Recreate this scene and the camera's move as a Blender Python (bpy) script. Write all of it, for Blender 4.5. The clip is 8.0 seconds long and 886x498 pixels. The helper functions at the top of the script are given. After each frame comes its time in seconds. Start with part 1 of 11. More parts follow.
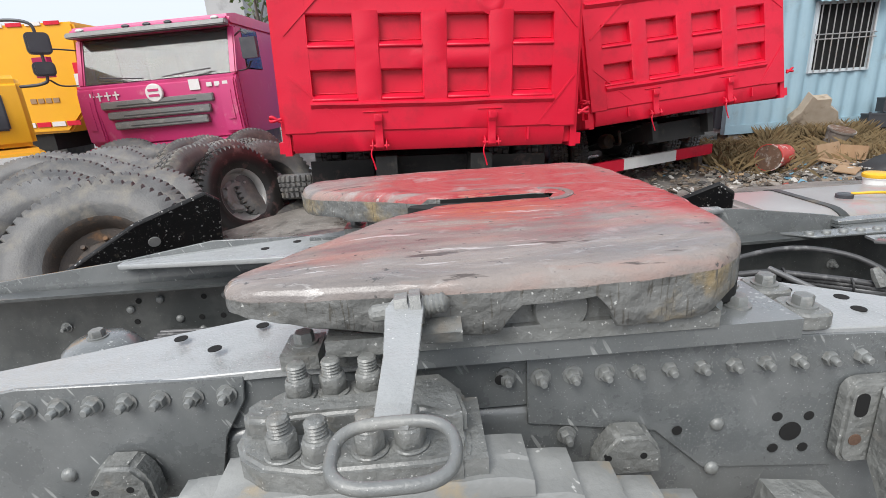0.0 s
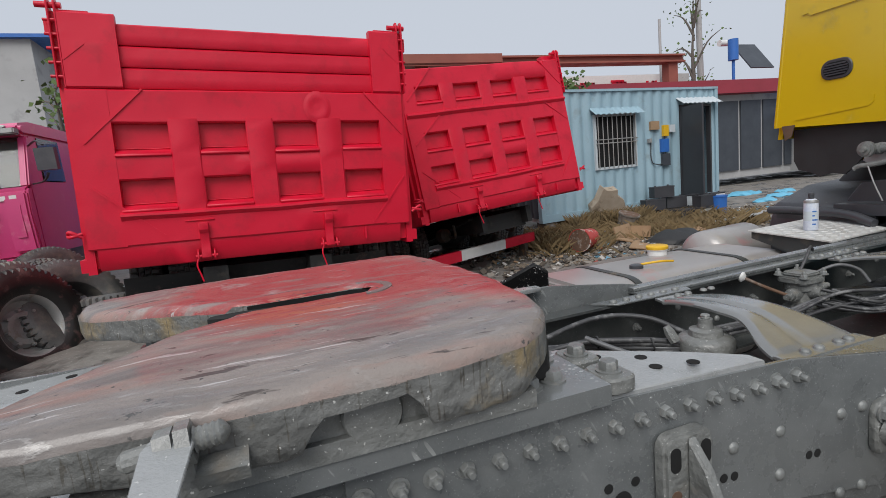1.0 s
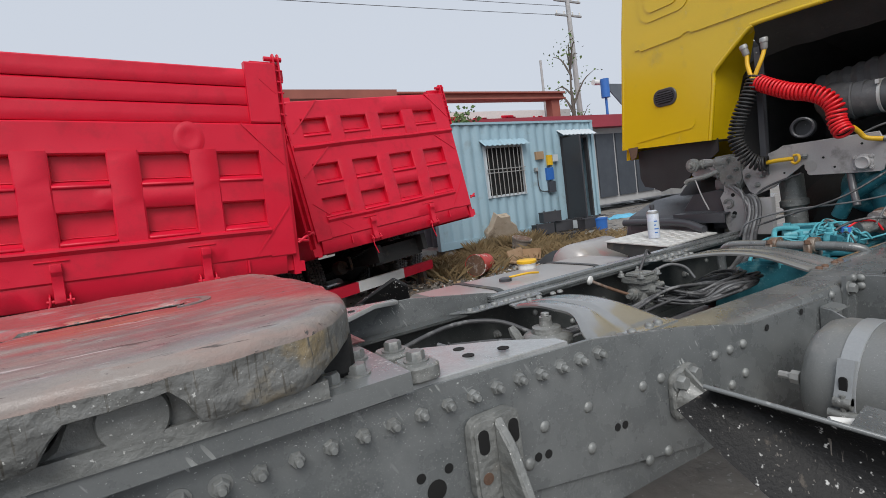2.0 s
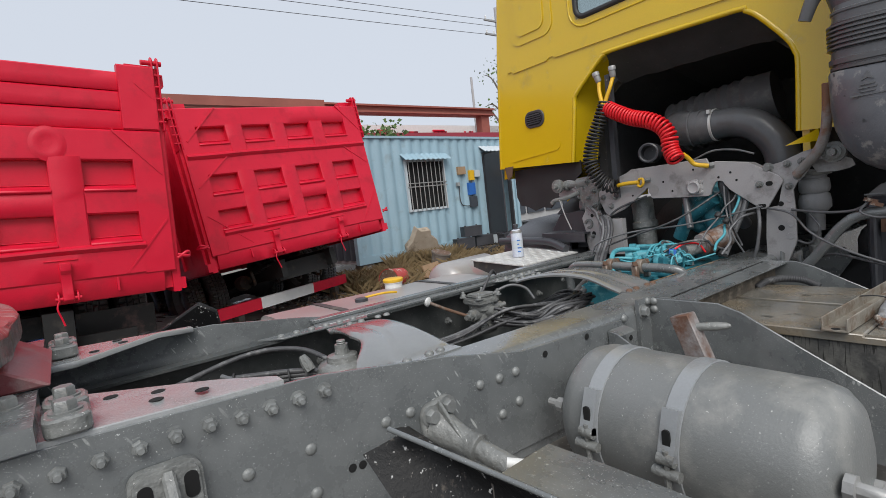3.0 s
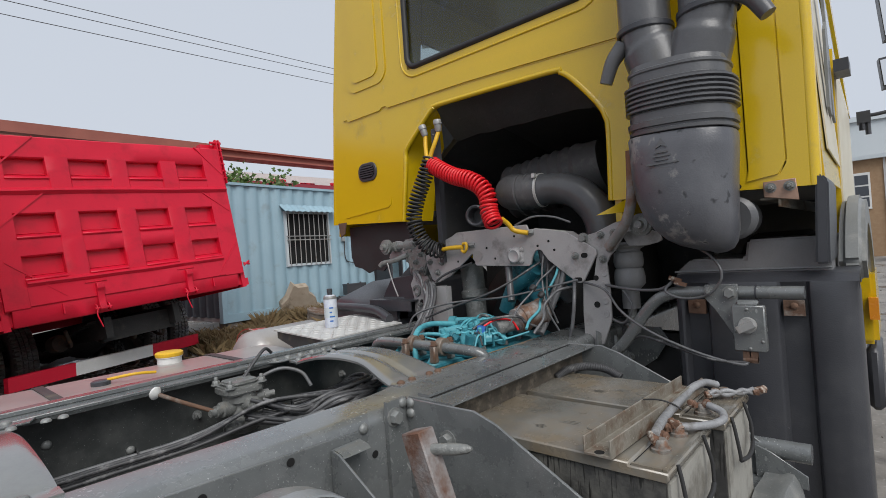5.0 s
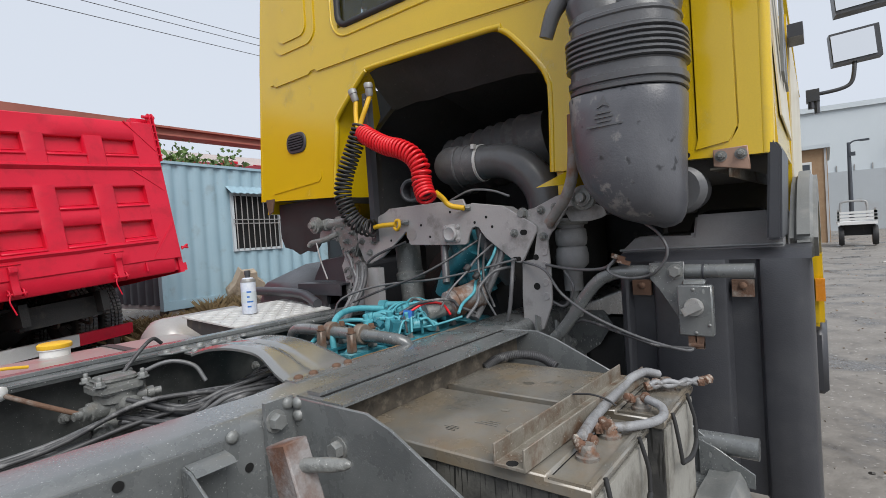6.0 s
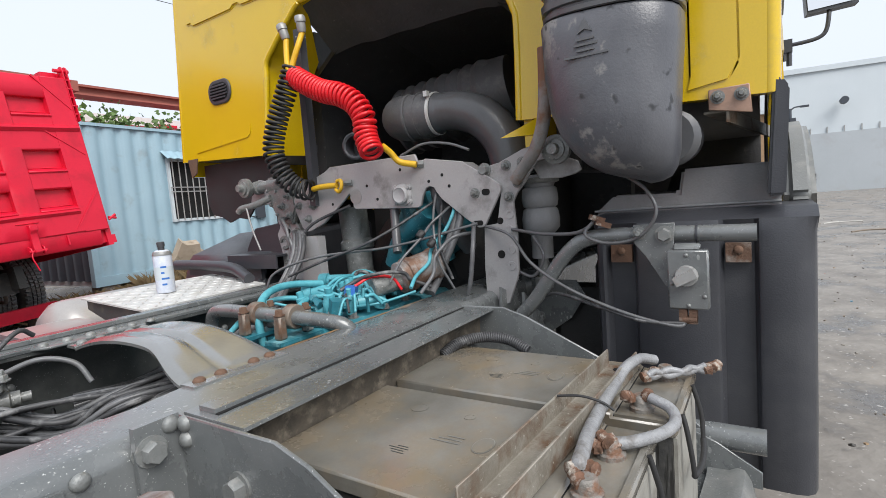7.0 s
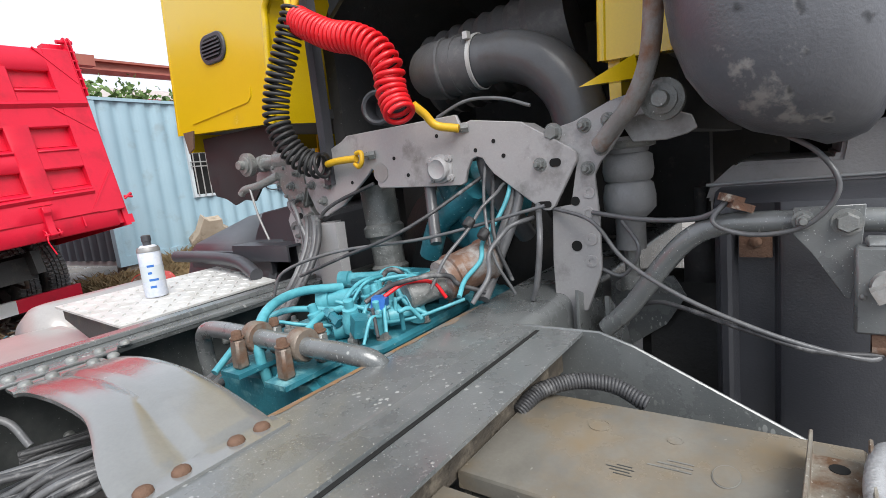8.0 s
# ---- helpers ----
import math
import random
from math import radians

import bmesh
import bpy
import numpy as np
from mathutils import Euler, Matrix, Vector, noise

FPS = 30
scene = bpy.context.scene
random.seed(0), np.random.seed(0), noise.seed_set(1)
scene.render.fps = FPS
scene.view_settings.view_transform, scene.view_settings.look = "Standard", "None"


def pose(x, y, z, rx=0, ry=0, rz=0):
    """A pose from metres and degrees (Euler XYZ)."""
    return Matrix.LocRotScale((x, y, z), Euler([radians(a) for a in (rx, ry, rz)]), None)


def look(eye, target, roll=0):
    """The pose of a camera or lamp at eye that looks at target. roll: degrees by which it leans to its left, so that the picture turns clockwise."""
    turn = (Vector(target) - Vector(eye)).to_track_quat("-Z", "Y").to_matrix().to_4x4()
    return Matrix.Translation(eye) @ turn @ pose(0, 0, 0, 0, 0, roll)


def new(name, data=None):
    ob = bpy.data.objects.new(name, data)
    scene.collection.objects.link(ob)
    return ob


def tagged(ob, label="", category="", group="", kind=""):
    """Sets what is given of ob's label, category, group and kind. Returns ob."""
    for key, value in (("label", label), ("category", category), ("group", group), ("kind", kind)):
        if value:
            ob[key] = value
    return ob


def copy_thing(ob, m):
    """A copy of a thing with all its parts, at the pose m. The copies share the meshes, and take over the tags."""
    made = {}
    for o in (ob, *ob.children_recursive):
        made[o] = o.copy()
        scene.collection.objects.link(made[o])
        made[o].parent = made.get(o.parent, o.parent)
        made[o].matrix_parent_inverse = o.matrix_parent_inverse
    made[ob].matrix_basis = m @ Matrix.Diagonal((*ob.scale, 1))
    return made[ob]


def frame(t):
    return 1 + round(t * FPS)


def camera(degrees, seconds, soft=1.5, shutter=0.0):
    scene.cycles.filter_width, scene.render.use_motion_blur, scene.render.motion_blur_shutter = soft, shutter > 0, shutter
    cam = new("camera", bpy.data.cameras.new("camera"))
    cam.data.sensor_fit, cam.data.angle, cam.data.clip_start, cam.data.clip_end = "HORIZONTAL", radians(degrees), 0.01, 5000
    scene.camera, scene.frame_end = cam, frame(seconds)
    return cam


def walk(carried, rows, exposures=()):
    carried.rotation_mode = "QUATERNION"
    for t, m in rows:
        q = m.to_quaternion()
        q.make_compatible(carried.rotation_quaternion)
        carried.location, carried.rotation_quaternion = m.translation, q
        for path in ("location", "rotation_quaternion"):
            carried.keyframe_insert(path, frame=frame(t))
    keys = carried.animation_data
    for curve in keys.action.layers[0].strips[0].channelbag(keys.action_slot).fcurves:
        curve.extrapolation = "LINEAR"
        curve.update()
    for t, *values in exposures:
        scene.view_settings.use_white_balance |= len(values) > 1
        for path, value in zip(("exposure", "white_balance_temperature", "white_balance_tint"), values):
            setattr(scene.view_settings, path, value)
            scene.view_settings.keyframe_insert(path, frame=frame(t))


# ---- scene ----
cam = camera(82.7, 8.0, 0.5)
PATH = [
    (0, (-0.036, -0.021, 1.449), (0.022, 1.88, 0.83), -3.7),
    (0.5, (-0.002, 0.015, 1.454), (0.288, 1.933, 0.964), -4.1),
    (1, (0.051, 0.025, 1.422), (0.713, 1.891, 1.139), -5.5),
    (1.2, (0.069, 0.025, 1.406), (0.829, 1.858, 1.154), -5.8),
    (2.3, (0.302, -0.133, 1.327), (1.366, 1.551, 1.147), -7.6),
    (2.5, (0.388, -0.174, 1.325), (1.49, 1.485, 1.145), -7.4),
    (3, (0.601, -0.262, 1.316), (1.806, 1.325, 1.144), -6.5),
    (3.5, (0.764, -0.303, 1.298), (2.122, 1.161, 1.186), -5.1),
    (4, (0.951, -0.275, 1.298), (2.431, 1.069, 1.282), -4.0),
    (4.2, (0.997, -0.263, 1.289), (2.504, 1.051, 1.283), -4.0),
    (5.3, (1.318, -0.305, 1.299), (2.812, 1.024, 1.32), -4.0),
    (5.5, (1.371, -0.3, 1.294), (2.88, 1.013, 1.309), -3.9),
    (6, (1.477, -0.257, 1.25), (3.066, 0.956, 1.203), -3.8),
    (6.5, (1.564, -0.17, 1.21), (3.238, 0.915, 1.068), -3.9),
    (7, (1.709, -0.109, 1.227), (3.384, 0.967, 1.041), -4.4),
    (7.5, (1.91, -0.012, 1.266), (3.55, 1.105, 1.016), -5.3),
    (8, (2.009, 0.166, 1.26), (3.61, 1.323, 0.95), -6.2),
]
walk(cam, [(t, look(eye, target, roll)) for t, eye, target, roll in PATH],
     [(0, 0.63), (0.5, 0.61), (1.0, -0.04), (2.3, 0.11), (3.5, 0.18), (4.0, 0.0), (5.5, 0.12), (6.0, 0.25), (6.5, 0.42), (7.0, 0.61), (8.0, 0.82)])

# ---- light: an overcast day ----
world = bpy.data.worlds.new("overcast_sky")
scene.world = world
world.use_nodes = True
wn, wl = world.node_tree.nodes, world.node_tree.links
wn.clear()
sky = wn.new("ShaderNodeTexSky")
sky.sky_type = "NISHITA"
sky.sun_disc = False
sky.sun_elevation, sky.sun_rotation = radians(47), radians(211)
sky.dust_density, sky.air_density = 6.0, 1.0
grey = wn.new("ShaderNodeHueSaturation")
grey.inputs["Saturation"].default_value = 0.15
cloud = wn.new("ShaderNodeMix")
cloud.data_type = "RGBA"
cloud.inputs["Factor"].default_value = 0.8
cloud.inputs["B"].default_value = (6.5, 7.1, 8.1, 1)
back = wn.new("ShaderNodeBackground")
back.inputs["Strength"].default_value = 0.1
wo = wn.new("ShaderNodeOutputWorld")
wl.new(sky.outputs[0], grey.inputs["Color"])
wl.new(grey.outputs[0], cloud.inputs["A"])
wl.new(cloud.outputs["Result"], back.inputs["Color"])
wl.new(back.outputs[0], wo.inputs[0])
sun = new("sun", bpy.data.lights.new("sun", "SUN"))
sun.data.energy, sun.data.angle, sun.data.color = 2.2, radians(40), (1.0, 0.97, 0.93)
sun.matrix_world = look((0, 0, 14), (5.5, 9, 2.5))

# ---- tools ----
GZ = 0.25
V = Vector


def part(name, bm, mat, parent=None, label="", smooth=42, bevel=0.0, segs=1):
    """One mesh object from a bmesh in world places, under a thing or a part."""
    if bevel:
        es = [e for e in bm.edges if len(e.link_faces) == 2 and e.calc_face_angle(0) > 0.5]
        bmesh.ops.bevel(bm, geom=es, offset=bevel, segments=segs, affect="EDGES", clamp_overlap=True)
    me = bpy.data.meshes.new(name)
    bm.to_mesh(me)
    bm.free()
    if smooth:
        me.shade_smooth()
        me.set_sharp_from_angle(angle=radians(smooth))
    me.materials.append(mat)
    ob = new(name, me)
    if parent is not None:
        under(ob, parent)
    if label:
        ob["label"] = label
    return ob


def world_of(ob):
    m = ob.matrix_basis.copy()
    while ob.parent:
        m = ob.parent.matrix_basis @ ob.matrix_parent_inverse @ m
        ob = ob.parent
    return m


def under(ob, parent):
    ob.parent = parent
    ob.matrix_parent_inverse = world_of(parent).inverted()


def piece(name, me, parent, m):
    """A part that shares the mesh me, at the pose m."""
    ob = new(name, me)
    under(ob, parent)
    ob.matrix_basis = m
    return ob


def thing(name, label, category, loc=(0, 0, 0), group="", kind=""):
    ob = new(name)
    ob.empty_display_size = 0.05
    ob.matrix_basis = Matrix.Translation(loc)
    return tagged(ob, label, category, group, kind)


def bm_():
    return bmesh.new()


def box(bm, x0, x1, y0, y1, z0, z1, m=None):
    m = m or Matrix()
    vs = [bm.verts.new(m @ V((x, y, z))) for x in (x0, x1) for y in (y0, y1) for z in (z0, z1)]
    for f in ((0, 1, 3, 2), (4, 6, 7, 5), (0, 4, 5, 1), (2, 3, 7, 6), (0, 2, 6, 4), (1, 5, 7, 3)):
        bm.faces.new([vs[i] for i in f])
    return vs


def obox(bm, c, size, rot=(0, 0, 0)):
    a, b, d = [s / 2 for s in size]
    return box(bm, -a, a, -b, b, -d, d, pose(*c, *rot))


AX = {"x": (1, 2, 0), "y": (0, 2, 1), "z": (0, 1, 2)}


def prism(bm, pts, axis, a, b, m=None):
    """A polygon drawn in the other two axes (in order x, y, z), extruded along axis from a to b."""
    i, j, k = AX[axis]
    rings = []
    for d in (a, b):
        ring = []
        for p in pts:
            c = [0, 0, 0]
            c[i], c[j], c[k] = p[0], p[1], d
            ring.append(bm.verts.new(c))
        rings.append(ring)
    n = len(pts)
    fs = [bm.faces.new(rings[0]), bm.faces.new(rings[1])]
    for q in range(n):
        fs.append(bm.faces.new((rings[0][q], rings[0][(q + 1) % n], rings[1][(q + 1) % n], rings[1][q])))
    bmesh.ops.recalc_face_normals(bm, faces=fs)
    vs = rings[0] + rings[1]
    if m is not None:
        bmesh.ops.transform(bm, matrix=m, verts=vs)
    return vs


def frame_of(d):
    d = V(d).normalized()
    u = d.cross(V((0, 0, 1)) if abs(d.z) < 0.9 else V((1, 0, 0))).normalized()
    return u, d.cross(u), d


def cyl(bm, p0, p1, r0, r1=None, n=16, caps=True):
    r1 = r0 if r1 is None else r1
    p0, p1 = V(p0), V(p1)
    u, w, d = frame_of(p1 - p0)
    rings = [[bm.verts.new(p + (u * math.cos(6.28319 * i / n) + w * math.sin(6.28319 * i / n)) * r) for i in range(n)]
             for p, r in ((p0, r0), (p1, r1))]
    for i in range(n):
        bm.faces.new((rings[0][i], rings[1][i], rings[1][(i + 1) % n], rings[0][(i + 1) % n]))
    if caps:
        bm.faces.new(rings[0])
        bm.faces.new(rings[1][::-1])
    return rings[0] + rings[1]


def lathe(bm, prof, p, d, n=24, cap0=True, cap1=True):
    """Turns a profile of (radius, distance along d from p)."""
    u, w, d = frame_of(d)
    p = V(p)
    rings = [[bm.verts.new(p + d * h + (u * math.cos(6.28319 * i / n) + w * math.sin(6.28319 * i / n)) * r) for i in range(n)]
             for r, h in prof]
    for a, b in zip(rings, rings[1:]):
        for i in range(n):
            bm.faces.new((a[i], b[i], b[(i + 1) % n], a[(i + 1) % n]))
    if cap0:
        bm.faces.new(rings[0])
    if cap1:
        bm.faces.new(rings[-1][::-1])


def smooth_path(pts, per=6):
    pts = [V(p) for p in pts]
    if len(pts) < 3:
        return pts
    out = []
    for i in range(len(pts) - 1):
        p0 = pts[i - 1] if i else pts[0] * 2 - pts[1]
        p1, p2 = pts[i], pts[i + 1]
        p3 = pts[i + 2] if i + 2 < len(pts) else pts[-1] * 2 - pts[-2]
        for k in range(per):
            t = k / per
            out.append(0.5 * (2 * p1 + (p2 - p0) * t + (2 * p0 - 5 * p1 + 4 * p2 - p3) * t * t + (3 * p1 - p0 - 3 * p2 + p3) * t ** 3))
    return out + [pts[-1]]


def tube(bm, pts, r, n=8, per=6, raw=False, radii=None, flat=1.0):
    n = max(n, 9)
    path = [V(p) for p in pts] if raw else smooth_path(pts, per)
    d = (path[1] - path[0]).normalized()
    u, w, _ = frame_of(d)
    rings = []
    for i, p in enumerate(path):
        nd = (path[min(i + 1, len(path) - 1)] - path[max(i - 1, 0)]).normalized()
        q = d.rotation_difference(nd)
        u, d = q @ u, nd
        w = d.cross(u)
        rr = r if radii is None else radii(i / (len(path) - 1))
        rings.append([bm.verts.new(p + (u * math.cos(6.28319 * k / n) + w * math.sin(6.28319 * k / n) * flat) * rr) for k in range(n)])
    for a, b in zip(rings, rings[1:]):
        for k in range(n):
            bm.faces.new((a[k], a[(k + 1) % n], b[(k + 1) % n], b[k]))
    bm.faces.new(rings[0][::-1])
    bm.faces.new(rings[-1])


def coil(bm, pts, radius, wire, turns, n=6, seg=18):
    """A helix of wire wound round a smooth path."""
    path = smooth_path(pts, 16)
    lens = [0.0]
    for a, b in zip(path, path[1:]):
        lens.append(lens[-1] + (b - a).length)
    u, w, d = frame_of(path[1] - path[0])
    frames = []
    for i, p in enumerate(path):
        nd = (path[min(i + 1, len(path) - 1)] - path[max(i - 1, 0)]).normalized()
        q = d.rotation_difference(nd)
        u, d = q @ u, nd
        frames.append((p, u.copy(), d.cross(u)))
    out, total = [], int(turns * seg)
    for k in range(total + 1):
        s = lens[-1] * k / total
        i = max(j for j in range(len(lens)) if lens[j] <= s + 1e-9)
        j = min(i + 1, len(path) - 1)
        f = 0 if j == i else (s - lens[i]) / max(lens[j] - lens[i], 1e-9)
        p, a, b = [frames[i][c].lerp(frames[j][c], f) for c in range(3)]
        th = 6.28319 * k / seg
        out.append(p + (a * math.cos(th) + b * math.sin(th)) * radius)
    tube(bm, out, wire, n, raw=True)


def hexbolt(r=0.011, h=0.012, stud=0.01, washer=True):
    bm = bm_()
    z = 0.0
    if washer:
        cyl(bm, (0, 0, 0), (0, 0, 0.003), r * 1.35, n=14)
        z = 0.003
    lathe(bm, [(r, z), (r, z + h * 0.8), (r * 0.86, z + h)], (0, 0, 0), (0, 0, 1), 6)
    if stud:
        lathe(bm, [(r * 0.55, z + h), (r * 0.55, z + h + stud * 0.8), (r * 0.42, z + h + stud)], (0, 0, 0), (0, 0, 1), 8)
    return bm


def dome(r=0.013, h=0.009):
    bm = bm_()
    lathe(bm, [(r, 0), (r * 0.95, h * 0.4), (r * 0.72, h * 0.8), (r * 0.35, h)], (0, 0, 0), (0, 0, 1), 12)
    return bm


def mesh_of(name, bm, mat, smooth=42):
    me = bpy.data.meshes.new(name)
    bm.to_mesh(me)
    bm.free()
    me.shade_smooth()
    me.set_sharp_from_angle(angle=radians(smooth))
    me.materials.append(mat)
    return me


def facing(p, d, spin=0.0):
    """The pose at p whose z axis points along d."""
    return Matrix.Translation(p) @ V(d).to_track_quat("Z", "Y").to_matrix().to_4x4() @ pose(0, 0, 0, 0, 0, spin)


def arc(cx, cy, r, a0, a1, n):
    return [(cx + r * math.cos(radians(a0 + (a1 - a0) * i / n)), cy + r * math.sin(radians(a0 + (a1 - a0) * i / n))) for i in range(n + 1)]


def round_rect(x0, x1, y0, y1, r, n=4):
    return arc(x1 - r, y1 - r, r, 0, 90, n) + arc(x0 + r, y1 - r, r, 90, 180, n) + arc(x0 + r, y0 + r, r, 180, 270, n) + arc(x1 - r, y0 + r, r, 270, 360, n)

# ---- materials ----
def mat(name, a, b=None, scale=6.0, rough=0.5, metal=0.0, bump=0.15, fine=120.0, stain=None, stain_scale=3.0, stain_at=0.6, stain_soft=0.08,
        speck=None, speck_scale=90.0, speck_at=0.7, rough2=None, coat=0.0, vary=0.0, dent=0.0, dent_scale=4.0, drip=None, drip_at=0.66, drops=None, drop_scale=120.0, splash=None):
    """Paint, rubber, rust and the like: two tones by broad noise, fine grain in colour and relief, stains and specks with edges of their own."""
    m = bpy.data.materials.new(name)
    m.use_nodes = True
    n, l = m.node_tree.nodes, m.node_tree.links
    bs = n["Principled BSDF"]
    tc = n.new("ShaderNodeTexCoord")

    def noise_tex(s, detail=4.0, roughness=0.6):
        t = n.new("ShaderNodeTexNoise")
        t.inputs["Scale"].default_value, t.inputs["Detail"].default_value, t.inputs["Roughness"].default_value = s, detail, roughness
        l.new(tc.outputs["Object"], t.inputs["Vector"])
        return t.outputs["Fac"]

    def mix(fac, c1, c2):
        x = n.new("ShaderNodeMix")
        x.data_type = "RGBA"
        l.new(fac, x.inputs["Factor"])
        for sock, c in (("A", c1), ("B", c2)):
            if isinstance(c, tuple):
                x.inputs[sock].default_value = (*c, 1)
            else:
                l.new(c, x.inputs[sock])
        return x.outputs["Result"]

    def step(fac, at, soft):
        r = n.new("ShaderNodeMapRange")
        r.inputs["From Min"].default_value, r.inputs["From Max"].default_value = at - soft, at + soft
        l.new(fac, r.inputs["Value"])
        return r.outputs["Result"]

    b = b or tuple(c * 0.75 for c in a)
    broad = step(noise_tex(scale), 0.5, 0.22)
    col = mix(broad, a, b)
    grain = noise_tex(fine, 3.0)
    col = mix(step(grain, 0.55, 0.35), col, mix(broad, tuple(c * 0.86 for c in a), tuple(c * 0.9 for c in b)))
    if vary:
        oi = n.new("ShaderNodeObjectInfo")
        hs = n.new("ShaderNodeHueSaturation")
        mr = n.new("ShaderNodeMapRange")
        mr.inputs["To Min"].default_value, mr.inputs["To Max"].default_value = 1 - vary, 1 + vary
        l.new(oi.outputs["Random"], mr.inputs["Value"])
        l.new(mr.outputs[0], hs.inputs["Value"])
        l.new(col, hs.inputs["Color"])
        col = hs.outputs[0]
    rough_fac = broad
    if stain:
        sf = step(noise_tex(stain_scale, 6.0, 0.65), stain_at, stain_soft)
        col = mix(sf, col, stain)
        rough_fac = sf
    if speck:
        col = mix(step(noise_tex(speck_scale, 2.0, 0.5), speck_at, 0.03), col, speck)
    if drip:
        mp = n.new("ShaderNodeMapping")
        mp.inputs["Scale"].default_value = (190.0, 190.0, 11.0)
        l.new(tc.outputs["Object"], mp.inputs["Vector"])
        dt = n.new("ShaderNodeTexNoise")
        dt.inputs["Scale"].default_value, dt.inputs["Detail"].default_value = 1.0, 3.0
        l.new(mp.outputs[0], dt.inputs["Vector"])
        col = mix(step(dt.outputs["Fac"], drip_at, 0.025), col, drip)
    def droplets(vec, s, most, colour, gate=None):
        """Round spots of uneven size, one in some of the cells."""
        nonlocal col
        v = n.new("ShaderNodeTexVoronoi")
        v.inputs["Scale"].default_value = s
        l.new(vec, v.inputs["Vector"])
        sp = n.new("ShaderNodeSeparateColor")
        l.new(v.outputs["Color"], sp.inputs[0])
        k = n.new("ShaderNodeMath")
        k.operation = "MULTIPLY_ADD"
        k.inputs[1].default_value, k.inputs[2].default_value = most * 2.2, -most * 1.2
        l.new(sp.outputs[0], k.inputs[0])
        d = n.new("ShaderNodeMath")
        d.operation = "SUBTRACT"
        l.new(k.outputs[0], d.inputs[0])
        l.new(v.outputs["Distance"], d.inputs[1])
        f = step(d.outputs[0], 0.0, 0.03)
        if gate is not None:
            g = n.new("ShaderNodeMath")
            g.operation = "MULTIPLY"
            l.new(f, g.inputs[0])
            l.new(gate, g.inputs[1])
            f = g.outputs[0]
        col = mix(f, col, colour)
    if drops:
        where = step(noise_tex(3.3, 2.0), 0.63, 0.09)
        droplets(tc.outputs["Object"], drop_scale * 2.2, 0.3, drops, where)
        droplets(tc.outputs["Object"], drop_scale * 0.9, 0.15, drops, where)
    if splash:
        mp = n.new("ShaderNodeMapping")
        mp.inputs["Rotation"].default_value = (0.0, radians(-62), 0.0)
        l.new(tc.outputs["Object"], mp.inputs["Vector"])
        st = n.new("ShaderNodeMapping")
        st.inputs["Scale"].default_value = (16.0, 95.0, 95.0)
        l.new(mp.outputs[0], st.inputs["Vector"])
        droplets(st.outputs[0], 1.0, 0.34, splash, step(noise_tex(2.6, 2.0), 0.53, 0.07))
    l.new(col, bs.inputs["Base Color"])
    bs.inputs["Metallic"].default_value = metal
    bs.inputs["Coat Weight"].default_value = coat
    bs.inputs["Coat Roughness"].default_value = 0.15
    rr = n.new("ShaderNodeMapRange")
    rr.inputs["To Min"].default_value, rr.inputs["To Max"].default_value = rough, (rough2 if rough2 is not None else min(1.0, rough + 0.15))
    l.new(rough_fac, rr.inputs["Value"])
    l.new(rr.outputs[0], bs.inputs["Roughness"])
    if bump:
        bp = n.new("ShaderNodeBump")
        bp.inputs["Strength"].default_value, bp.inputs["Distance"].default_value = bump, 0.004
        l.new(grain, bp.inputs["Height"])
        if dent:
            b2 = n.new("ShaderNodeBump")
            b2.inputs["Strength"].default_value, b2.inputs["Distance"].default_value = dent, 0.03
            l.new(noise_tex(dent_scale, 2.0, 0.4), b2.inputs["Height"])
            l.new(b2.outputs[0], bp.inputs["Normal"])
        l.new(bp.outputs[0], bs.inputs["Normal"])
    return m


M_FRAME = mat("chassis_grey_paint", (0.15, 0.159, 0.16), (0.1, 0.108, 0.11), 3.0, 0.24, 0, 0.12, 220, stain=(0.165, 0.174, 0.174), stain_scale=9, stain_at=0.58, stain_soft=0.16, speck=(0.5, 0.51, 0.5), speck_scale=300, speck_at=0.71, rough2=0.42, dent=0.12, dent_scale=6, drops=(0.46, 0.47, 0.46), drop_scale=190, splash=(0.36, 0.37, 0.36), coat=0.7)
# wet frame grey for flat plates, its base made paler for the sky's sheen
M_FRAME_SHEEN = mat("wet_grey_paint_with_pale_sheen", (0.36, 0.37, 0.37), (0.29, 0.3, 0.3), 3.0, 0.2, 0, 0.35, 200, stain=(0.22, 0.225, 0.22), stain_scale=6, stain_at=0.62, stain_soft=0.06, speck=(0.5, 0.5, 0.49), speck_scale=200, speck_at=0.72, rough2=0.38, dent=0.15, dent_scale=14, coat=0.5)
# frame grey darkened for shaded inner parts; also black straps and dark print
M_FRAME_DARK = mat("shade_darkened_steel_paint", (0.05, 0.055, 0.055), (0.033, 0.037, 0.037), 4.0, 0.5, 0, 0.15, 120, stain=(0.13, 0.115, 0.09), stain_scale=6, stain_at=0.64)
M_BOLT = mat("grey_painted_steel_bolt", (0.26, 0.27, 0.265), (0.16, 0.165, 0.16), 30.0, 0.4, 0.2, 0.3, 300, stain=(0.3, 0.29, 0.27), stain_scale=40, stain_at=0.62, vary=0.12)
M_CAST = mat("dusty_cast_iron_grey", (0.22, 0.225, 0.215), (0.13, 0.135, 0.13), 9.0, 0.5, 0, 0.7, 110, stain=(0.2, 0.18, 0.15), stain_scale=9, stain_at=0.66, speck=(0.5, 0.5, 0.48), speck_scale=190, speck_at=0.71, dent=0.35, dent_scale=30, drops=(0.5, 0.5, 0.48), drop_scale=170, coat=0.45)
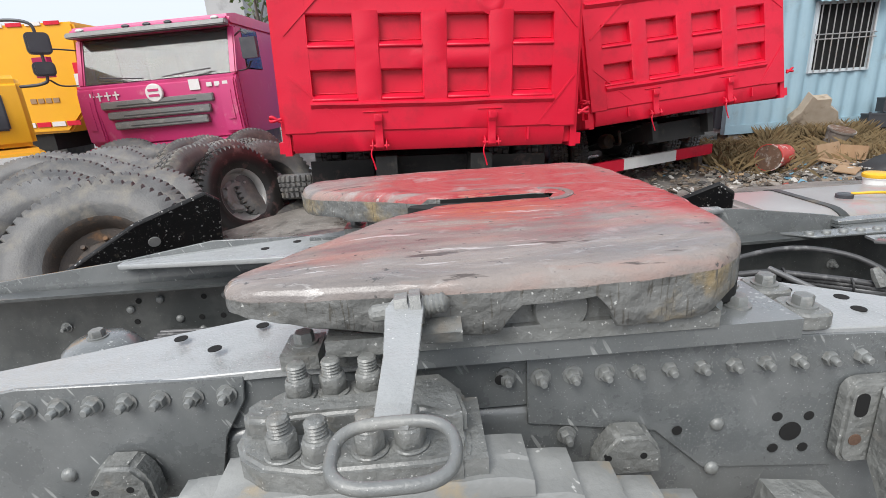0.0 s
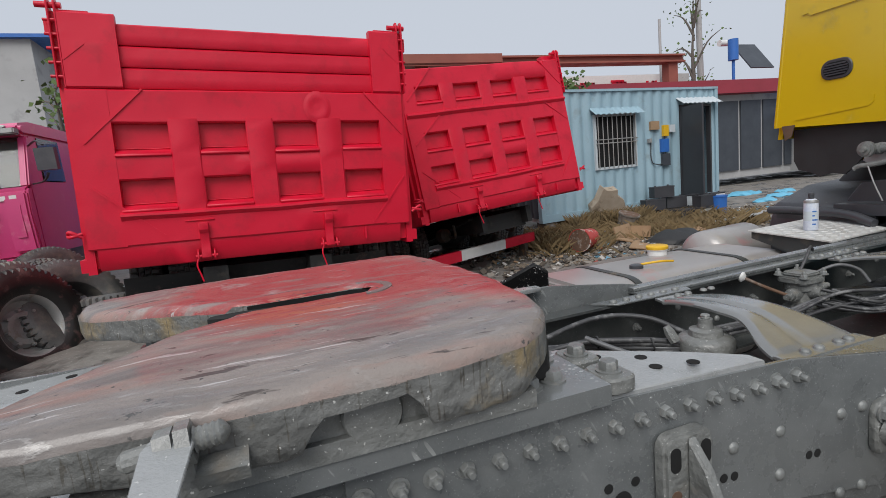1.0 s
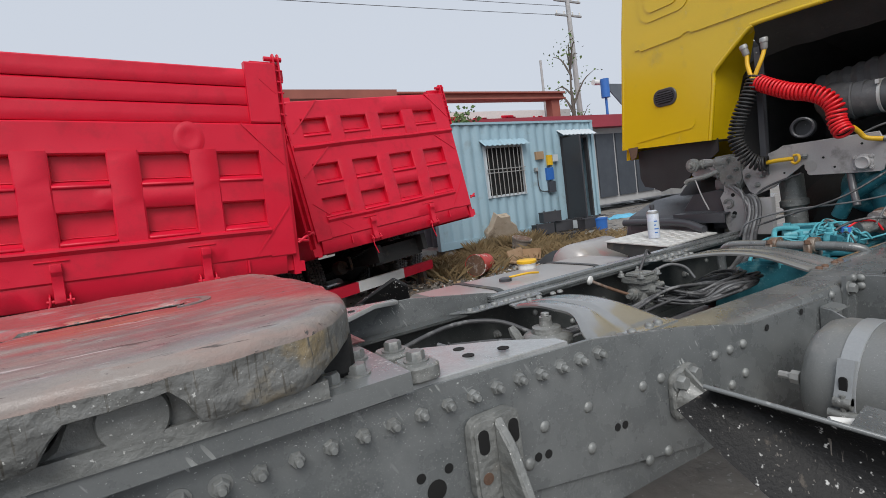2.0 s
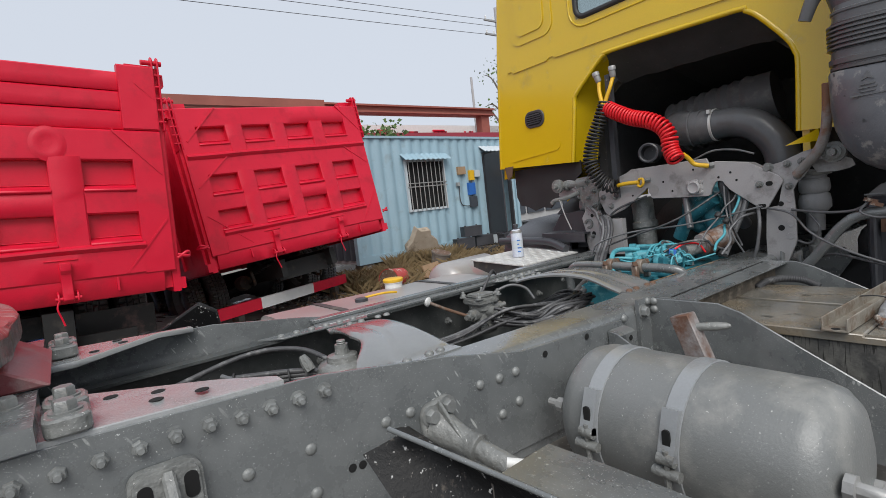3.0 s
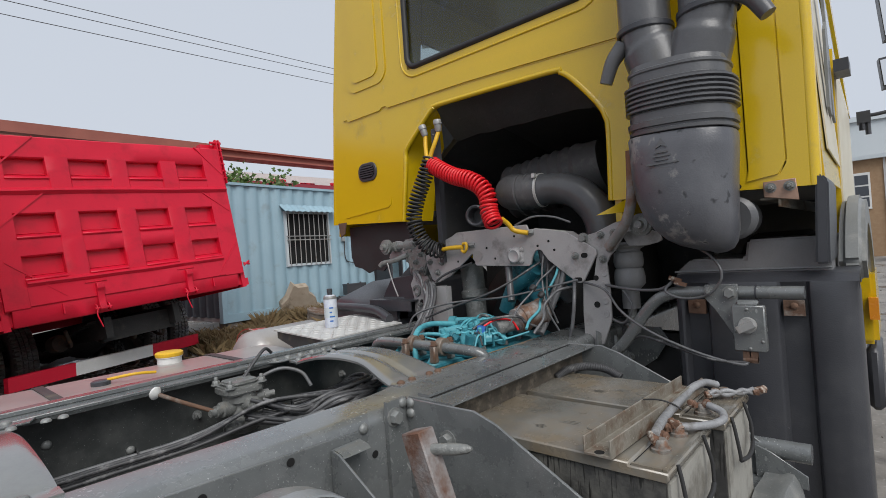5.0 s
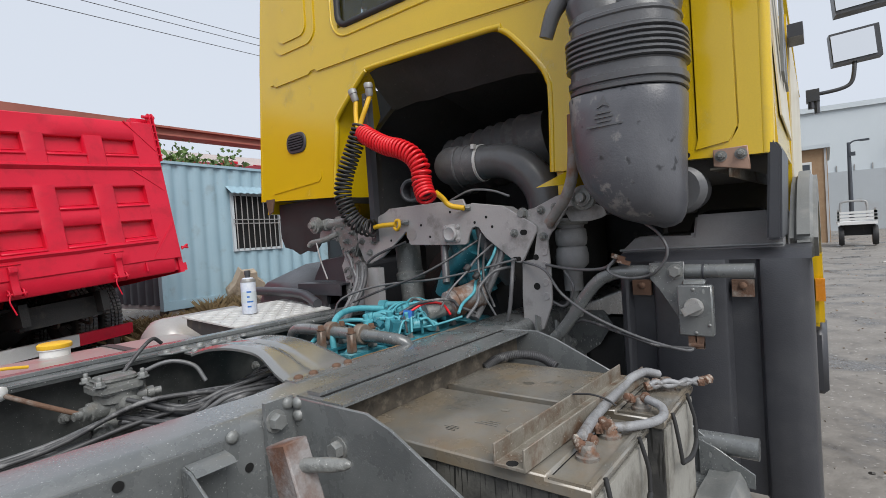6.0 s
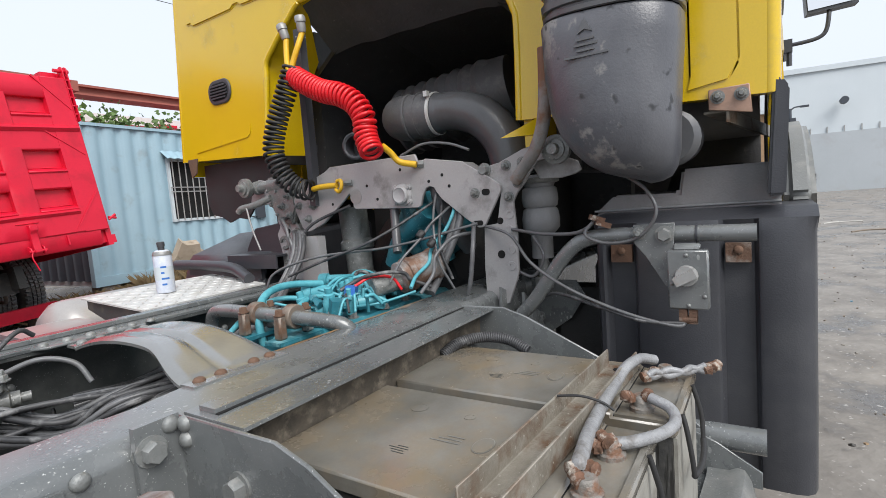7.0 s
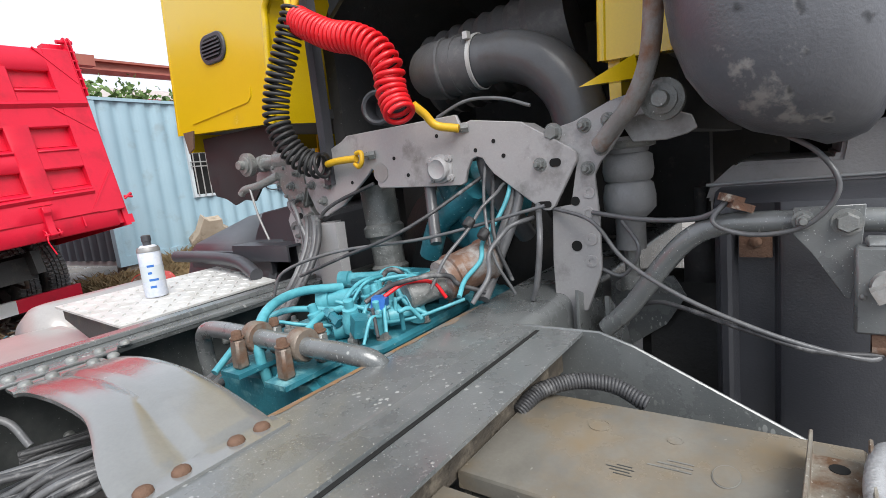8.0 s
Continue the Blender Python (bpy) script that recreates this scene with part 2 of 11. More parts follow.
M_RUST = mat("rusty_steel", (0.17, 0.095, 0.06), (0.1, 0.06, 0.042), 14.0, 0.8, 0.1, 0.6, 120, stain=(0.3, 0.27, 0.24), stain_scale=12, stain_at=0.6)
M_YELLOW = mat("yellow_cab_paint", (0.7, 0.475, 0.006), (0.64, 0.425, 0.006), 1.5, 0.22, 0, 0.02, 200, coat=0.6, stain=(0.46, 0.33, 0.03), stain_scale=5, stain_at=0.66, dent=0.06, dent_scale=3)
M_ORANGE = mat("orange_yellow_truck_paint", (0.83, 0.42, 0.012), (0.78, 0.37, 0.012), 1.2, 0.35, 0, 0.03, 150)
M_RED = mat("fresh_red_paint", (0.68, 0.007, 0.036), (0.6, 0.007, 0.032), 1.2, 0.4, 0, 0.06, 120, stain=(0.5, 0.007, 0.028), stain_scale=4.5, stain_at=0.6, dent=0.3, dent_scale=4.5)
M_RED.node_tree.nodes["Principled BSDF"].inputs["Specular IOR Level"].default_value = 0.4
M_PINK = mat("magenta_cab_paint", (0.58, 0.05, 0.19), (0.5, 0.055, 0.17), 1.6, 0.35, 0, 0.03, 120, stain=(0.55, 0.16, 0.24), stain_scale=5, stain_at=0.66)
M_BLACK = mat("black_rubber", (0.018, 0.018, 0.019), (0.03, 0.03, 0.031), 8.0, 0.5, 0, 0.2, 120)
M_HOLE = mat("dark_recess", (0.008, 0.008, 0.008), (0.005, 0.005, 0.005), 6, 0.9, 0, 0)
# oily parts; the base is near black to deepen the shade under vehicles
M_UNDER = mat("oily_shade_dark_underbody", (0.011, 0.0105, 0.0105), (0.006, 0.006, 0.006), 5.0, 0.7, 0, 0.5, 60, stain=(0.04, 0.035, 0.03), stain_scale=7, stain_at=0.64)
M_PLASTIC = mat("black_fender_plastic", (0.038, 0.04, 0.047), (0.058, 0.06, 0.068), 3.0, 0.36, 0, 0.2, 220, stain=(0.075, 0.077, 0.08), stain_scale=4, stain_at=0.66, stain_soft=0.14, speck=(0.25, 0.25, 0.25), speck_scale=45, speck_at=0.78, dent=0.08, dent_scale=5)
M_DUCT = mat("dusty_rubber_duct", (0.085, 0.088, 0.1), (0.13, 0.133, 0.145), 7.0, 0.3, 0, 0.2, 170, stain=(0.235, 0.23, 0.222), stain_scale=6.5, stain_at=0.575, stain_soft=0.025, speck=(0.035, 0.036, 0.04), speck_scale=26, speck_at=0.7)
M_TYRE = mat("grey_dusty_tyre_rubber", (0.15, 0.148, 0.144), (0.07, 0.069, 0.069), 5.0, 0.5, 0, 0.6, 90, stain=(0.21, 0.19, 0.155), stain_scale=6, stain_at=0.62, stain_soft=0.12, vary=0.3)
M_STEEL = mat("silver_painted_wheel", (0.4, 0.4, 0.39), (0.28, 0.28, 0.275), 6, 0.45, 0.3, 0.2, 100, stain=(0.22, 0.17, 0.13), stain_scale=8, stain_at=0.64)
M_TEAL = mat("teal_gearbox_paint", (0.045, 0.24, 0.3), (0.018, 0.11, 0.145), 9, 0.35, 0, 0.3, 120, stain=(0.2, 0.42, 0.45), stain_scale=14, stain_at=0.64, speck=(0.3, 0.5, 0.52), speck_scale=90, speck_at=0.72)
M_TEAL_LIGHT = mat("light_blue_painted_hose", (0.13, 0.46, 0.53), (0.05, 0.27, 0.33), 22, 0.35, 0, 0.2, 150)
M_TANK = mat("dusty_grey_tank_paint", (0.2, 0.207, 0.204), (0.155, 0.162, 0.159), 3.0, 0.44, 0.1, 0.25, 200, stain=(0.26, 0.26, 0.245), stain_scale=6, stain_at=0.6, speck=(0.45, 0.45, 0.43), speck_scale=260, speck_at=0.72, dent=0.06, dent_scale=8, drops=(0.45, 0.45, 0.43), drop_scale=150, coat=0.15)
M_ALU = mat("aluminium_tread", (0.66, 0.66, 0.64), (0.54, 0.54, 0.53), 8, 0.4, 0.15, 0.1, 150, stain=(0.4, 0.39, 0.36), stain_scale=9, stain_at=0.62)
M_FUEL = mat("pale_painted_fuel_tank", (0.4, 0.385, 0.375), (0.31, 0.29, 0.28), 3, 0.3, 0.2, 0.06, 120, stain=(0.45, 0.22, 0.22), stain_scale=2.4, stain_at=0.64, stain_soft=0.05)
M_BATT = mat("grimy_battery_top", (0.25, 0.238, 0.21), (0.11, 0.104, 0.09), 4.5, 0.16, 0, 0.07, 160, stain=(0.22, 0.16, 0.09), stain_scale=6, stain_at=0.6, stain_soft=0.16, speck=(0.33, 0.31, 0.28), speck_scale=60, speck_at=0.77, rough2=0.45, dent=0.04, dent_scale=9, coat=0.6)
M_BATT_CASE = mat("black_streaked_battery_case", (0.05, 0.05, 0.05), (0.09, 0.088, 0.082), 6, 0.4, 0, 0.3, 120, stain=(0.19, 0.185, 0.165), stain_scale=6, stain_at=0.56, stain_soft=0.1, drip=(0.03, 0.029, 0.027), drip_at=0.6)
M_BATT_SIDE = mat("dirty_white_battery_case", (0.38, 0.37, 0.335), (0.27, 0.262, 0.235), 7, 0.5, 0, 0.3, 100, stain=(0.13, 0.12, 0.1), stain_scale=7, stain_at=0.61, stain_soft=0.1)
M_BAR = mat("worn_grey_angle_bar", (0.3, 0.28, 0.24), (0.17, 0.15, 0.12), 18, 0.45, 0.1, 0.4, 150, stain=(0.12, 0.065, 0.035), stain_scale=14, stain_at=0.58, speck=(0.4, 0.38, 0.34), speck_scale=160, speck_at=0.7)
M_CABLE = mat("grey_conduit", (0.17, 0.173, 0.18), (0.07, 0.072, 0.076), 14, 0.32, 0, 0.2, 180, stain=(0.12, 0.12, 0.12), stain_scale=20, stain_at=0.6)
M_CABLE_DARK = mat("dark_cable", (0.035, 0.036, 0.04), (0.07, 0.07, 0.072), 16, 0.5, 0, 0.2, 180, stain=(0.22, 0.22, 0.22), stain_scale=22, stain_at=0.62)
M_COIL_RED = mat("red_coiled_hose", (0.75, 0.012, 0.02), (0.68, 0.012, 0.02), 20, 0.3, 0, 0.02)
M_HOSE_YELLOW = mat("yellow_spring_guard", (0.78, 0.47, 0.02), (0.7, 0.4, 0.02), 30, 0.4, 0, 0.1)
M_WHITE = mat("white_plastic", (0.75, 0.75, 0.73), (0.66, 0.66, 0.64), 10, 0.4, 0, 0.05)
M_BLUEWALL = mat("light_blue_container_paint", (0.32, 0.46, 0.53), (0.27, 0.4, 0.47), 1.2, 0.5, 0, 0.08, 80, stain=(0.24, 0.31, 0.34), stain_scale=2.5, stain_at=0.64)
M_CONT_DARK = mat("dark_blue_grey", (0.06, 0.07, 0.085), (0.045, 0.052, 0.065), 2, 0.5)
M_COPPER = mat("corroded_copper_clamp", (0.2, 0.095, 0.055), (0.11, 0.07, 0.05), 40, 0.6, 0.3, 0.6, 200, stain=(0.5, 0.46, 0.4), stain_scale=50, stain_at=0.6)
M_DOOR = mat("black_steel_door", (0.035, 0.035, 0.04), (0.05, 0.05, 0.055), 4, 0.4)
M_GREYWALL = mat("grey_rendered_wall", (0.45, 0.45, 0.45), (0.36, 0.36, 0.36), 0.8, 0.8, 0, 0.2, 40, stain=(0.27, 0.27, 0.27), stain_scale=1.5, stain_at=0.62)
M_PALEWALL = mat("pale_blue_grey_sheet_wall", (0.55, 0.6, 0.63), (0.5, 0.55, 0.58), 0.4, 0.6, 0, 0.1, 30)
M_BANDWALL = mat("dull_blue_grey_sheet", (0.4, 0.43, 0.455), (0.35, 0.38, 0.4), 0.5, 0.6, 0, 0.1, 30, stain=(0.33, 0.34, 0.35), stain_scale=0.8, stain_at=0.62)
M_REDBEAM = mat("red_oxide_beam", (0.32, 0.1, 0.07), (0.24, 0.075, 0.055), 1.5, 0.6, 0, 0.2, 40)
M_REDROOF = mat("dark_red_fascia", (0.32, 0.03, 0.05), (0.26, 0.03, 0.045), 1.0, 0.5)
M_WOODY = mat("bark", (0.16, 0.14, 0.12), (0.1, 0.09, 0.08), 12, 0.9, 0, 0.6, 80)
M_LEAF = mat("green_leaf", (0.12, 0.19, 0.05), (0.08, 0.135, 0.035), 3, 0.6, 0, 0.0, vary=0.2)
M_STRAW = mat("dry_grass", (0.3, 0.21, 0.1), (0.2, 0.15, 0.08), 2.0, 0.8, 0, 0.0, vary=0.2)
M_CARD = mat("brown_cardboard", (0.36, 0.24, 0.14), (0.3, 0.19, 0.11), 8, 0.8, 0, 0.1)
M_BLUEPLASTIC = mat("blue_plastic", (0.03, 0.15, 0.5), (0.03, 0.13, 0.42), 6, 0.4)
M_CYAN = mat("cyan_plastic_sheet", (0.16, 0.5, 0.7), (0.12, 0.42, 0.6), 6, 0.4)
M_ORANGELAMP = mat("amber_lens", (0.3, 0.12, 0.05), (0.2, 0.09, 0.04), 20, 0.2, 0, 0)
M_LAMP = mat("clear_lamp_lens", (0.6, 0.6, 0.58), (0.5, 0.5, 0.48), 20, 0.15, 0, 0)


def ground_mat():
    m = mat("wet_muddy_gravel_ground", (0.28, 0.26, 0.235), (0.16, 0.147, 0.132), 3.0, 0.75, 0, 1.0, 34, stain=(0.1, 0.09, 0.08), stain_scale=1.5, stain_at=0.56, stain_soft=0.05, speck=(0.36, 0.345, 0.32), speck_scale=42, speck_at=0.68, rough2=0.12, dent=0.6, dent_scale=9)
    return m


M_GROUND = ground_mat()


def glass_mat(name, tint, rough=0.03):
    m = bpy.data.materials.new(name)
    m.use_nodes = True
    bs = m.node_tree.nodes["Principled BSDF"]
    bs.inputs["Base Color"].default_value = (*tint, 1)
    bs.inputs["Roughness"].default_value = rough
    bs.inputs["Transmission Weight"].default_value = 1.0
    bs.inputs["IOR"].default_value = 1.45
    return m


M_GLASS = glass_mat("tinted_window_glass", (0.34, 0.42, 0.42))

M_RIMTYRE = mat("black_wet_tyre_rubber", (0.014, 0.014, 0.014), (0.024, 0.023, 0.022), 6.0, 0.38, 0, 0.4, 90, stain=(0.13, 0.075, 0.07), stain_scale=7, stain_at=0.62)
M_DUSTGLASS = glass_mat("dusty_windscreen_glass", (0.3, 0.32, 0.315), 0.06)
M_DUSTGLASS.node_tree.nodes["Principled BSDF"].inputs["Transmission Weight"].default_value = 0.82
M_BRIDGE = mat("wet_bridge_plate_paint", (0.19, 0.195, 0.192), (0.155, 0.16, 0.157), 4.0, 0.2, 0, 0.06, 200, stain=(0.2, 0.205, 0.2), stain_scale=7, stain_at=0.6, stain_soft=0.15, rough2=0.3, dent=0.05, dent_scale=9, coat=0.8)
M_PACKING = mat("crumbling_packing_board", (0.12, 0.1, 0.075), (0.05, 0.043, 0.035), 30, 0.9, 0, 1.0, 70, stain=(0.2, 0.17, 0.13), stain_scale=26, stain_at=0.6)
M_RUSTSTREAK = mat("rail_edge_rust", (0.3, 0.16, 0.06), (0.17, 0.11, 0.07), 24, 0.6, 0, 0.5, 120, stain=(0.16, 0.17, 0.165), stain_scale=14, stain_at=0.5)
M_MARK = mat("faint_lid_print", (0.24, 0.235, 0.215), (0.13, 0.127, 0.116), 30, 0.45, 0, 0.1)
M_STRAP = mat("pale_blue_grey_strap_paint", (0.31, 0.325, 0.335), (0.25, 0.262, 0.27), 6, 0.3, 0.1, 0.15, 200, stain=(0.2, 0.2, 0.2), stain_scale=12, stain_at=0.64)
# rail paint for the far rail, with the shade between the rails put into its colour
M_FRAME_FAR = mat("wet_rail_paint_in_shade", (0.06, 0.065, 0.065), (0.04, 0.044, 0.044), 3.0, 0.3, 0, 0.15, 220, stain=(0.11, 0.115, 0.112), stain_scale=8, stain_at=0.6, stain_soft=0.15, speck=(0.4, 0.41, 0.4), speck_scale=260, speck_at=0.73, coat=0.5)

M_RUBBLE = mat("rubble", (0.22, 0.19, 0.16), (0.12, 0.1, 0.09), 2, 0.85, 0, 0.3, 60, stain=(0.36, 0.34, 0.31), stain_scale=4, stain_at=0.6)


def scraps_mat():
    """Scraps of many sorts: each piece takes one of a few colours."""
    m = mat("mixed_scraps", (0.2, 0.18, 0.15), (0.12, 0.1, 0.09), 3, 0.75, 0, 0.3, 60)
    n, l = m.node_tree.nodes, m.node_tree.links
    geo, ramp, mx = n.new("ShaderNodeNewGeometry"), n.new("ShaderNodeValToRGB"), n.new("ShaderNodeMix")
    ramp.color_ramp.interpolation = "CONSTANT"
    stops = ((0.0, (0.09, 0.075, 0.06)), (0.3, (0.2, 0.16, 0.12)), (0.52, (0.26, 0.24, 0.21)), (0.7, (0.34, 0.23, 0.13)), (0.8, (0.05, 0.05, 0.05)), (0.88, (0.5, 0.49, 0.46)), (0.94, (0.62, 0.62, 0.6)), (0.965, (0.12, 0.3, 0.42)), (0.985, (0.4, 0.08, 0.06)))
    ramp.color_ramp.elements[0].color = (*stops[0][1], 1)
    ramp.color_ramp.elements[1].position, ramp.color_ramp.elements[1].color = stops[1][0], (*stops[1][1], 1)
    for at, c in stops[2:]:
        ramp.color_ramp.elements.new(at).color = (*c, 1)
    mx.data_type = "RGBA"
    mx.inputs["Factor"].default_value = 0.8
    bs = n["Principled BSDF"]
    l.new(geo.outputs["Random Per Island"], ramp.inputs["Fac"])
    l.new(bs.inputs["Base Color"].links[0].from_socket, mx.inputs["A"])
    l.new(ramp.outputs["Color"], mx.inputs["B"])
    l.new(mx.outputs["Result"], bs.inputs["Base Color"])
    return m


M_SCRAPS = scraps_mat()

# ---- the yard: ground and buildings ----
def ground_z(x, y):
    """The yard falls away beyond the parked tippers."""
    def ease(v):
        v = max(0.0, min(1.0, v))
        return v * v * (3 - 2 * v)
    return GZ - 0.3 * ease((y - 4.6) / 1.8) * ease((x - 1.0) / 2.0)


def build_ground():
    bm = bm_()
    xs = sorted({round(s * (0.35 * i + 0.004 * i ** 3), 3) + 3 for i in range(0, 46) for s in (-1, 1)})
    grid = []
    for y in xs:
        row = []
        for x in xs:
            d = max(abs(x - 3), abs(y - 3))
            z = GZ + (0.05 * noise.noise(V((x * 0.8, y * 0.8, 1))) + 0.03 * noise.noise(V((x * 2.3, y * 2.3, 4)))) * max(0, 1 - d / 40)
            z += ground_z(x, y) - GZ + 0.16 * max(0, noise.noise(V((x * 0.6, y * 0.6, 9)))) * (1 if 6.4 < y < 8.6 and 5 < x < 14 else 0)
            row.append(bm.verts.new((x * (1 if d < 60 else 5), y * (1 if d < 60 else 5), z)))
        grid.append(row)
    for a, b in zip(grid, grid[1:]):
        for i in range(len(a) - 1):
            bm.faces.new((a[i], a[i + 1], b[i + 1], b[i]))
    tagged(part("ground", bm, M_GROUND, smooth=60), "wet muddy gravel yard with puddles and debris", "ground", kind="structure")


build_ground()


def corrugated(bm, p0, p1, z0, z1, depth=0.035, pitch=0.28):
    """A ribbed steel sheet wall from p0 to p1, with thickness."""
    a, b = V((*p0, 0)), V((*p1, 0))
    d = (b - a).normalized()
    nrm = V((d.y, -d.x, 0))
    length, s, line = (b - a).length, 0.0, []
    while s < length:
        for f, o in ((0.0, 0), (0.28, 0), (0.42, 1), (0.86, 1)):
            if s + f * pitch < length:
                line.append((s + f * pitch, o))
        s += pitch
    line.append((length, 0))
    front = [a + d * q - nrm * (depth * (1 - o)) for q, o in line]
    lo = [bm.verts.new((p.x, p.y, z0)) for p in front]
    hi = [bm.verts.new((p.x, p.y, z1)) for p in front]
    for i in range(len(front) - 1):
        bm.faces.new((lo[i], lo[i + 1], hi[i + 1], hi[i]))


def build_container():
    x0, x1, y0, y1, z0, z1 = 5.5, 10.88, 9.237, 11.6, 0.36, 2.9
    c = thing("container_office", "light blue corrugated site container, barred window, door ajar", "container", (7, y0, z0 - 0.4))
    wx0, wx1, wz0, wz1 = 7.0, 8.2, 1.24, 2.42
    dx0, dx1, dz1 = 9.58, 10.62, 2.55
    bm = bm_()
    corrugated(bm, (x0 + 0.08, y0), (wx0, y0), z0, z1)
    corrugated(bm, (wx1, y0), (dx0, y0), z0, z1)
    corrugated(bm, (dx1, y0), (x1 - 0.08, y0), z0, z1)
    corrugated(bm, (wx0, y0), (wx1, y0), z0, wz0)
    corrugated(bm, (wx0, y0), (wx1, y0), wz1, z1)
    corrugated(bm, (dx0, y0), (dx1, y0), dz1, z1)
    part("front_wall", bm, M_BLUEWALL, c)
    # the end wall has a much darker tone than the front wall
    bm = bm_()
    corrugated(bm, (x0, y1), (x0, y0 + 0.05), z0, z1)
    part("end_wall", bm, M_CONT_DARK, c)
    bm = bm_()
    box(bm, x0 + 0.05, x1, y1 - 0.05, y1, z0, z1)
    box(bm, x1 - 0.05, x1, y0 + 0.1, y1 - 0.05, z0, z1)
    part("rear_wall", bm, M_BLUEWALL, c)
    bm = bm_()
    box(bm, x0, x1, y0 - 0.03, y1, z1, z1 + 0.05)
    part("roof", bm, M_BLUEWALL, c, bevel=0.01)
    for xx in (x0, x1 - 0.1):
        bm = bm_()
        box(bm, xx, xx + 0.1, y0 - 0.02, y0 + 0.1, z0 - 0.1, z1)
        part("corner_post", bm, M_BLUEWALL, c, bevel=0.008)
    bm = bm_()
    box(bm, x0 + 0.1, x1 - 0.1, y0 - 0.01, y0 + 0.08, z0 - 0.1, z0 + 0.06)
    part("bottom_rail", bm, M_BLUEWALL, c, bevel=0.006)
    bm = bm_()
    box(bm, x0 + 0.02, x1 - 0.02, y0 + 0.1, y1 - 0.06, z0 - 0.08, z0)
    part("container_floor", bm, M_GREYWALL, c)
    bm = bm_()
    box(bm, x0 + 0.1, x1 - 0.1, y0 + 0.9, y0 + 0.94, z0, z1)
    part("inner_partition", bm, M_PALEWALL, c)
    w = part_frame("window", wx0, wx1, wz0, wz1, y0, c)
    for i in range(9):
        bm = bm_()
        xx = wx0 + 0.07 + (wx1 - wx0 - 0.14) * i / 8
        cyl(bm, (xx, y0 - 0.05, wz0 + 0.02), (xx, y0 - 0.05, wz1 - 0.02), 0.011, n=6)
        part("window_bar", bm, M_STEEL, w)
    bm = bm_()
    cyl(bm, (wx0, y0 - 0.05, 1.8), (wx1, y0 - 0.05, 1.8), 0.012, n=6)
    part("cross_bar", bm, M_STEEL, w)
    bm = bm_()
    cyl(bm, (wx0, y0 - 0.05, 1.88), (wx1, y0 - 0.05, 1.88), 0.012, n=6)
    part("cross_bar", bm, M_STEEL, w)
    bm = bm_()
    box(bm, wx0 + 0.03, wx1 - 0.03, y0 + 0.03, y0 + 0.04, wz0 + 0.03, wz1 - 0.03)
    part("pane", bm, M_HOLE, w, "dark dusty window glass")
    def awning(x0_, sec, n_):
        """One corrugated sheet, sloping out over an opening."""
        bm = bm_()
        rows = []
        for i in range(n_):
            dz = 0.014 * (i % 4 in (1, 2))
            rows.append([bm.verts.new((x0_ + 0.0375 * i, y, z + dz)) for y, z in sec])
        for r0_, r1_ in zip(rows, rows[1:]):
            for k in range(4):
                bm.faces.new((r0_[k], r0_[(k + 1) % 4], r1_[(k + 1) % 4], r1_[k]))
        bm.faces.new(rows[0][::-1])
        bm.faces.new(rows[-1])
        bmesh.ops.recalc_face_normals(bm, faces=bm.faces)
        return bm
    bm = awning(wx0 - 0.1, [(y0 - 0.2, wz1 - 0.03), (y0 - 0.2, wz1 - 0.018), (y0 + 0.01, wz1 + 0.134), (y0 + 0.01, wz1 + 0.12)], 38)
    part("awning", bm, M_BLUEWALL, c, "corrugated sheet awning over the window")
    bm = awning(dx0 - 0.1, [(y0 - 0.22, dz1), (y0 - 0.22, dz1 + 0.012), (y0 + 0.01, dz1 + 0.164), (y0 + 0.01, dz1 + 0.15)], 36)
    part("awning", bm, M_PALEWALL, c, "pale sheet awning over the door")
    bm = bm_()
    for a, b in ((dx0, dx0 + 0.05), (dx1 - 0.05, dx1)):
        box(bm, a, b, y0 - 0.03, y0 + 0.08, z0, dz1)
    box(bm, dx0 + 0.05, dx1 - 0.05, y0 - 0.03, y0 + 0.08, dz1 - 0.05, dz1)
    part("door_frame", bm, M_DOOR, c, bevel=0.005)
    bm = bm_()
    box(bm, -0.02, 0.02, -0.72, 0, z0 + 0.03, dz1 - 0.06, pose(dx0 + 0.03, y0 - 0.03, 0, 0, 0, -14))
    d = part("door", bm, M_DOOR, c, "black steel door standing open", bevel=0.004)
    bm = bm_()
    obox(bm, (dx0 - 0.12, y0 - 0.65, 1.35), (0.02, 0.03, 0.12), (0, 0, -14))
    part("door_handle", bm, M_STEEL, d)
    for (xx, zz, wd, hh, mt, lb) in ((8.6, 2.02, 0.26, 0.19, M_CARD, "faded yellow paper notice"), (8.91, 1.5, 0.24, 0.3, M_BLUEPLASTIC, "blue plastic holder"),
                                     (8.99, 1.86, 0.16, 0.25, M_HOSE_YELLOW, "yellow and white box"), (9.18, 1.94, 0.18, 0.17, M_PALEWALL, "pale switch box"), (8.94, 1.19, 0.24, 0.27, M_CONT_DARK, "dark blue label"), (8.54, 1.74, 0.07, 0.09, M_STEEL, "small grey valve knob")):
        bm = bm_()
        box(bm, xx, xx + wd, y0 - 0.06, y0 + 0.01, zz, zz + hh)
        part("wall_box", bm, mt, c, lb, bevel=0.01)
    bm = bm_()
    tube(bm, [(8.62, y0 - 0.02, 1.74), (8.6, y0 - 0.03, 1.4), (8.7, y0 - 0.03, 1.25), (9.02, y0 - 0.03, 1.3), (9.05, y0 - 0.03, 1.9)], 0.012, 8)
    part("cable_loop", bm, M_CABLE_DARK, c)
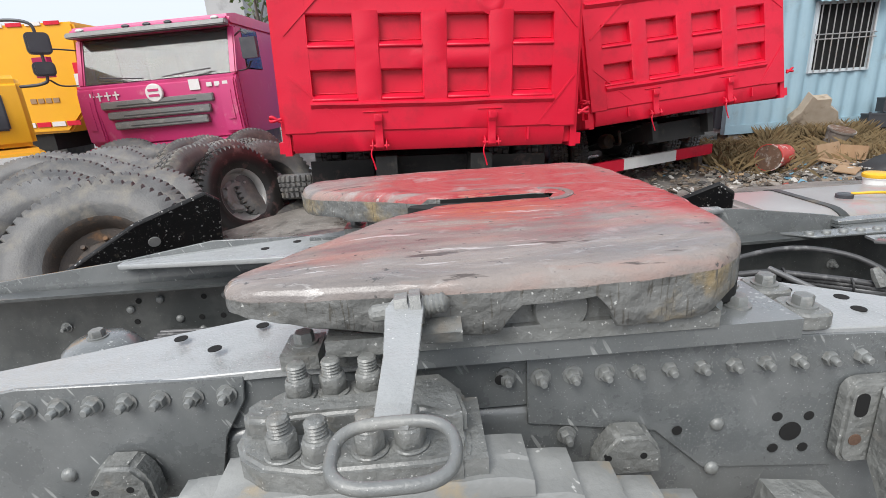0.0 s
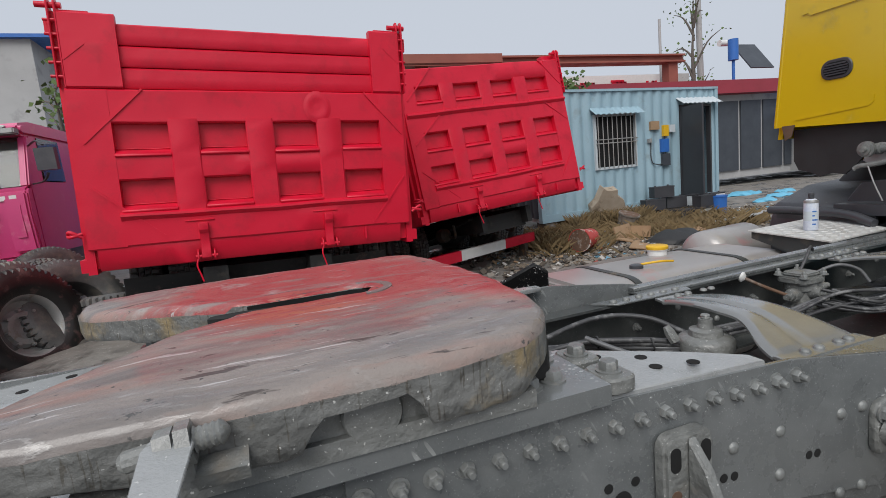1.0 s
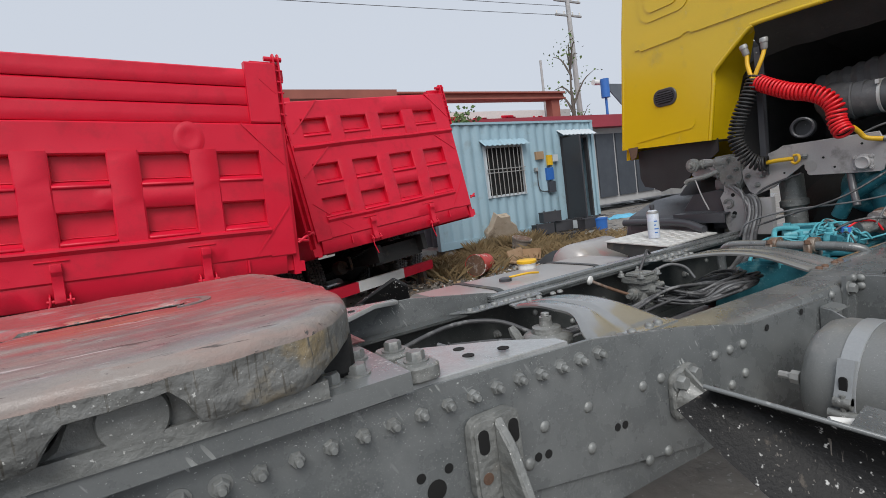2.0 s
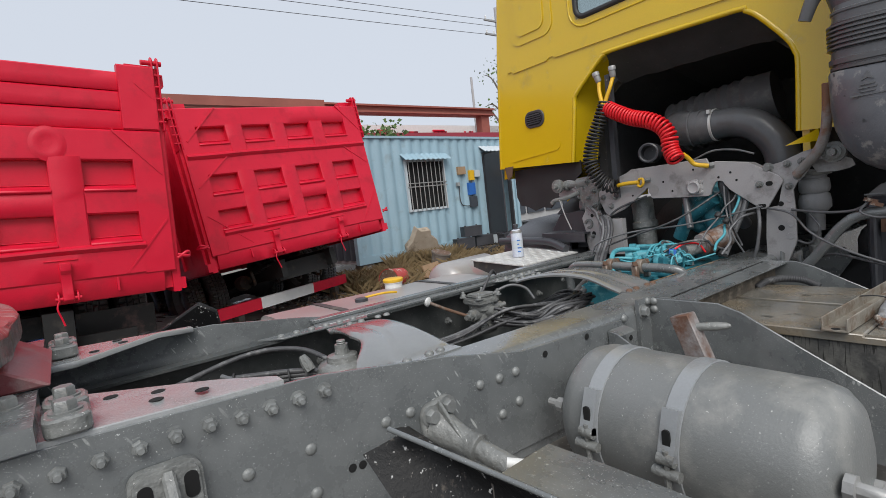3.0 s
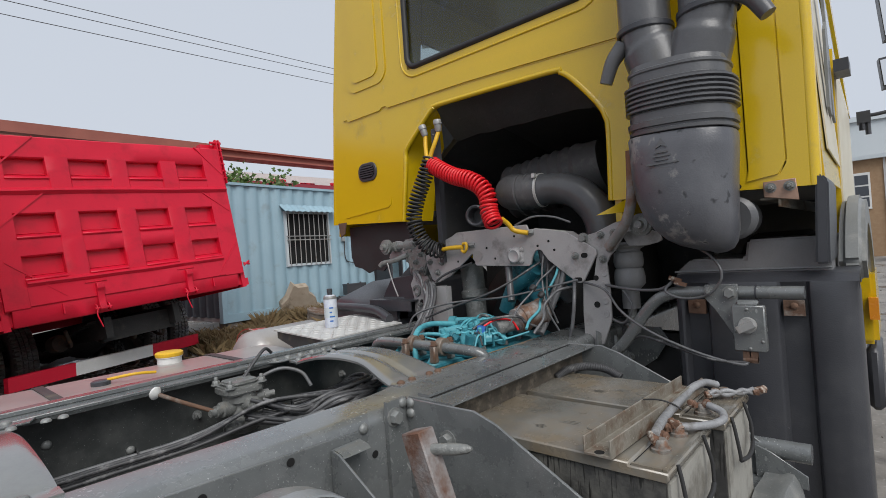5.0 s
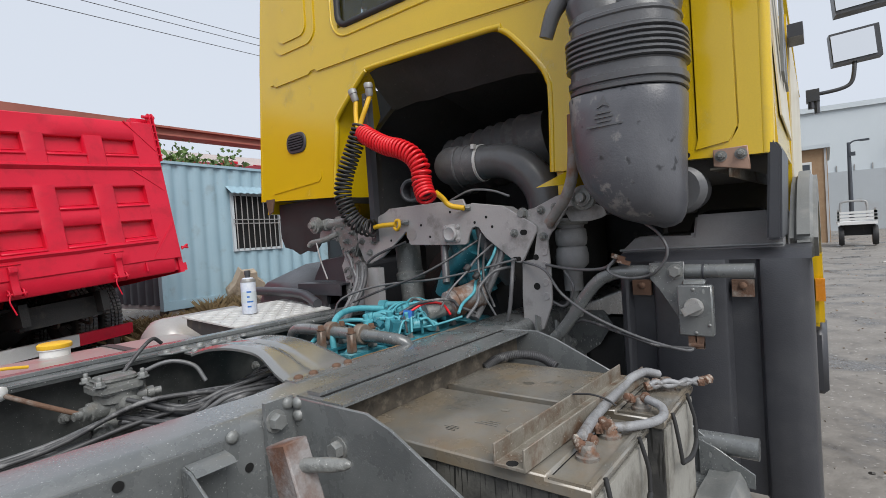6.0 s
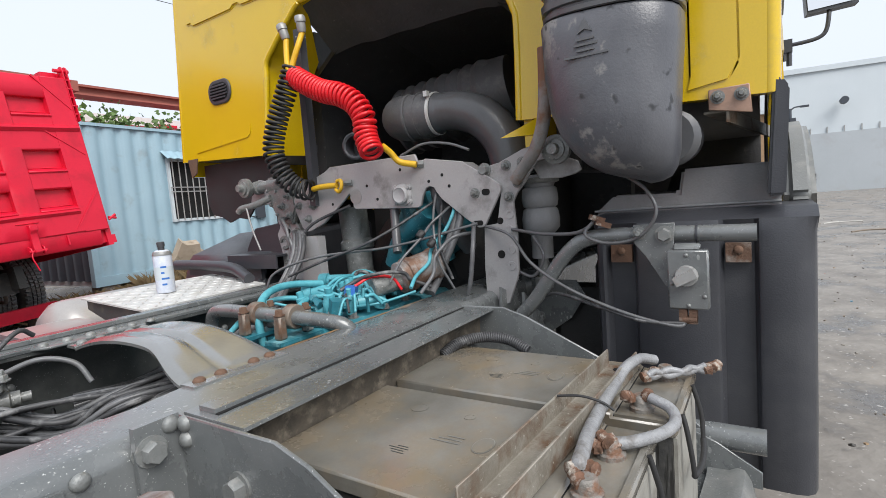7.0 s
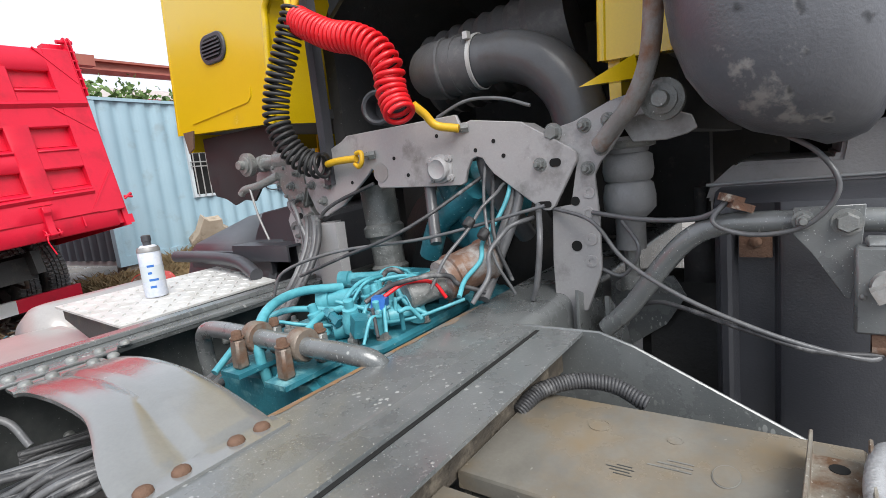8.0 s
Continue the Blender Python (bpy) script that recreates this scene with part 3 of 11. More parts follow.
    for xx in (x0 + 0.1, 7.2, 8.9, x1 - 0.4):   # blocks that carry the container
        bm = bm_()
        box(bm, xx, xx + 0.3, y0 + 0.02, y0 + 0.32, z0 - 0.45, z0 - 0.1)
        part("support_block", bm, M_RUBBLE, c, bevel=0.02)
    piv = Matrix.Translation((7, y0, 0))
    c.matrix_basis = piv @ pose(0, 0, 0, 0, 0, 4.57) @ piv.inverted() @ c.matrix_basis


def part_frame(name, x0, x1, z0, z1, y, parent):
    bm = bm_()
    f = 0.05
    box(bm, x0, x1, y - 0.02, y + 0.06, z0, z0 + f)
    box(bm, x0, x1, y - 0.02, y + 0.06, z1 - f, z1)
    box(bm, x0, x0 + f, y - 0.02, y + 0.06, z0 + f, z1 - f)
    box(bm, x1 - f, x1, y - 0.02, y + 0.06, z0 + f, z1 - f)
    return part(name, bm, M_PALEWALL, parent, "", bevel=0.004)


build_container()


def build_far_buildings():
    # wall of a long workshop on the truck's off side
    w = thing("workshop_building", "long pale grey-blue workshop wall with a darker lower band", "building", (36, -4, GZ))
    bm = bm_()
    prism(bm, [(36.0, -14.0), (33.0, 3.5), (33.3, 3.55), (36.3, -14.0)], "z", GZ, 6.3)
    part("wall", bm, M_PALEWALL, w)
    bm = bm_()
    prism(bm, [(35.95, -14.05), (32.95, 3.5), (33.0, 3.5), (36.0, -14.0)], "z", GZ, 3.2)
    part("lower_band", bm, M_BANDWALL, w, "grey lower band of the wall")
    bm = bm_()
    prism(bm, [(36.0, -14.0), (32.8, 3.6), (33.6, 3.6), (36.8, -14.0)], "z", 6.3, 6.55)
    part("roof_edge", bm, M_PALEWALL, w)
    for i in range(26):
        bm = bm_()
        f = i / 25
        box(bm, -0.02, 0.02, -0.02, 0.02, 3.2, 3.5, pose(35.9 - 2.9 * f, -14 + 17.4 * f, 0))
        part("fence_spike", bm, M_STEEL, w)
    bm = bm_()
    cyl(bm, (33.9, -3.5, 4.67), (33.4, -3.5, 4.67), 0.17, n=20)
    part("round_vent", bm, M_CONT_DARK, w)
    # brown shed with window beyond the cab
    s = thing("brick_shed", "brown shed with a white barred window", "building", (24, 0, GZ))
    bm = bm_()
    box(bm, 22, 27, -0.36, 5, GZ, 3.3)
    part("wall", bm, M_CARD, s)
    bm = bm_()
    box(bm, 21.8, 27.2, -0.45, 5.3, 3.3, 3.42)
    part("roof", bm, M_PALEWALL, s)
    bm = bm_()
    box(bm, 21.95, 22.05, 0.05, 0.85, 1.75, 2.9)
    wd = part("window", bm, M_WHITE, s, "white framed window")
    for i in range(2):
        for j in range(3):
            bm = bm_()
            box(bm, 21.94, 21.949, 0.1 + 0.37 * i, 0.43 + 0.37 * i, 1.82 + 0.35 * j, 2.12 + 0.35 * j)
            part("pane", bm, M_CONT_DARK, wd)
    bm = bm_()
    box(bm, 21.96, 22.0, -0.34, -0.28, GZ, 3.3)
    part("corner_post", bm, M_GREYWALL, s)
    # low grey buildings and red fascia beyond the container
    b = thing("grey_shed", "low grey shed with a dark red fascia and glazed front", "building", (17, 17, GZ))
    bm = bm_()
    box(bm, 7.5, 30, 15.4, 19, GZ, 3.55)
    part("wall", bm, M_GREYWALL, b)
    bm = bm_()
    box(bm, 7.2, 30.5, 14.9, 19.3, 3.55, 4.05)
    part("fascia", bm, M_REDROOF, b, "dark red fascia board", bevel=0.04)
    for i in range(5):
        bm = bm_()
        box(bm, 16.2 + 1.25 * i, 17.3 + 1.25 * i, 15.33, 15.42, GZ + 0.3, 3.3)
        part("window", bm, M_CONT_DARK, b)
    bm = bm_()
    box(bm, 21.6, 23.2, 14.0, 15.4, GZ, 2.6)
    part("block_wall", bm, M_GREYWALL, b)
    bm = bm_()
    box(bm, 20.6, 23.6, 13.7, 15.4, 2.6, 2.75)
    part("canopy", bm, M_BLUEPLASTIC, b, "blue sheet canopy")
    h = thing("water_heater", "solar water heater, white tank over dark tubes, on a roof", "water heater", (20, 16.5, 4.1))
    bm = bm_()
    cyl(bm, (19.75, 17.2, 6.0), (20.75, 17.2, 6.02), 0.13, n=18)
    part("tank", bm, M_WHITE, h, bevel=0.03)
    bm = bm_()
    box(bm, 0, 1.35, 0, 0.05, -0.75, 0.75, pose(20.45, 16.7, 5.35, -38, 0, 0))
    part("collector", bm, M_CONT_DARK, h, "dark vacuum tubes")
    bm = bm_()
    cyl(bm, (19.6, 16.4, 4.1), (19.6, 16.4, 5.1), 0.06, n=10)
    cyl(bm, (19.6, 16.4, 5.1), (19.6, 16.4, 5.95), 0.2, n=16)
    part("barrel", bm, M_BLUEPLASTIC, h, "blue plastic barrel on a post", bevel=0.03)
    # overhead crane beam on a post with a sign behind it
    g = thing("gantry_crane", "rusty red overhead crane beam on steel posts", "crane", (10, 17, GZ))
    bm = bm_()
    box(bm, 2.5, 18.4, 17.9, 18.3, 5.45, 5.68)
    box(bm, 2.5, 18.4, 17.75, 18.45, 5.66, 5.73)
    box(bm, 2.5, 18.4, 17.75, 18.45, 5.4, 5.46)
    part("beam", bm, M_REDBEAM, g)
    for xx in (17.6, 6.0):
        bm = bm_()
        box(bm, xx, xx + 0.5, 17.9, 18.3, GZ, 5.4)
        part("post", bm, M_REDBEAM, g)
    bm = bm_()
    box(bm, 2.0, 9.0, 16.9, 17.2, 5.3, 5.6)
    part("trolley", bm, M_REDBEAM, g, "orange crane trolley", bevel=0.05)
    s = thing("roof_sign", "white sign board with large red characters", "sign", (15, 19.3, 4))
    bm = bm_()
    box(bm, 9.5, 20.5, 19.6, 19.68, 4.0, 5.25)
    part("board", bm, M_WHITE, s)
    for k in range(5):
        bm = bm_()
        cx = 11.0 + 1.8 * k
        for q in range(7):
            a = random.uniform(-0.35, 0.35), random.uniform(-0.38, 0.38)
            if q % 2:
                box(bm, cx + a[0] - 0.36 * (q < 4), cx + a[0] + 0.36, 19.54, 19.6, 4.62 + a[1] - 0.05, 4.62 + a[1] + 0.05)
            else:
                box(bm, cx + a[0] - 0.05, cx + a[0] + 0.05, 19.54, 19.6, 4.3, 4.95)
        part("character_bars", bm, M_RED, s)
    # tall grey block at the back
    t = thing("tall_grey_hall", "pale grey hall with a blue roof edge far behind", "building", (-9, 22, GZ))
    bm = bm_()
    box(bm, -8.0, -6.55, 22, 26, GZ, 7.5)
    part("wall", bm, M_GREYWALL, t)
    bm = bm_()
    box(bm, -9.0, -5.6, 21.8, 26.2, 7.5, 7.62)
    part("roof_edge", bm, M_BLUEPLASTIC, t, "blue metal roof edge")
    bm = bm_()
    box(bm, -3.3, 1.2, 15.2, 15.3, GZ, 3.3)
    part("fence_panel", bm, M_BLUEPLASTIC, t, "blue sheet fence")


build_far_buildings()


def leaf_mesh(name, mat_, size):
    bm = bm_()
    vs = [bm.verts.new(p) for p in ((0, 0, 0), (size * 0.35, size * 0.45, size * 0.1), (0, size, 0), (-size * 0.35, size * 0.45, size * 0.1))]
    bm.faces.new(vs)
    return bm


def leaves(bm, pts, size, rnd):
    for p in pts:
        m = pose(*p, rnd.uniform(0, 360), rnd.uniform(0, 360), rnd.uniform(0, 360))
        s = size * rnd.uniform(0.6, 1.3)
        bm.faces.new([bm.verts.new(m @ V(q)) for q in ((0, 0, 0), (s * 0.35, s * 0.45, s * 0.1), (0, s, 0), (-s * 0.35, s * 0.45, s * 0.1))])


def tree(name, label, x, y, height, spread, n_leaves, seed, leaf=0.16, z0=None):
    rnd = random.Random(seed)
    z0 = GZ if z0 is None else z0
    t = thing(name, label, "tree", (x, y, z0))
    bm = bm_()
    tube(bm, [(x, y, z0 - 0.05), (x + 0.05, y, z0 + height * 0.35), (x - 0.05, y + 0.05, z0 + height * 0.7), (x, y, z0 + height * 0.95)], 0.1, 8, radii=lambda f: 0.02 * height * (1 - f * 0.85))
    tips = []
    for k in range(16):
        f = rnd.uniform(0.35, 0.92)
        a, r = rnd.uniform(0, 6.28), spread * rnd.uniform(0.5, 1.0) * (1.15 - f * 0.6)
        p0 = V((x, y, z0 + height * f))
        p2 = p0 + V((math.cos(a) * r, math.sin(a) * r, height * rnd.uniform(0.05, 0.22)))
        p1 = p0.lerp(p2, 0.5) + V((0, 0, height * 0.04))
        tube(bm, [p0, p1, p2], 0.02, 5, per=3, radii=lambda q: 0.0075 * height * (1 - q * 0.8))
        tips += [p1.lerp(p2, rnd.uniform(0, 1)) for _ in range(6)]
    part("trunk", bm, M_WOODY, t)
    bm = bm_()
    pts = []
    for k in range(n_leaves):
        c = rnd.choice(tips)
        pts.append(c + V([rnd.gauss(0, spread * 0.16) for _ in range(3)]))
    leaves(bm, pts, leaf, rnd)
    part("crown", bm, M_LEAF, t)
    return t


tree("tree", "small green leafy tree behind the container", 7.6, 13.4, 3.45, 1.4, 1800, 3)
tree("tree", "green bush-like tree behind the red tipper body", 9.2, 13.8, 3.2, 1.3, 1500, 5)
tree("tree", "thin sparse tree beside a utility pole", 19.8, 18.6, 7.6, 1.6, 260, 7)
tree("tree", "leafy tree behind the magenta truck", -3.85, 14.0, 4.3, 1.1, 260, 9)


def pole(x, y, h, lean, label):
    p = thing("utility_pole", label, "utility pole", (x, y, GZ))
    bm = bm_()
    cyl(bm, (x, y, GZ - 0.05), (x + lean, y, h), 0.17, 0.11, 12)
    part("shaft", bm, M_GREYWALL, p)
    for zz in (h - 0.75, h - 1.45):
        bm = bm_()
        box(bm, x + lean - 0.9, x + lean + 0.9, y - 0.05, y + 0.05, zz, zz + 0.08)
        part("crossarm", bm, M_STEEL, p)
        for k in (-0.8, -0.3, 0.3, 0.8):
            bm = bm_()
            lathe(bm, [(0.03, 0), (0.05, 0.05), (0.03, 0.1), (0.045, 0.14), (0.02, 0.18)], (x + lean + k, y, zz + 0.08), (0, 0, 1), 8)
            part("insulator", bm, M_WHITE, p)
    return p


pole(20.6, 18.9, 11.2, -0.25, "concrete utility pole with crossarms and insulators")
q = thing("thin_mast", "thin grey metal mast behind the shed", "mast", (18.4, 19.2, GZ))
bm = bm_()
cyl(bm, (18.4, 19.2, GZ - 0.02), (18.4, 19.2, 7.6), 0.06, n=8)
part("mast_pole", bm, M_GREYWALL, q)
wires = thing("overhead_wires", "thin dark overhead wires crossing the sky", "wires", (20.35, 18.9, 10.2))
for za, zb in ((9.8, 8.95), (10.25, 9.36), (10.55, 9.65)):
    bm = bm_()
    a, b = V((20.35, 18.9, za)), V((-16, 19.1, zb))
    tube(bm, [a.lerp(b, i / 12) - V((0, 0, 0.12 * (1 - ((i - 6) / 6) ** 2))) for i in range(13)], 0.012, 5, per=2)
    part("wire", bm, M_CABLE_DARK, wires)

# ---- parked vehicles and tyres ----
M_RUSTRIM = mat("dark_rusty_rim", (0.06, 0.045, 0.036), (0.03, 0.024, 0.02), 12, 0.7, 0, 0.6, 90, stain=(0.16, 0.085, 0.04), stain_scale=9, stain_at=0.62)


def tyre_template(r=0.5, w=0.27, rim=0.265):
    """A lorry tyre with a moulded tread, axis along y, centred on the origin."""
    t = thing("tyre", "worn grey dusty lorry tyre in a pile on the ground", "tyre", (0, 0, 0))
    bm = bm_()
    half = [(rim, 0.34, 0), (rim + 0.02, 0.42, 0), (rim + 0.05, 0.46, 0), (rim + 0.055, 0.475, 0), (rim + 0.09, 0.5, 0), (r - 0.1, 0.505, 0), (r - 0.06, 0.49, 0), (r - 0.055, 0.475, 0), (r - 0.02, 0.45, 1), (r - 0.003, 0.4, 1), (r, 0.22, 1), (r - 0.02, 0.205, 2), (r - 0.02, 0.165, 2), (r + 0.002, 0.15, 3), (r + 0.002, 0.03, 3), (r - 0.018, 0.015, 2)]
    prof = [(q, -h * w, k, -1) for q, h, k in half] + [(q, h * w, k, 1) for q, h, k in half[::-1]]
    seg = 216
    rings = []
    for q, y, k, sd in prof:
        ring = []
        for i in range(seg):
            cut = 0.0
            ph = i + (2 if sd > 0 else 0)
            if k == 1 and ph % 4 == 0:
                cut = 0.024
            if k == 3 and (i + (2 if sd > 0 else 0)) % 4 == 0:
                cut = 0.018
            a = 6.28319 * i / seg
            ring.append(bm.verts.new(((q - cut) * math.cos(a), y, (q - cut) * math.sin(a))))
        rings.append(ring)
    for a, b in zip(rings, rings[1:] + rings[:1]):
        for i in range(seg):
            bm.faces.new((a[i], b[i], b[(i + 1) % seg], a[(i + 1) % seg]))
    bmesh.ops.recalc_face_normals(bm, faces=bm.faces)
    part("casing", bm, M_TYRE, t, smooth=35)
    return t


def rim_template(rim=0.27, w=0.2):
    bm = bm_()
    lathe(bm, [(rim + 0.012, -w / 2), (rim - 0.01, -w / 2 + 0.01), (rim - 0.03, -w / 2 + 0.05), (rim - 0.04, 0.0), (0.17, 0.03), (0.14, -0.01), (0.10, -0.01), (0.095, 0.03), (0.02, 0.03)], (0, 0, 0), (0, 1, 0), 32, False, True)
    lathe(bm, [(rim - 0.04, 0.0), (rim - 0.03, w / 2 - 0.04), (rim + 0.012, w / 2)], (0, 0, 0), (0, 1, 0), 32, False, False)
    for k in range(8):
        a = radians(45 * k)
        cyl(bm, (0.155 * math.cos(a), 0.02, 0.155 * math.sin(a)), (0.155 * math.cos(a), -0.03, 0.155 * math.sin(a)), 0.014, n=6)
    return bm


TYRE = tyre_template()
RIM = mesh_of("rim_mesh", rim_template(), M_STEEL)


RUSTY_RIM = mesh_of("rusty_rim_mesh", rim_template(), M_RUSTRIM)


def tyre_pile():
    spots = [(-1.86, 2.75, 0.6, -40, 14, 2), (-2.18, 3.45, 0.58, -48, 18, 0), (-2.36, 4.15, 0.53, -50, 12, 0), (-2.89, 5.35, 0.5, -52, 16, 0), (-3.55, 5.75, 0.6, -48, 14, 0), (-4.19, 7.3, 0.6, -50, 12, 0),
             (-3.25, 4.55, 0.6, -46, 20, 0), (-2.88, 3.75, 0.6, -48, 16, 0), (-2.4, 3.15, 0.6, -44, 20, 0), (-3.14, 4.95, 0.52, -50, 15, 0), (-3.59, 5.35, 0.58, -48, 18, 0), (-3.6, 4.9, 0.55, -46, 12, 0),
             (-2.6, 4.7, 0.5, -55, 10, 0), (-3.2, 6.3, 0.55, -46, 22, 0), (-2.6, 5.9, 0.5, -48, 15, 0), (-3.8, 6.5, 0.55, -50, 10, 0), (-4.3, 5.9, 0.58, -48, 18, 0), (-4.0, 5.2, 0.58, -44, 14, 0),
             (-2.91, 6.5, 0.52, -20, 60, 0), (-2.97, 7.1, 0.5, -16, 40, 0), (-2.2, 5.0, 0.55, -14, 66, 0), (-2.05, 5.35, 0.55, -10, 70, 0), (-2.42, 6.1, 0.55, -22, 74, 0), (-2.15, 6.3, 0.48, 12, 58, 0), (-2.33, 7.1, 0.55, -15, 50, 0), (-1.93, 5.15, 0.5, -12, 58, 1), (-1.7, 5.6, 0.5, -25, 50, 0)]
    black = TYRE.children[0].data.copy()
    black.materials.clear()
    black.materials.append(M_RIMTYRE)
    for x, y, z, rx, rz, has in spots:
        t = copy_thing(TYRE, pose(x, y, z, rx, 0, rz) @ pose(0, 0, 0, 0, (x * 131 + y * 57) % 360, 0))
        if has and y > 3:
            t.children[0].data = black
        if has:
            ob = new("rim", RIM if has == 1 else RUSTY_RIM)
            ob.parent = t
            t["label"] = "lorry tyre on a silver rim leaning in the pile" if has == 1 else "dusty lorry tyre on a rusty rim in the pile"
        tagged(t, group="pile of lorry tyres")
    t = copy_thing(TYRE, pose(-1.4, 5.9, GZ + 0.2, 84, 0, 0))
    t["label"] = "black lorry tyre lying flat on the ground"
    t = copy_thing(TYRE, pose(-0.62, 2.95, 0.43, 88, 0, 10))
    t["label"] = "lorry tyre lying flat beside the chassis rail"


M_REDLENS = mat("red_lamp_lens", (0.35, 0.01, 0.012), (0.25, 0.01, 0.012), 20, 0.2, 0, 0.02)


def tail(name, label, w, h, upper, m, z0):
    """A tipper body seen from its tailgate: local x across, y into the body, z up from the tailgate's foot."""
    b = thing(name, label, "tipper truck", m.translation.xyz)
    b.matrix_basis = m

    def add(n_, bm, mt=M_RED, lb="", bev=0.0, parent=None):
        ob = part(n_, bm, mt, None, lb, bevel=bev)
        ob.parent = parent or b
        return ob
    hw = w / 2
    wy = (1.15, 2.5) if upper else (1.95, 3.3)   # the two rear axles
    rnd = random.Random(int(h * 1000) + upper)

    def bar(bm, x0_, x1_, yf, yb, za, zb, n_=14, wob=0.004):
        """A pressed sheet bar along x whose face and edges wander a little."""
        rows = []
        for k in range(n_ + 1):
            x = x0_ + (x1_ - x0_) * k / n_
            q = V((x * 1.7 + za * 5, zb * 3, h))
            f, g, u = (wob * noise.noise(q * 1.3), wob * 0.8 * noise.noise(q + V((9, 0, 0))), wob * 0.8 * noise.noise(q + V((0, 9, 0))))
            rows.append([bm.verts.new(p) for p in ((x, yb, za + g), (x, yf + 0.012 + f, za + g), (x, yf + f, za + 0.012 + g), (x, yf - f, (za + zb) / 2), (x, yf + f, zb - 0.012 + u), (x, yf + 0.012 + f, zb + u), (x, yb, zb + u))])
        for a_, b_ in zip(rows, rows[1:]):
            for k in range(6):
                bm.faces.new((a_[k], b_[k], b_[k + 1], a_[k + 1]))
        bm.faces.new(rows[0])
        bm.faces.new(rows[-1][::-1])

    def line(bm, p, q, wd=0.016, yf=-0.05):
        (xa, za), (xb, zb) = p, q
        ln = math.hypot(xb - xa, zb - za)
        box(bm, -ln / 2, ln / 2, -0.004, 0.012, -wd / 2, wd / 2, pose((xa + xb) / 2, yf, (za + zb) / 2, 0, -math.degrees(math.atan2(zb - za, xb - xa)), 0))
    gate_h = 1.395 if upper else h
    bm = bm_()
    box(bm, -hw + 0.02, hw - 0.02, 0.028, 0.06, 0.02, h - 0.03)
    add("tailgate_skin", bm)
    cols = [(-1.055, -0.672), (-0.45, -0.09), (0.134, 0.5), (0.72, 1.08)] if upper else [(-1.135, -0.765), (-0.547, -0.15), (0.06, 0.4525), (0.674, 1.06)]
    rows_ = [(0.46, 0.7), (0.896, 1.14)] + ([] if upper else [(1.523, 1.736)])
    xl, xr = cols[0][0], cols[-1][1]
    for a_, b_ in ((-hw, xl), (xr, hw - 0.01)):
        bm = bm_()
        bar(bm, a_, b_, -0.046, 0.03, 0.17, gate_h, 4)
        add("side_stile", bm)
    levels = [0.18] + [v for r in rows_ for v in r] + [gate_h]
    for k in range(0, len(levels), 2):
        bm = bm_()
        bar(bm, xl, xr, -0.043 if k else -0.05, 0.03, levels[k], levels[k + 1], 18, 0.007)
        add("crossbar", bm)
    for ra, rb in ([(0.43, 1.17)] if upper else [(0.43, 1.17), (1.392, 1.76)]):
        for (_, xa), (xb, _) in zip(cols, cols[1:]):
            bm = bm_()
            rows = []
            for k in range(9):
                z = ra + (rb - ra) * k / 8
                f = 0.006 * noise.noise(V((xa * 3, z * 4, h)))
                rows.append([bm.verts.new(p) for p in ((xa, 0.03, z), (xa, -0.04, z), (xa + 0.014, -0.053 + f, z), (xb - 0.014, -0.053 + f, z), (xb, -0.04, z), (xb, 0.03, z))])
            for a_, b_ in zip(rows, rows[1:]):
                for k in range(5):
                    bm.faces.new((a_[k], a_[k + 1], b_[k + 1], b_[k]))
            bm.faces.new(rows[0][::-1])
            bm.faces.new(rows[-1])
            add("upright", bm)
    for ra, rb in rows_:
        for xa, xb in cols:
            bm = bm_()
            e = rnd.uniform(-0.004, 0.006)
            prism(bm, [(0.028, ra + 0.045), (-0.02, ra + 0.03), (-0.058, ra + 0.006 + e), (-0.062, ra - 0.008 + e), (-0.04, ra - 0.02), (0.028, ra - 0.02)], "x", xa - 0.004, xb + 0.004)
            lg = add("sloped_ledge", bm, bev=0.003)
            bm = bm_()   # weld bead in the foot of the recess
            tube(bm, [(xa + (xb - xa) * q / 8, 0.02, ra + 0.05 + rnd.uniform(-0.003, 0.003)) for q in range(9)], 0.005, 6, per=2)
            add("weld_bead", bm, parent=lg)
    for zz, xa, xb in ([(0.43, xl - 0.02, xr + 0.02)] if upper else [(0.428, xl, xr), (1.392, -hw + 0.02, hw - 0.02)]):
        bm = bm_()
        n_ = 24
        rows = []
        for k in range(n_ + 1):
            x = xa + (xb - xa) * k / n_
            g = 0.008 * noise.noise(V((x * 1.8, zz, h)))
            rows.append([bm.verts.new(p) for p in ((x, -0.03, zz + 0.03 + g), (x, -0.078, zz + 0.004 + g), (x, -0.08, zz - 0.012 + g), (x, -0.045, zz - 0.05 + g))])
        for a_, b_ in zip(rows, rows[1:]):
            for k in range(3):
                bm.faces.new((a_[k], b_[k], b_[k + 1], a_[k + 1]))
        bm.faces.new(rows[0])
        bm.faces.new(rows[-1][::-1])
        add("long_ridge", bm)
    # thin strips that draw the mitre seams at the frame's corners
    seams = [((-hw + 0.07, 0.66), (-hw + 0.54, 0.24)), ((hw - 0.03, 0.63), (hw - 0.37, 0.2)), ((-hw + 0.5, gate_h), (-hw + 0.07, gate_h - 0.41)), ((hw - 0.37, gate_h), (hw - 0.03, gate_h - 0.37))]
    seams += [((-hw + 0.02, 1.6), (-hw + 0.16, 1.72)), ((hw - 0.16, 1.8), (hw - 0.02, 1.67))] if upper else [((-hw + 0.5, 1.36), (-hw + 0.06, 1.0)), ((hw - 0.4, 1.36), (hw - 0.03, 1.08))]
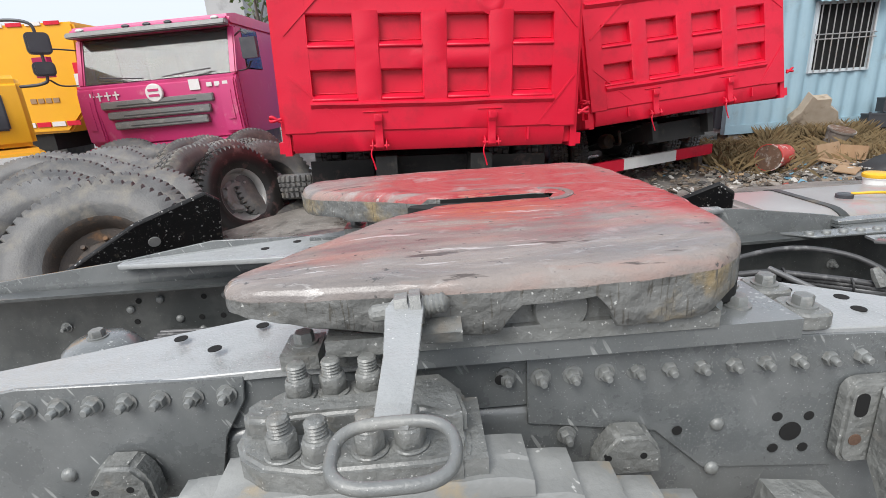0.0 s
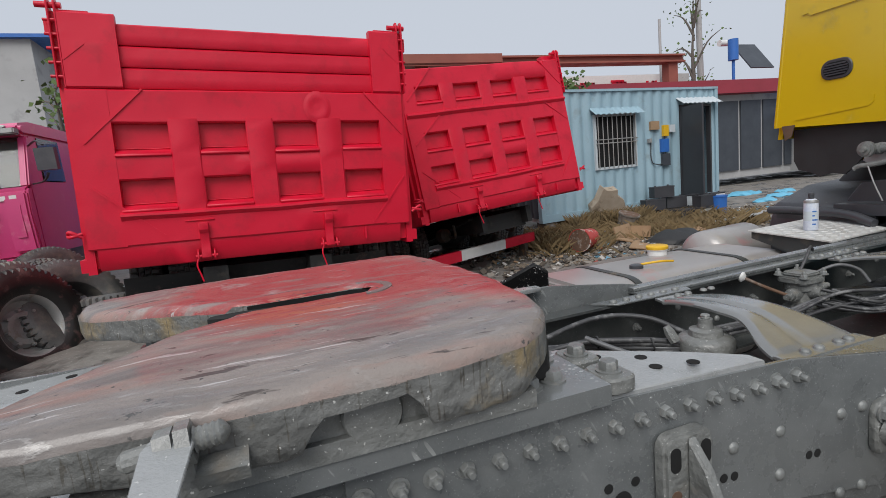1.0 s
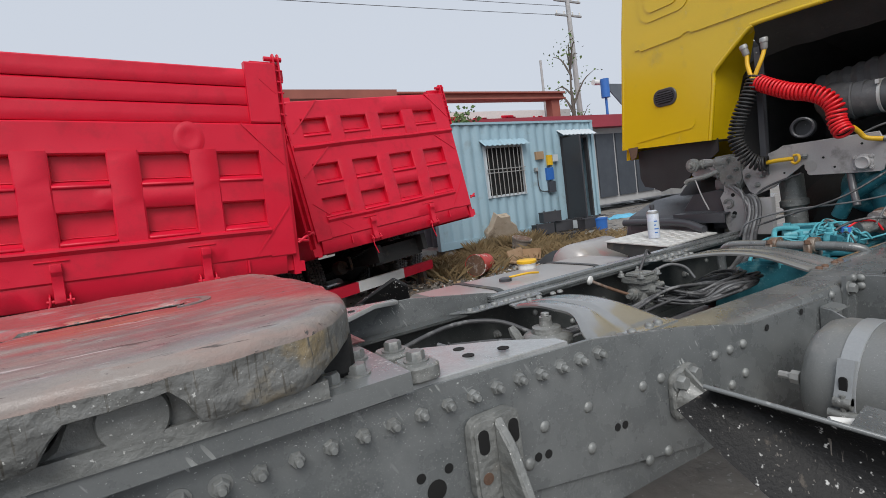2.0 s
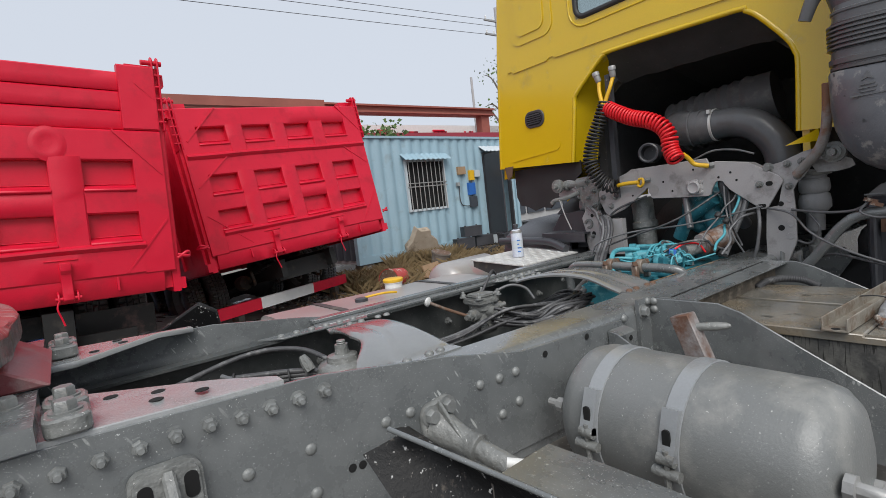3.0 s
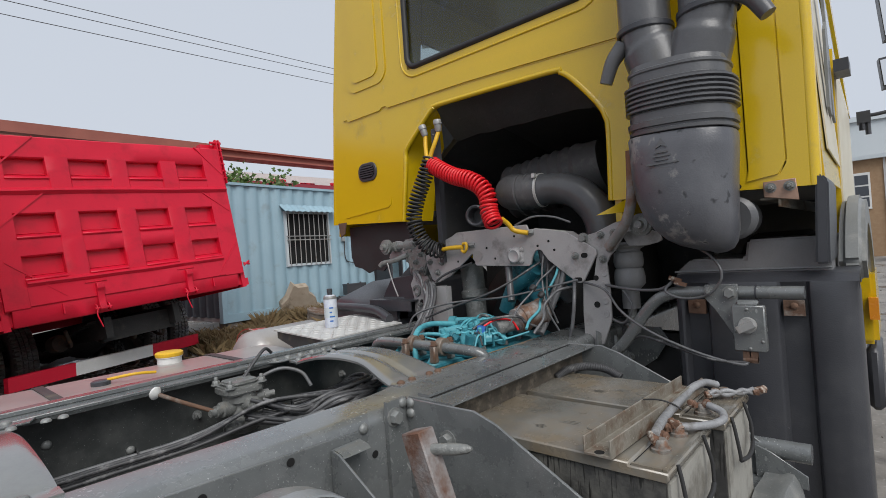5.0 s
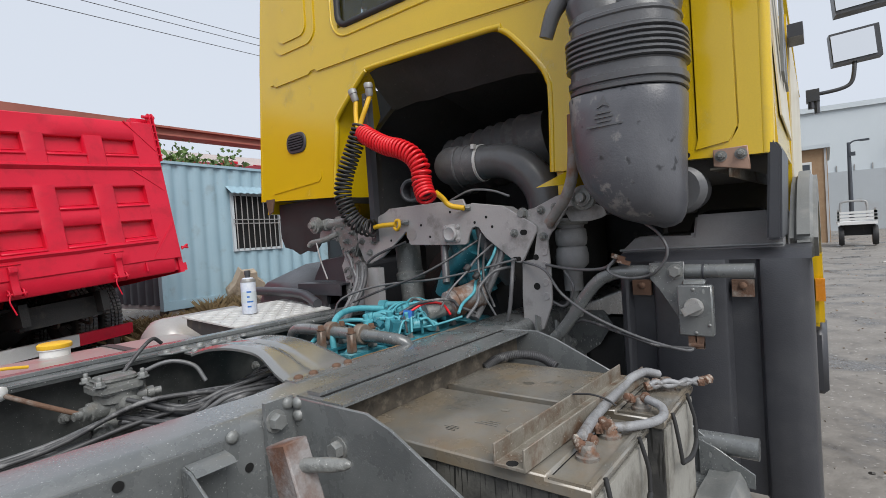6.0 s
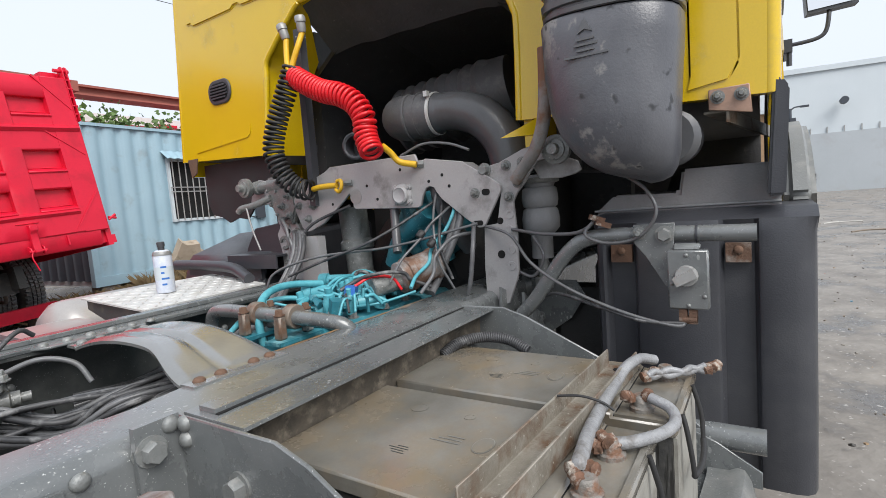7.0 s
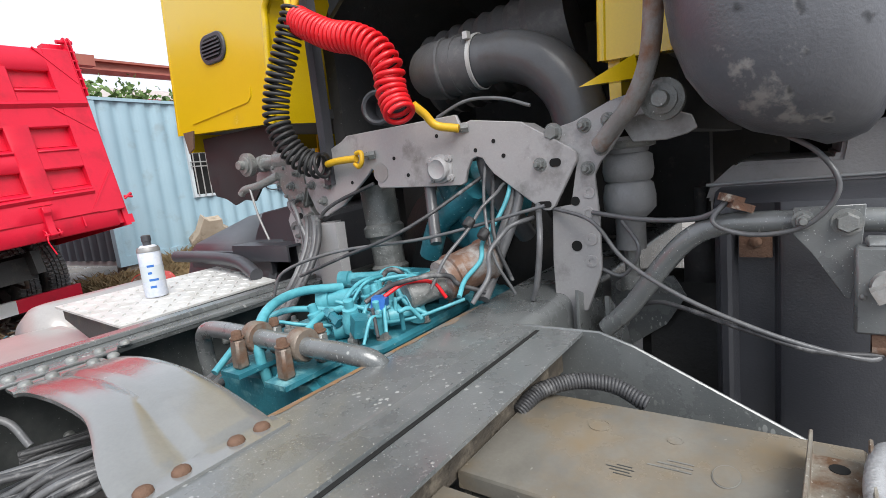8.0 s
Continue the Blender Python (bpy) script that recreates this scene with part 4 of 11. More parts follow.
    for p, q in seams:
        bm = bm_()
        line(bm, p, q)
        add("corner_brace", bm)
    if upper:
        bm = bm_()   # round dent above the panels
        lathe(bm, [(0.12, 0.0), (0.1, 0.004), (0.085, 0.009), (0.06, 0.003), (0.02, -0.001)], (0.52, -0.045, gate_h - 0.13), (0, -1, 0), 28, False, True)
        for v in bm.verts:
            v.co.z = gate_h - 0.13 + (v.co.z - gate_h + 0.13) * 1.15
        add("round_dent", bm, lb="round dent in the top bar")
        top, bh = 1.895, (1.895 - 1.405) / 3
        for k in range(3):
            bm = bm_()
            za, zb = 1.405 + bh * k, 1.405 + bh * (k + 1)
            rows = []
            for q in range(21):
                x = -0.945 + 1.99 * q / 20
                f = 0.004 * noise.noise(V((x * 1.3, k * 4.0, 2)))
                rows.append([bm.verts.new(p) for p in ((x, 0.03, za), (x, -0.004 + f, za), (x, -0.012 + f, za + 0.012), (x, -0.012 - f, (za + zb) / 2), (x, -0.012 + f, zb - 0.02), (x, 0.0 + f, zb - 0.008), (x, 0.03, zb - 0.004))])
            for a_, b_ in zip(rows, rows[1:]):
                for q in range(6):
                    bm.faces.new((a_[q], b_[q], b_[q + 1], a_[q + 1]))
            add("upper_board", bm, lb="horizontal red board")
        for a_, b_ in ((-hw + 0.02, -0.94), (1.04, hw - 0.01)):
            bm = bm_()
            bar(bm, a_, b_, -0.05, 0.03, 1.4, 1.945, 4)
            add("upper_post", bm)
    bm = bm_()   # skirt below the gate, folded back
    n_ = 24
    rows = []
    for k in range(n_ + 1):
        x = -hw + 0.055 + (2 * hw - 0.155) * k / n_
        f = 0.006 * noise.noise(V((x * 2.2, 4, h)))
        rows.append([bm.verts.new(p) for p in ((x, 0.05, 0.19), (x, -0.03, 0.19), (x, -0.034 + f, 0.17), (x, 0.0 + f, 0.01 + f), (x, 0.012, 0.0 + f), (x, 0.06, 0.0))])
    for a_, b_ in zip(rows, rows[1:]):
        for k in range(5):
            bm.faces.new((a_[k], b_[k], b_[k + 1], a_[k + 1]))
    bm.faces.new(rows[0])
    bm.faces.new(rows[-1][::-1])
    add("bottom_sill", bm)
    for cx in (-0.5, 0.527):
        bm = bm_()
        box(bm, cx - 0.13, cx + 0.09, -0.062, -0.045, 0.345, 0.357)
        prism(bm, [(-0.05, 0.33), (-0.1, 0.33), (-0.105, 0.27), (-0.075, 0.24), (-0.07, 0.1), (-0.09, 0.04), (-0.06, 0.02), (-0.03, 0.06)], "x", cx - 0.036, cx + 0.036)
        for sx in (-0.07, 0.055):
            prism(bm, [(-0.02, 0.11), (-0.07, 0.09), (-0.085, 0.03), (-0.05, 0.005), (-0.005, 0.03)], "x", cx + sx, cx + sx + 0.014)
        cyl(bm, (cx - 0.085, -0.06, 0.05), (cx + 0.085, -0.06, 0.05), 0.014, n=10)
        lt = add("latch", bm, bev=0.004)
        bm = bm_()
        tube(bm, [(cx - 0.06, -0.07, 0.05), (cx - 0.08, -0.08, -0.02), (cx - 0.06, -0.075, -0.1), (cx - 0.045, -0.075, -0.16)], 0.007, 6)
        add("latch_pin", bm, parent=lt)
    for cx in ((-0.86, 0.86) if not upper else (0.87,)):   # short upright drain tabs on the skirt
        bm = bm_()
        box(bm, cx - 0.008, cx + 0.008, -0.05, -0.02, 0.06, 0.17)
        add("drain_tab", bm)
    # body sides, floor, front
    L = 5.4
    for sx in (-1, 1):
        bm = bm_()
        box(bm, sx * hw - 0.03, sx * hw + 0.03, 0.0, L, -0.02, h + (0.05 if upper else 0.02))
        wall_ = add("body_side", bm, bev=0.005)
        for k in range(7):
            bm = bm_()
            box(bm, sx * (hw + 0.03) - 0.03, sx * (hw + 0.03) + 0.03, 0.1 + 0.75 * k, 0.24 + 0.75 * k, 0.1, h - 0.1)
            add("side_rib", bm, bev=0.004, parent=wall_)
        for zz in (0.0, h - 0.1):
            bm = bm_()
            box(bm, sx * (hw + 0.04) - 0.035, sx * (hw + 0.04) + 0.035, 0.002, L, zz, zz + 0.1)
            add("side_rail", bm, bev=0.005, parent=wall_)
        xh = sx * (hw + 0.01)
        for k, dx in enumerate((-0.028, 0.016)):
            bm = bm_()
            prism(bm, [(-0.05, h - 0.5), (-0.055, h + 0.07)] + arc(-0.01, h + 0.09, 0.05, 160, 20, 5) + [(0.1, h + 0.02), (0.16, h - 0.1), (0.16, h - 0.5)], "x", xh + dx, xh + dx + 0.014)
            hg = add("hinge_plate", bm, bev=0.004)
        bm = bm_()
        cyl(bm, (xh - 0.1, -0.01, h + 0.09), (xh + 0.06, -0.01, h + 0.09), 0.022, n=12)
        add("hinge_pin", bm)
        for k in range(5):
            bm = bm_()
            cyl(bm, (xh - 0.06, -0.035, h - 0.02 - 0.1 * k), (xh + 0.045, -0.035, h - 0.02 - 0.1 * k), 0.011, n=8)
            add("hinge_bolt", bm)
        bm = bm_()   # end of the top rail
        box(bm, sx * (hw - 0.1) - 0.1, sx * (hw - 0.1) + 0.1, 0.06, 0.16, h - 0.02, h + 0.085)
        add("rail_end", bm, bev=0.01)
        bm = bm_()
        for q in range(2):
            tube(bm, [(sx * (hw + 0.02), -0.05, 0.28 + 0.03 * q), (sx * (hw + 0.1), -0.06, 0.33 - 0.04 * q), (sx * (hw + 0.13), 0.02, 0.3)], 0.014, 6, per=3)
        add("chain_hook", bm)
    bm = bm_()
    box(bm, -hw + 0.03, hw - 0.03, 0.06, L, 0.42, 0.48)
    box(bm, -hw + 0.03, hw - 0.03, L - 0.05, L, 0.0, h + 0.05)
    add("bed_floor", bm)
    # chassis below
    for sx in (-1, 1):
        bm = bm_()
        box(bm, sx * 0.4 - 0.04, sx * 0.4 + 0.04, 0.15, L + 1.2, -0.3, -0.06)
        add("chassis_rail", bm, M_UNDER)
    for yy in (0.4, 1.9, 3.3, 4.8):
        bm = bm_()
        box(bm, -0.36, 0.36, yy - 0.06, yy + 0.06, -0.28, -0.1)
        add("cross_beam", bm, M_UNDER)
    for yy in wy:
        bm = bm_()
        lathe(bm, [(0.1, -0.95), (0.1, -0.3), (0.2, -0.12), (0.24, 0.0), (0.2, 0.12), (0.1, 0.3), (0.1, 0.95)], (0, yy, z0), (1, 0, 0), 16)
        add("axle", bm, M_UNDER, "oily rear axle, darkened for shade", bev=0.004)
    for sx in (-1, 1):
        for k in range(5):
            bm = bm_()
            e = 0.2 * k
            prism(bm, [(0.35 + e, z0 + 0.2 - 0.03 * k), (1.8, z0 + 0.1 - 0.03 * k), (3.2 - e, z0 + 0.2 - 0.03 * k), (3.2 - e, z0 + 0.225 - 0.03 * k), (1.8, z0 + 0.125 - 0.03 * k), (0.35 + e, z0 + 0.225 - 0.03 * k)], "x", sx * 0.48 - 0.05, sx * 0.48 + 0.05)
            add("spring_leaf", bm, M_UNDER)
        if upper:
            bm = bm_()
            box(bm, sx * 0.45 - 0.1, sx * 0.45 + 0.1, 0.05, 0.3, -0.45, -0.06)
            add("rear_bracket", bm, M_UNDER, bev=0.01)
        if sx < 0 and upper:
            bm = bm_()
            obox(bm, (sx * 0.82, 0.12, -0.42), (0.34, 0.06, 0.15))
            lm = add("tail_lamp", bm, M_REDLENS, "red and amber tail lamp cluster", bev=0.01)
            bm = bm_()
            obox(bm, (sx * 0.82, 0.085, -0.42), (0.1, 0.012, 0.13))
            add("amber_lens", bm, M_ORANGELAMP, parent=lm)
        bm = bm_()
        if upper:
            prism(bm, arc(1.8, z0, 0.62, 25, 155, 10) + arc(1.8, z0, 0.6, 155, 25, 10), "x", sx * 0.9 - 0.3, sx * 0.9 + 0.3)
        else:
            box(bm, sx * 0.97 - 0.3, sx * 0.97 + 0.3, wy[0] - 0.35, wy[0] + 0.4, z0 + 0.6, z0 + 0.66)
        add("mudguard", bm, M_RUBBLE if not upper else M_UNDER, bev=0.01)
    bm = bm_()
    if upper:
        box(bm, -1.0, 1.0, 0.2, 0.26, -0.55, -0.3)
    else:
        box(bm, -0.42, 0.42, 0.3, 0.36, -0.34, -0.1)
    add("rear_beam", bm, M_UNDER, "dirty rear beam, darkened for shade", bev=0.008)
    if not upper:   # brackets, air pots and pipes under the leaning body
        for k, (xa, ya, za) in enumerate(((-0.62, 1.0, -0.25), (0.2, 1.2, -0.22), (0.62, 0.9, -0.18))):
            bm = bm_()
            lathe(bm, [(0.05, -0.1), (0.1, -0.08), (0.11, 0.0), (0.1, 0.06), (0.04, 0.09)], (xa, ya, za), (0.2, -1, 0.1 * k), 16)
            add("brake_chamber", bm, M_RUSTRIM)
        for k in range(4):
            bm = bm_()
            tube(bm, [(-0.7 + 0.35 * k, 0.5, -0.12), (-0.6 + 0.35 * k, 0.7, -0.3 - 0.04 * k), (-0.5 + 0.32 * k, 1.2, -0.26)], 0.02, 6, per=4)
            add("brake_pipe", bm, M_RUSTRIM)
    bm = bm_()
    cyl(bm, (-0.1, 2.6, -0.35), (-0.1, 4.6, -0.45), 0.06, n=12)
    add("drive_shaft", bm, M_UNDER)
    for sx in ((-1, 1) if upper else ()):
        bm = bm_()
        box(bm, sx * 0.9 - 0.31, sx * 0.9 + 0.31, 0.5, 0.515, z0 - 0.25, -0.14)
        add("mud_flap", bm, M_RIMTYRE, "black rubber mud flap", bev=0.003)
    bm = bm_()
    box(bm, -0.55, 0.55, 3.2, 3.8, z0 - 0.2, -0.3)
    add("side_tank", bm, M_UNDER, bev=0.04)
    for yy in wy:
        for sx in (-1, 1):
            for off in (0.74, 1.06) if upper else (0.8, 1.14):
                ob = TYRE.children[0].copy()
                scene.collection.objects.link(ob)
                ob.name = "wheel"
                ob.parent = b
                ob.matrix_parent_inverse = Matrix()
                ob.matrix_basis = pose(sx * off, yy, z0, 0, yy * 40 + off * 90, 90)
                rm = new("rim", RIM)
                rm.parent = ob
    return b


BODY_A = tail("tipper_truck", "bright red painted tipper body with a ribbed tailgate and high boards", 2.64, 1.9, True,
              Matrix.Translation((0.09, 4.708, 0.891)) @ pose(0, 0, 0, 0, 2.15, 3.4), -0.16)
BODY_B = tail("tipper_truck", "bright red tipper body leaning over with a ribbed tailgate", 2.68, 1.975, False,
              Matrix.Translation((3.38, 6.388, 0.94)) @ pose(0, 0, 0, 0, 0, 8.2) @ pose(0, 0, 0, -6.9, 0, 0) @ pose(0, 0, 0, 0, -4.3, 0), -0.3)
tyre_pile()
for _o in list(TYRE.children_recursive) + [TYRE]:
    bpy.data.objects.remove(_o)


M_TANKDARK_CAB = mat("grey_cab_lining", (0.1, 0.1, 0.1), (0.075, 0.075, 0.075), 5, 0.8, 0, 0.2, 120)


def magenta_truck():
    m = Matrix.Translation((-3.86, 8.1, GZ - 0.13)) @ pose(0, 0, 0, 0, -1.5, -4)
    c = thing("lorry_cab", "parked magenta lorry cab with a dusty windscreen and grey grille", "truck", m.translation)
    c.matrix_basis = m

    def add(n_, bm, mt, lb="", bev=0.0, parent=None):
        for v in bm.verts:   # a low-roofed cab
            v.co.z -= 0.3 * max(0, v.co.z - 1.66) + 0.28 * max(0, v.co.z - 2.6)
        ob = part(n_, bm, mt, None, lb, bevel=bev, segs=2)
        ob.parent = parent or c
        return ob
    w = 1.22
    bm = bm_()   # shell, front towards -y: profile in y, z
    prism(bm, [(0.0, 0.75), (-0.08, 1.3), (-0.05, 1.62), (0.0, 1.66), (0.1, 1.67), (0.1, 0.75)], "x", -w, w)
    add("front_panel", bm, M_PINK, bev=0.03)
    for x in (-w, w - 0.1):
        bm = bm_()
        prism(bm, [(0.02, 1.66), (0.24, 2.62), (0.36, 2.62), (0.16, 1.66)], "x", x, x + 0.1)
        add("pillar", bm, M_PINK, bev=0.02)
    for x in (-w + 0.01, w - 0.28):   # corner panels beside the grille, with a recessed vent
        bm = bm_()
        prism(bm, [(-0.075, 0.82), (-0.1, 1.3), (-0.075, 1.6), (0.0, 1.6), (0.02, 0.82)], "x", x, x + 0.27)
        cp = add("corner_panel", bm, M_PINK, bev=0.025)
        bm = bm_()
        prism(bm, [(-0.1, 1.0), (-0.108, 1.3), (-0.098, 1.45), (-0.06, 1.45), (-0.06, 1.0)], "x", x + 0.07, x + 0.2)
        add("corner_vent", bm, M_PINK, bev=0.015, parent=cp)
    for x in (-0.5, 0.0, 0.5):
        bm = bm_()
        box(bm, x - 0.006, x + 0.006, 0.2, 0.9, 1.69, 1.71)
        add("vent_slot", bm, M_HOLE)
    bm = bm_()
    prism(bm, [(0.18, 2.62), (0.1, 2.78), (0.16, 3.0), (0.5, 3.12), (2.1, 3.12), (2.1, 2.62)], "x", -w, w)
    add("roof", bm, M_PINK, bev=0.04)
    bm = bm_()
    prism(bm, [(0.16, 2.62), (0.0, 2.64), (0.02, 2.82), (0.16, 2.84)], "x", -w + 0.02, w - 0.02)
    add("sun_visor", bm, M_TANK, "grey sun visor over the windscreen", bev=0.015)
    for k in (-1.02, -0.32, 0.0, 0.32, 1.02):
        bm = bm_()
        lathe(bm, [(0.06, 0), (0.055, 0.03), (0.02, 0.045)], (k, 0.13, 2.9), (0, -1, 0.2), 12)
        add("marker_lamp", bm, M_LAMP if abs(k) > 1 else M_PLASTIC)
    bm = bm_()
    prism(bm, [(0.06, 1.68), (0.27, 2.6), (0.28, 2.6), (0.07, 1.68)], "x", -w + 0.1, w - 0.1)
    add("windscreen", bm, M_DUSTGLASS, "dusty windscreen")
    for s in (-1, 1):
        bm = bm_()
        prism(bm, [(0.1, 0.75), (0.1, 1.66), (0.32, 2.62), (0.5, 2.62), (0.45, 1.75), (1.15, 1.75), (1.15, 2.62), (2.1, 2.62), (2.1, 0.75)], "x", s * w - (0.03 if s > 0 else 0), s * w + (0.03 if s < 0 else 0))
        sd = add("side_wall", bm, M_PINK)
        bm = bm_()
        box(bm, s * w - 0.01, s * w + 0.01, 0.5, 1.14, 1.77, 2.6)
        add("side_window", bm, M_DUSTGLASS)
        bm = bm_()
        box(bm, s * (w + 0.32) - 0.11, s * (w + 0.32) + 0.11, -0.16, -0.06, 1.9, 2.3)
        mr = add("mirror", bm, M_PLASTIC if s > 0 else M_PINK, "large door mirror", bev=0.03)
        bm = bm_()
        tube(bm, [(s * (w + 0.3), -0.1, 2.36), (s * (w + 0.2), -0.02, 2.45), (s * w, 0.25, 2.42)], 0.016, 6)
        add("mirror_arm", bm, M_PLASTIC, parent=mr)
        bm = bm_()
        tube(bm, [(s * (w + 0.3), -0.1, 1.85), (s * (w + 0.2), -0.02, 1.72), (s * w, 0.15, 1.7)], 0.016, 6)
        add("mirror_arm", bm, M_PLASTIC, parent=mr)
        bm = bm_()
        box(bm, s * 0.95 - 0.24, s * 0.95 + 0.24, -0.1, 0.02, 0.5, 0.72)
        add("headlamp", bm, M_LAMP, bev=0.03)
        bm = bm_()
        lathe(bm, [(0.3, -0.13), (0.5, -0.13), (0.52, 0), (0.5, 0.13), (0.3, 0.13)], (s * 1.0, 1.2, 0.52), (1, 0, 0), 28)
        add("road_wheel", bm, M_TYRE)
        bm = bm_()
        tube(bm, [(s * 0.15, -0.06, 1.71), (s * 0.45, -0.03, 1.75), (s * 0.85, 0.02, 1.8)], 0.014, 6)
        add("wiper", bm, M_PLASTIC)
    for k in range(3):
        bm = bm_()
        zz = 1.0 + 0.15 * k
        hw = 0.72 + 0.07 * k
        prism(bm, [(-0.13, zz), (-0.13, zz + 0.1), (-0.03, zz + 0.12), (-0.03, zz - 0.01)], "x", -hw, hw)
        g = add("grille_bar", bm, M_TANK, "grey grille bar", bev=0.012)
        bm = bm_()
        box(bm, -hw + 0.25, hw - 0.25, -0.134, -0.12, zz + 0.035, zz + 0.05)
        add("grille_slot", bm, M_FRAME_DARK, parent=g)
    bm = bm_()
    lathe(bm, [(0.13, 0), (0.13, 0.03), (0.12, 0.04)], (0, -0.1, 1.48), (0, -1, 0), 24)
    em = add("badge", bm, M_WHITE, "round white badge on the grille")
    bm = bm_()
    box(bm, -0.08, 0.08, -0.147, -0.138, 1.5, 1.535)
    box(bm, -0.08, 0.08, -0.147, -0.138, 1.425, 1.46)
    add("badge_bar", bm, M_PINK, parent=em)
    for k in range(4):
        bm = bm_()
        x = -1.05 + 0.13 * k
        box(bm, x, x + 0.1, -0.082, -0.07, 1.49, 1.51)
        box(bm, x + 0.04, x + 0.06, -0.084, -0.07, 1.43, 1.55)
        add("lettering_bar", bm, M_WHITE)
    for k in range(3):
        bm = bm_()
        x = 0.78 + 0.12 * k
        box(bm, x, x + 0.08, -0.082, -0.07, 1.5, 1.56)
        add("lettering_bar", bm, M_WHITE)
    bm = bm_()
    box(bm, 0.52, 0.68, -0.084, -0.07, 1.47, 1.62)
    add("sticker", bm, M_WHITE)
    bm = bm_()
    prism(bm, [(-0.16, 0.38), (-0.18, 0.5), (-0.16, 0.74), (0.0, 0.76), (0.05, 0.38)], "x", -w - 0.02, w + 0.02)
    add("bumper", bm, M_PINK, bev=0.03)
    bm = bm_()
    box(bm, -w, w, 2.02, 2.08, 0.8, 2.62)
    add("rear_wall", bm, M_PINK)
    bm = bm_()
    box(bm, -w + 0.04, w - 0.04, 1.97, 2.015, 1.1, 2.6)
    add("rear_liner", bm, M_TANKDARK_CAB, "grey trimmed back wall inside")
    bm = bm_()
    box(bm, -w + 0.04, w - 0.04, 0.5, 1.97, 2.56, 2.6)
    add("roof_liner", bm, M_TANKDARK_CAB)
    for x in (-0.62, 0.42):
        bm = bm_()
        box(bm, x - 0.2, x + 0.28, 1.962, 1.97, 1.95, 2.35)
        add("rear_window", bm, M_LAMP, "pale back window")
    bm = bm_()
    box(bm, -w + 0.04, w - 0.04, 0.12, 0.5, 1.45, 1.68)
    box(bm, -w + 0.04, w - 0.04, 0.2, 2.0, 0.8, 1.1)
    add("dashboard", bm, M_PLASTIC)
    for s in (-0.6, 0.6):
        bm = bm_()
        box(bm, s - 0.27, s + 0.27, 0.9, 1.4, 1.1, 1.4)
        box(bm, s - 0.27, s + 0.27, 1.4, 1.55, 1.1, 2.3)
        add("seat", bm, M_CARD, bev=0.05)


magenta_truck()


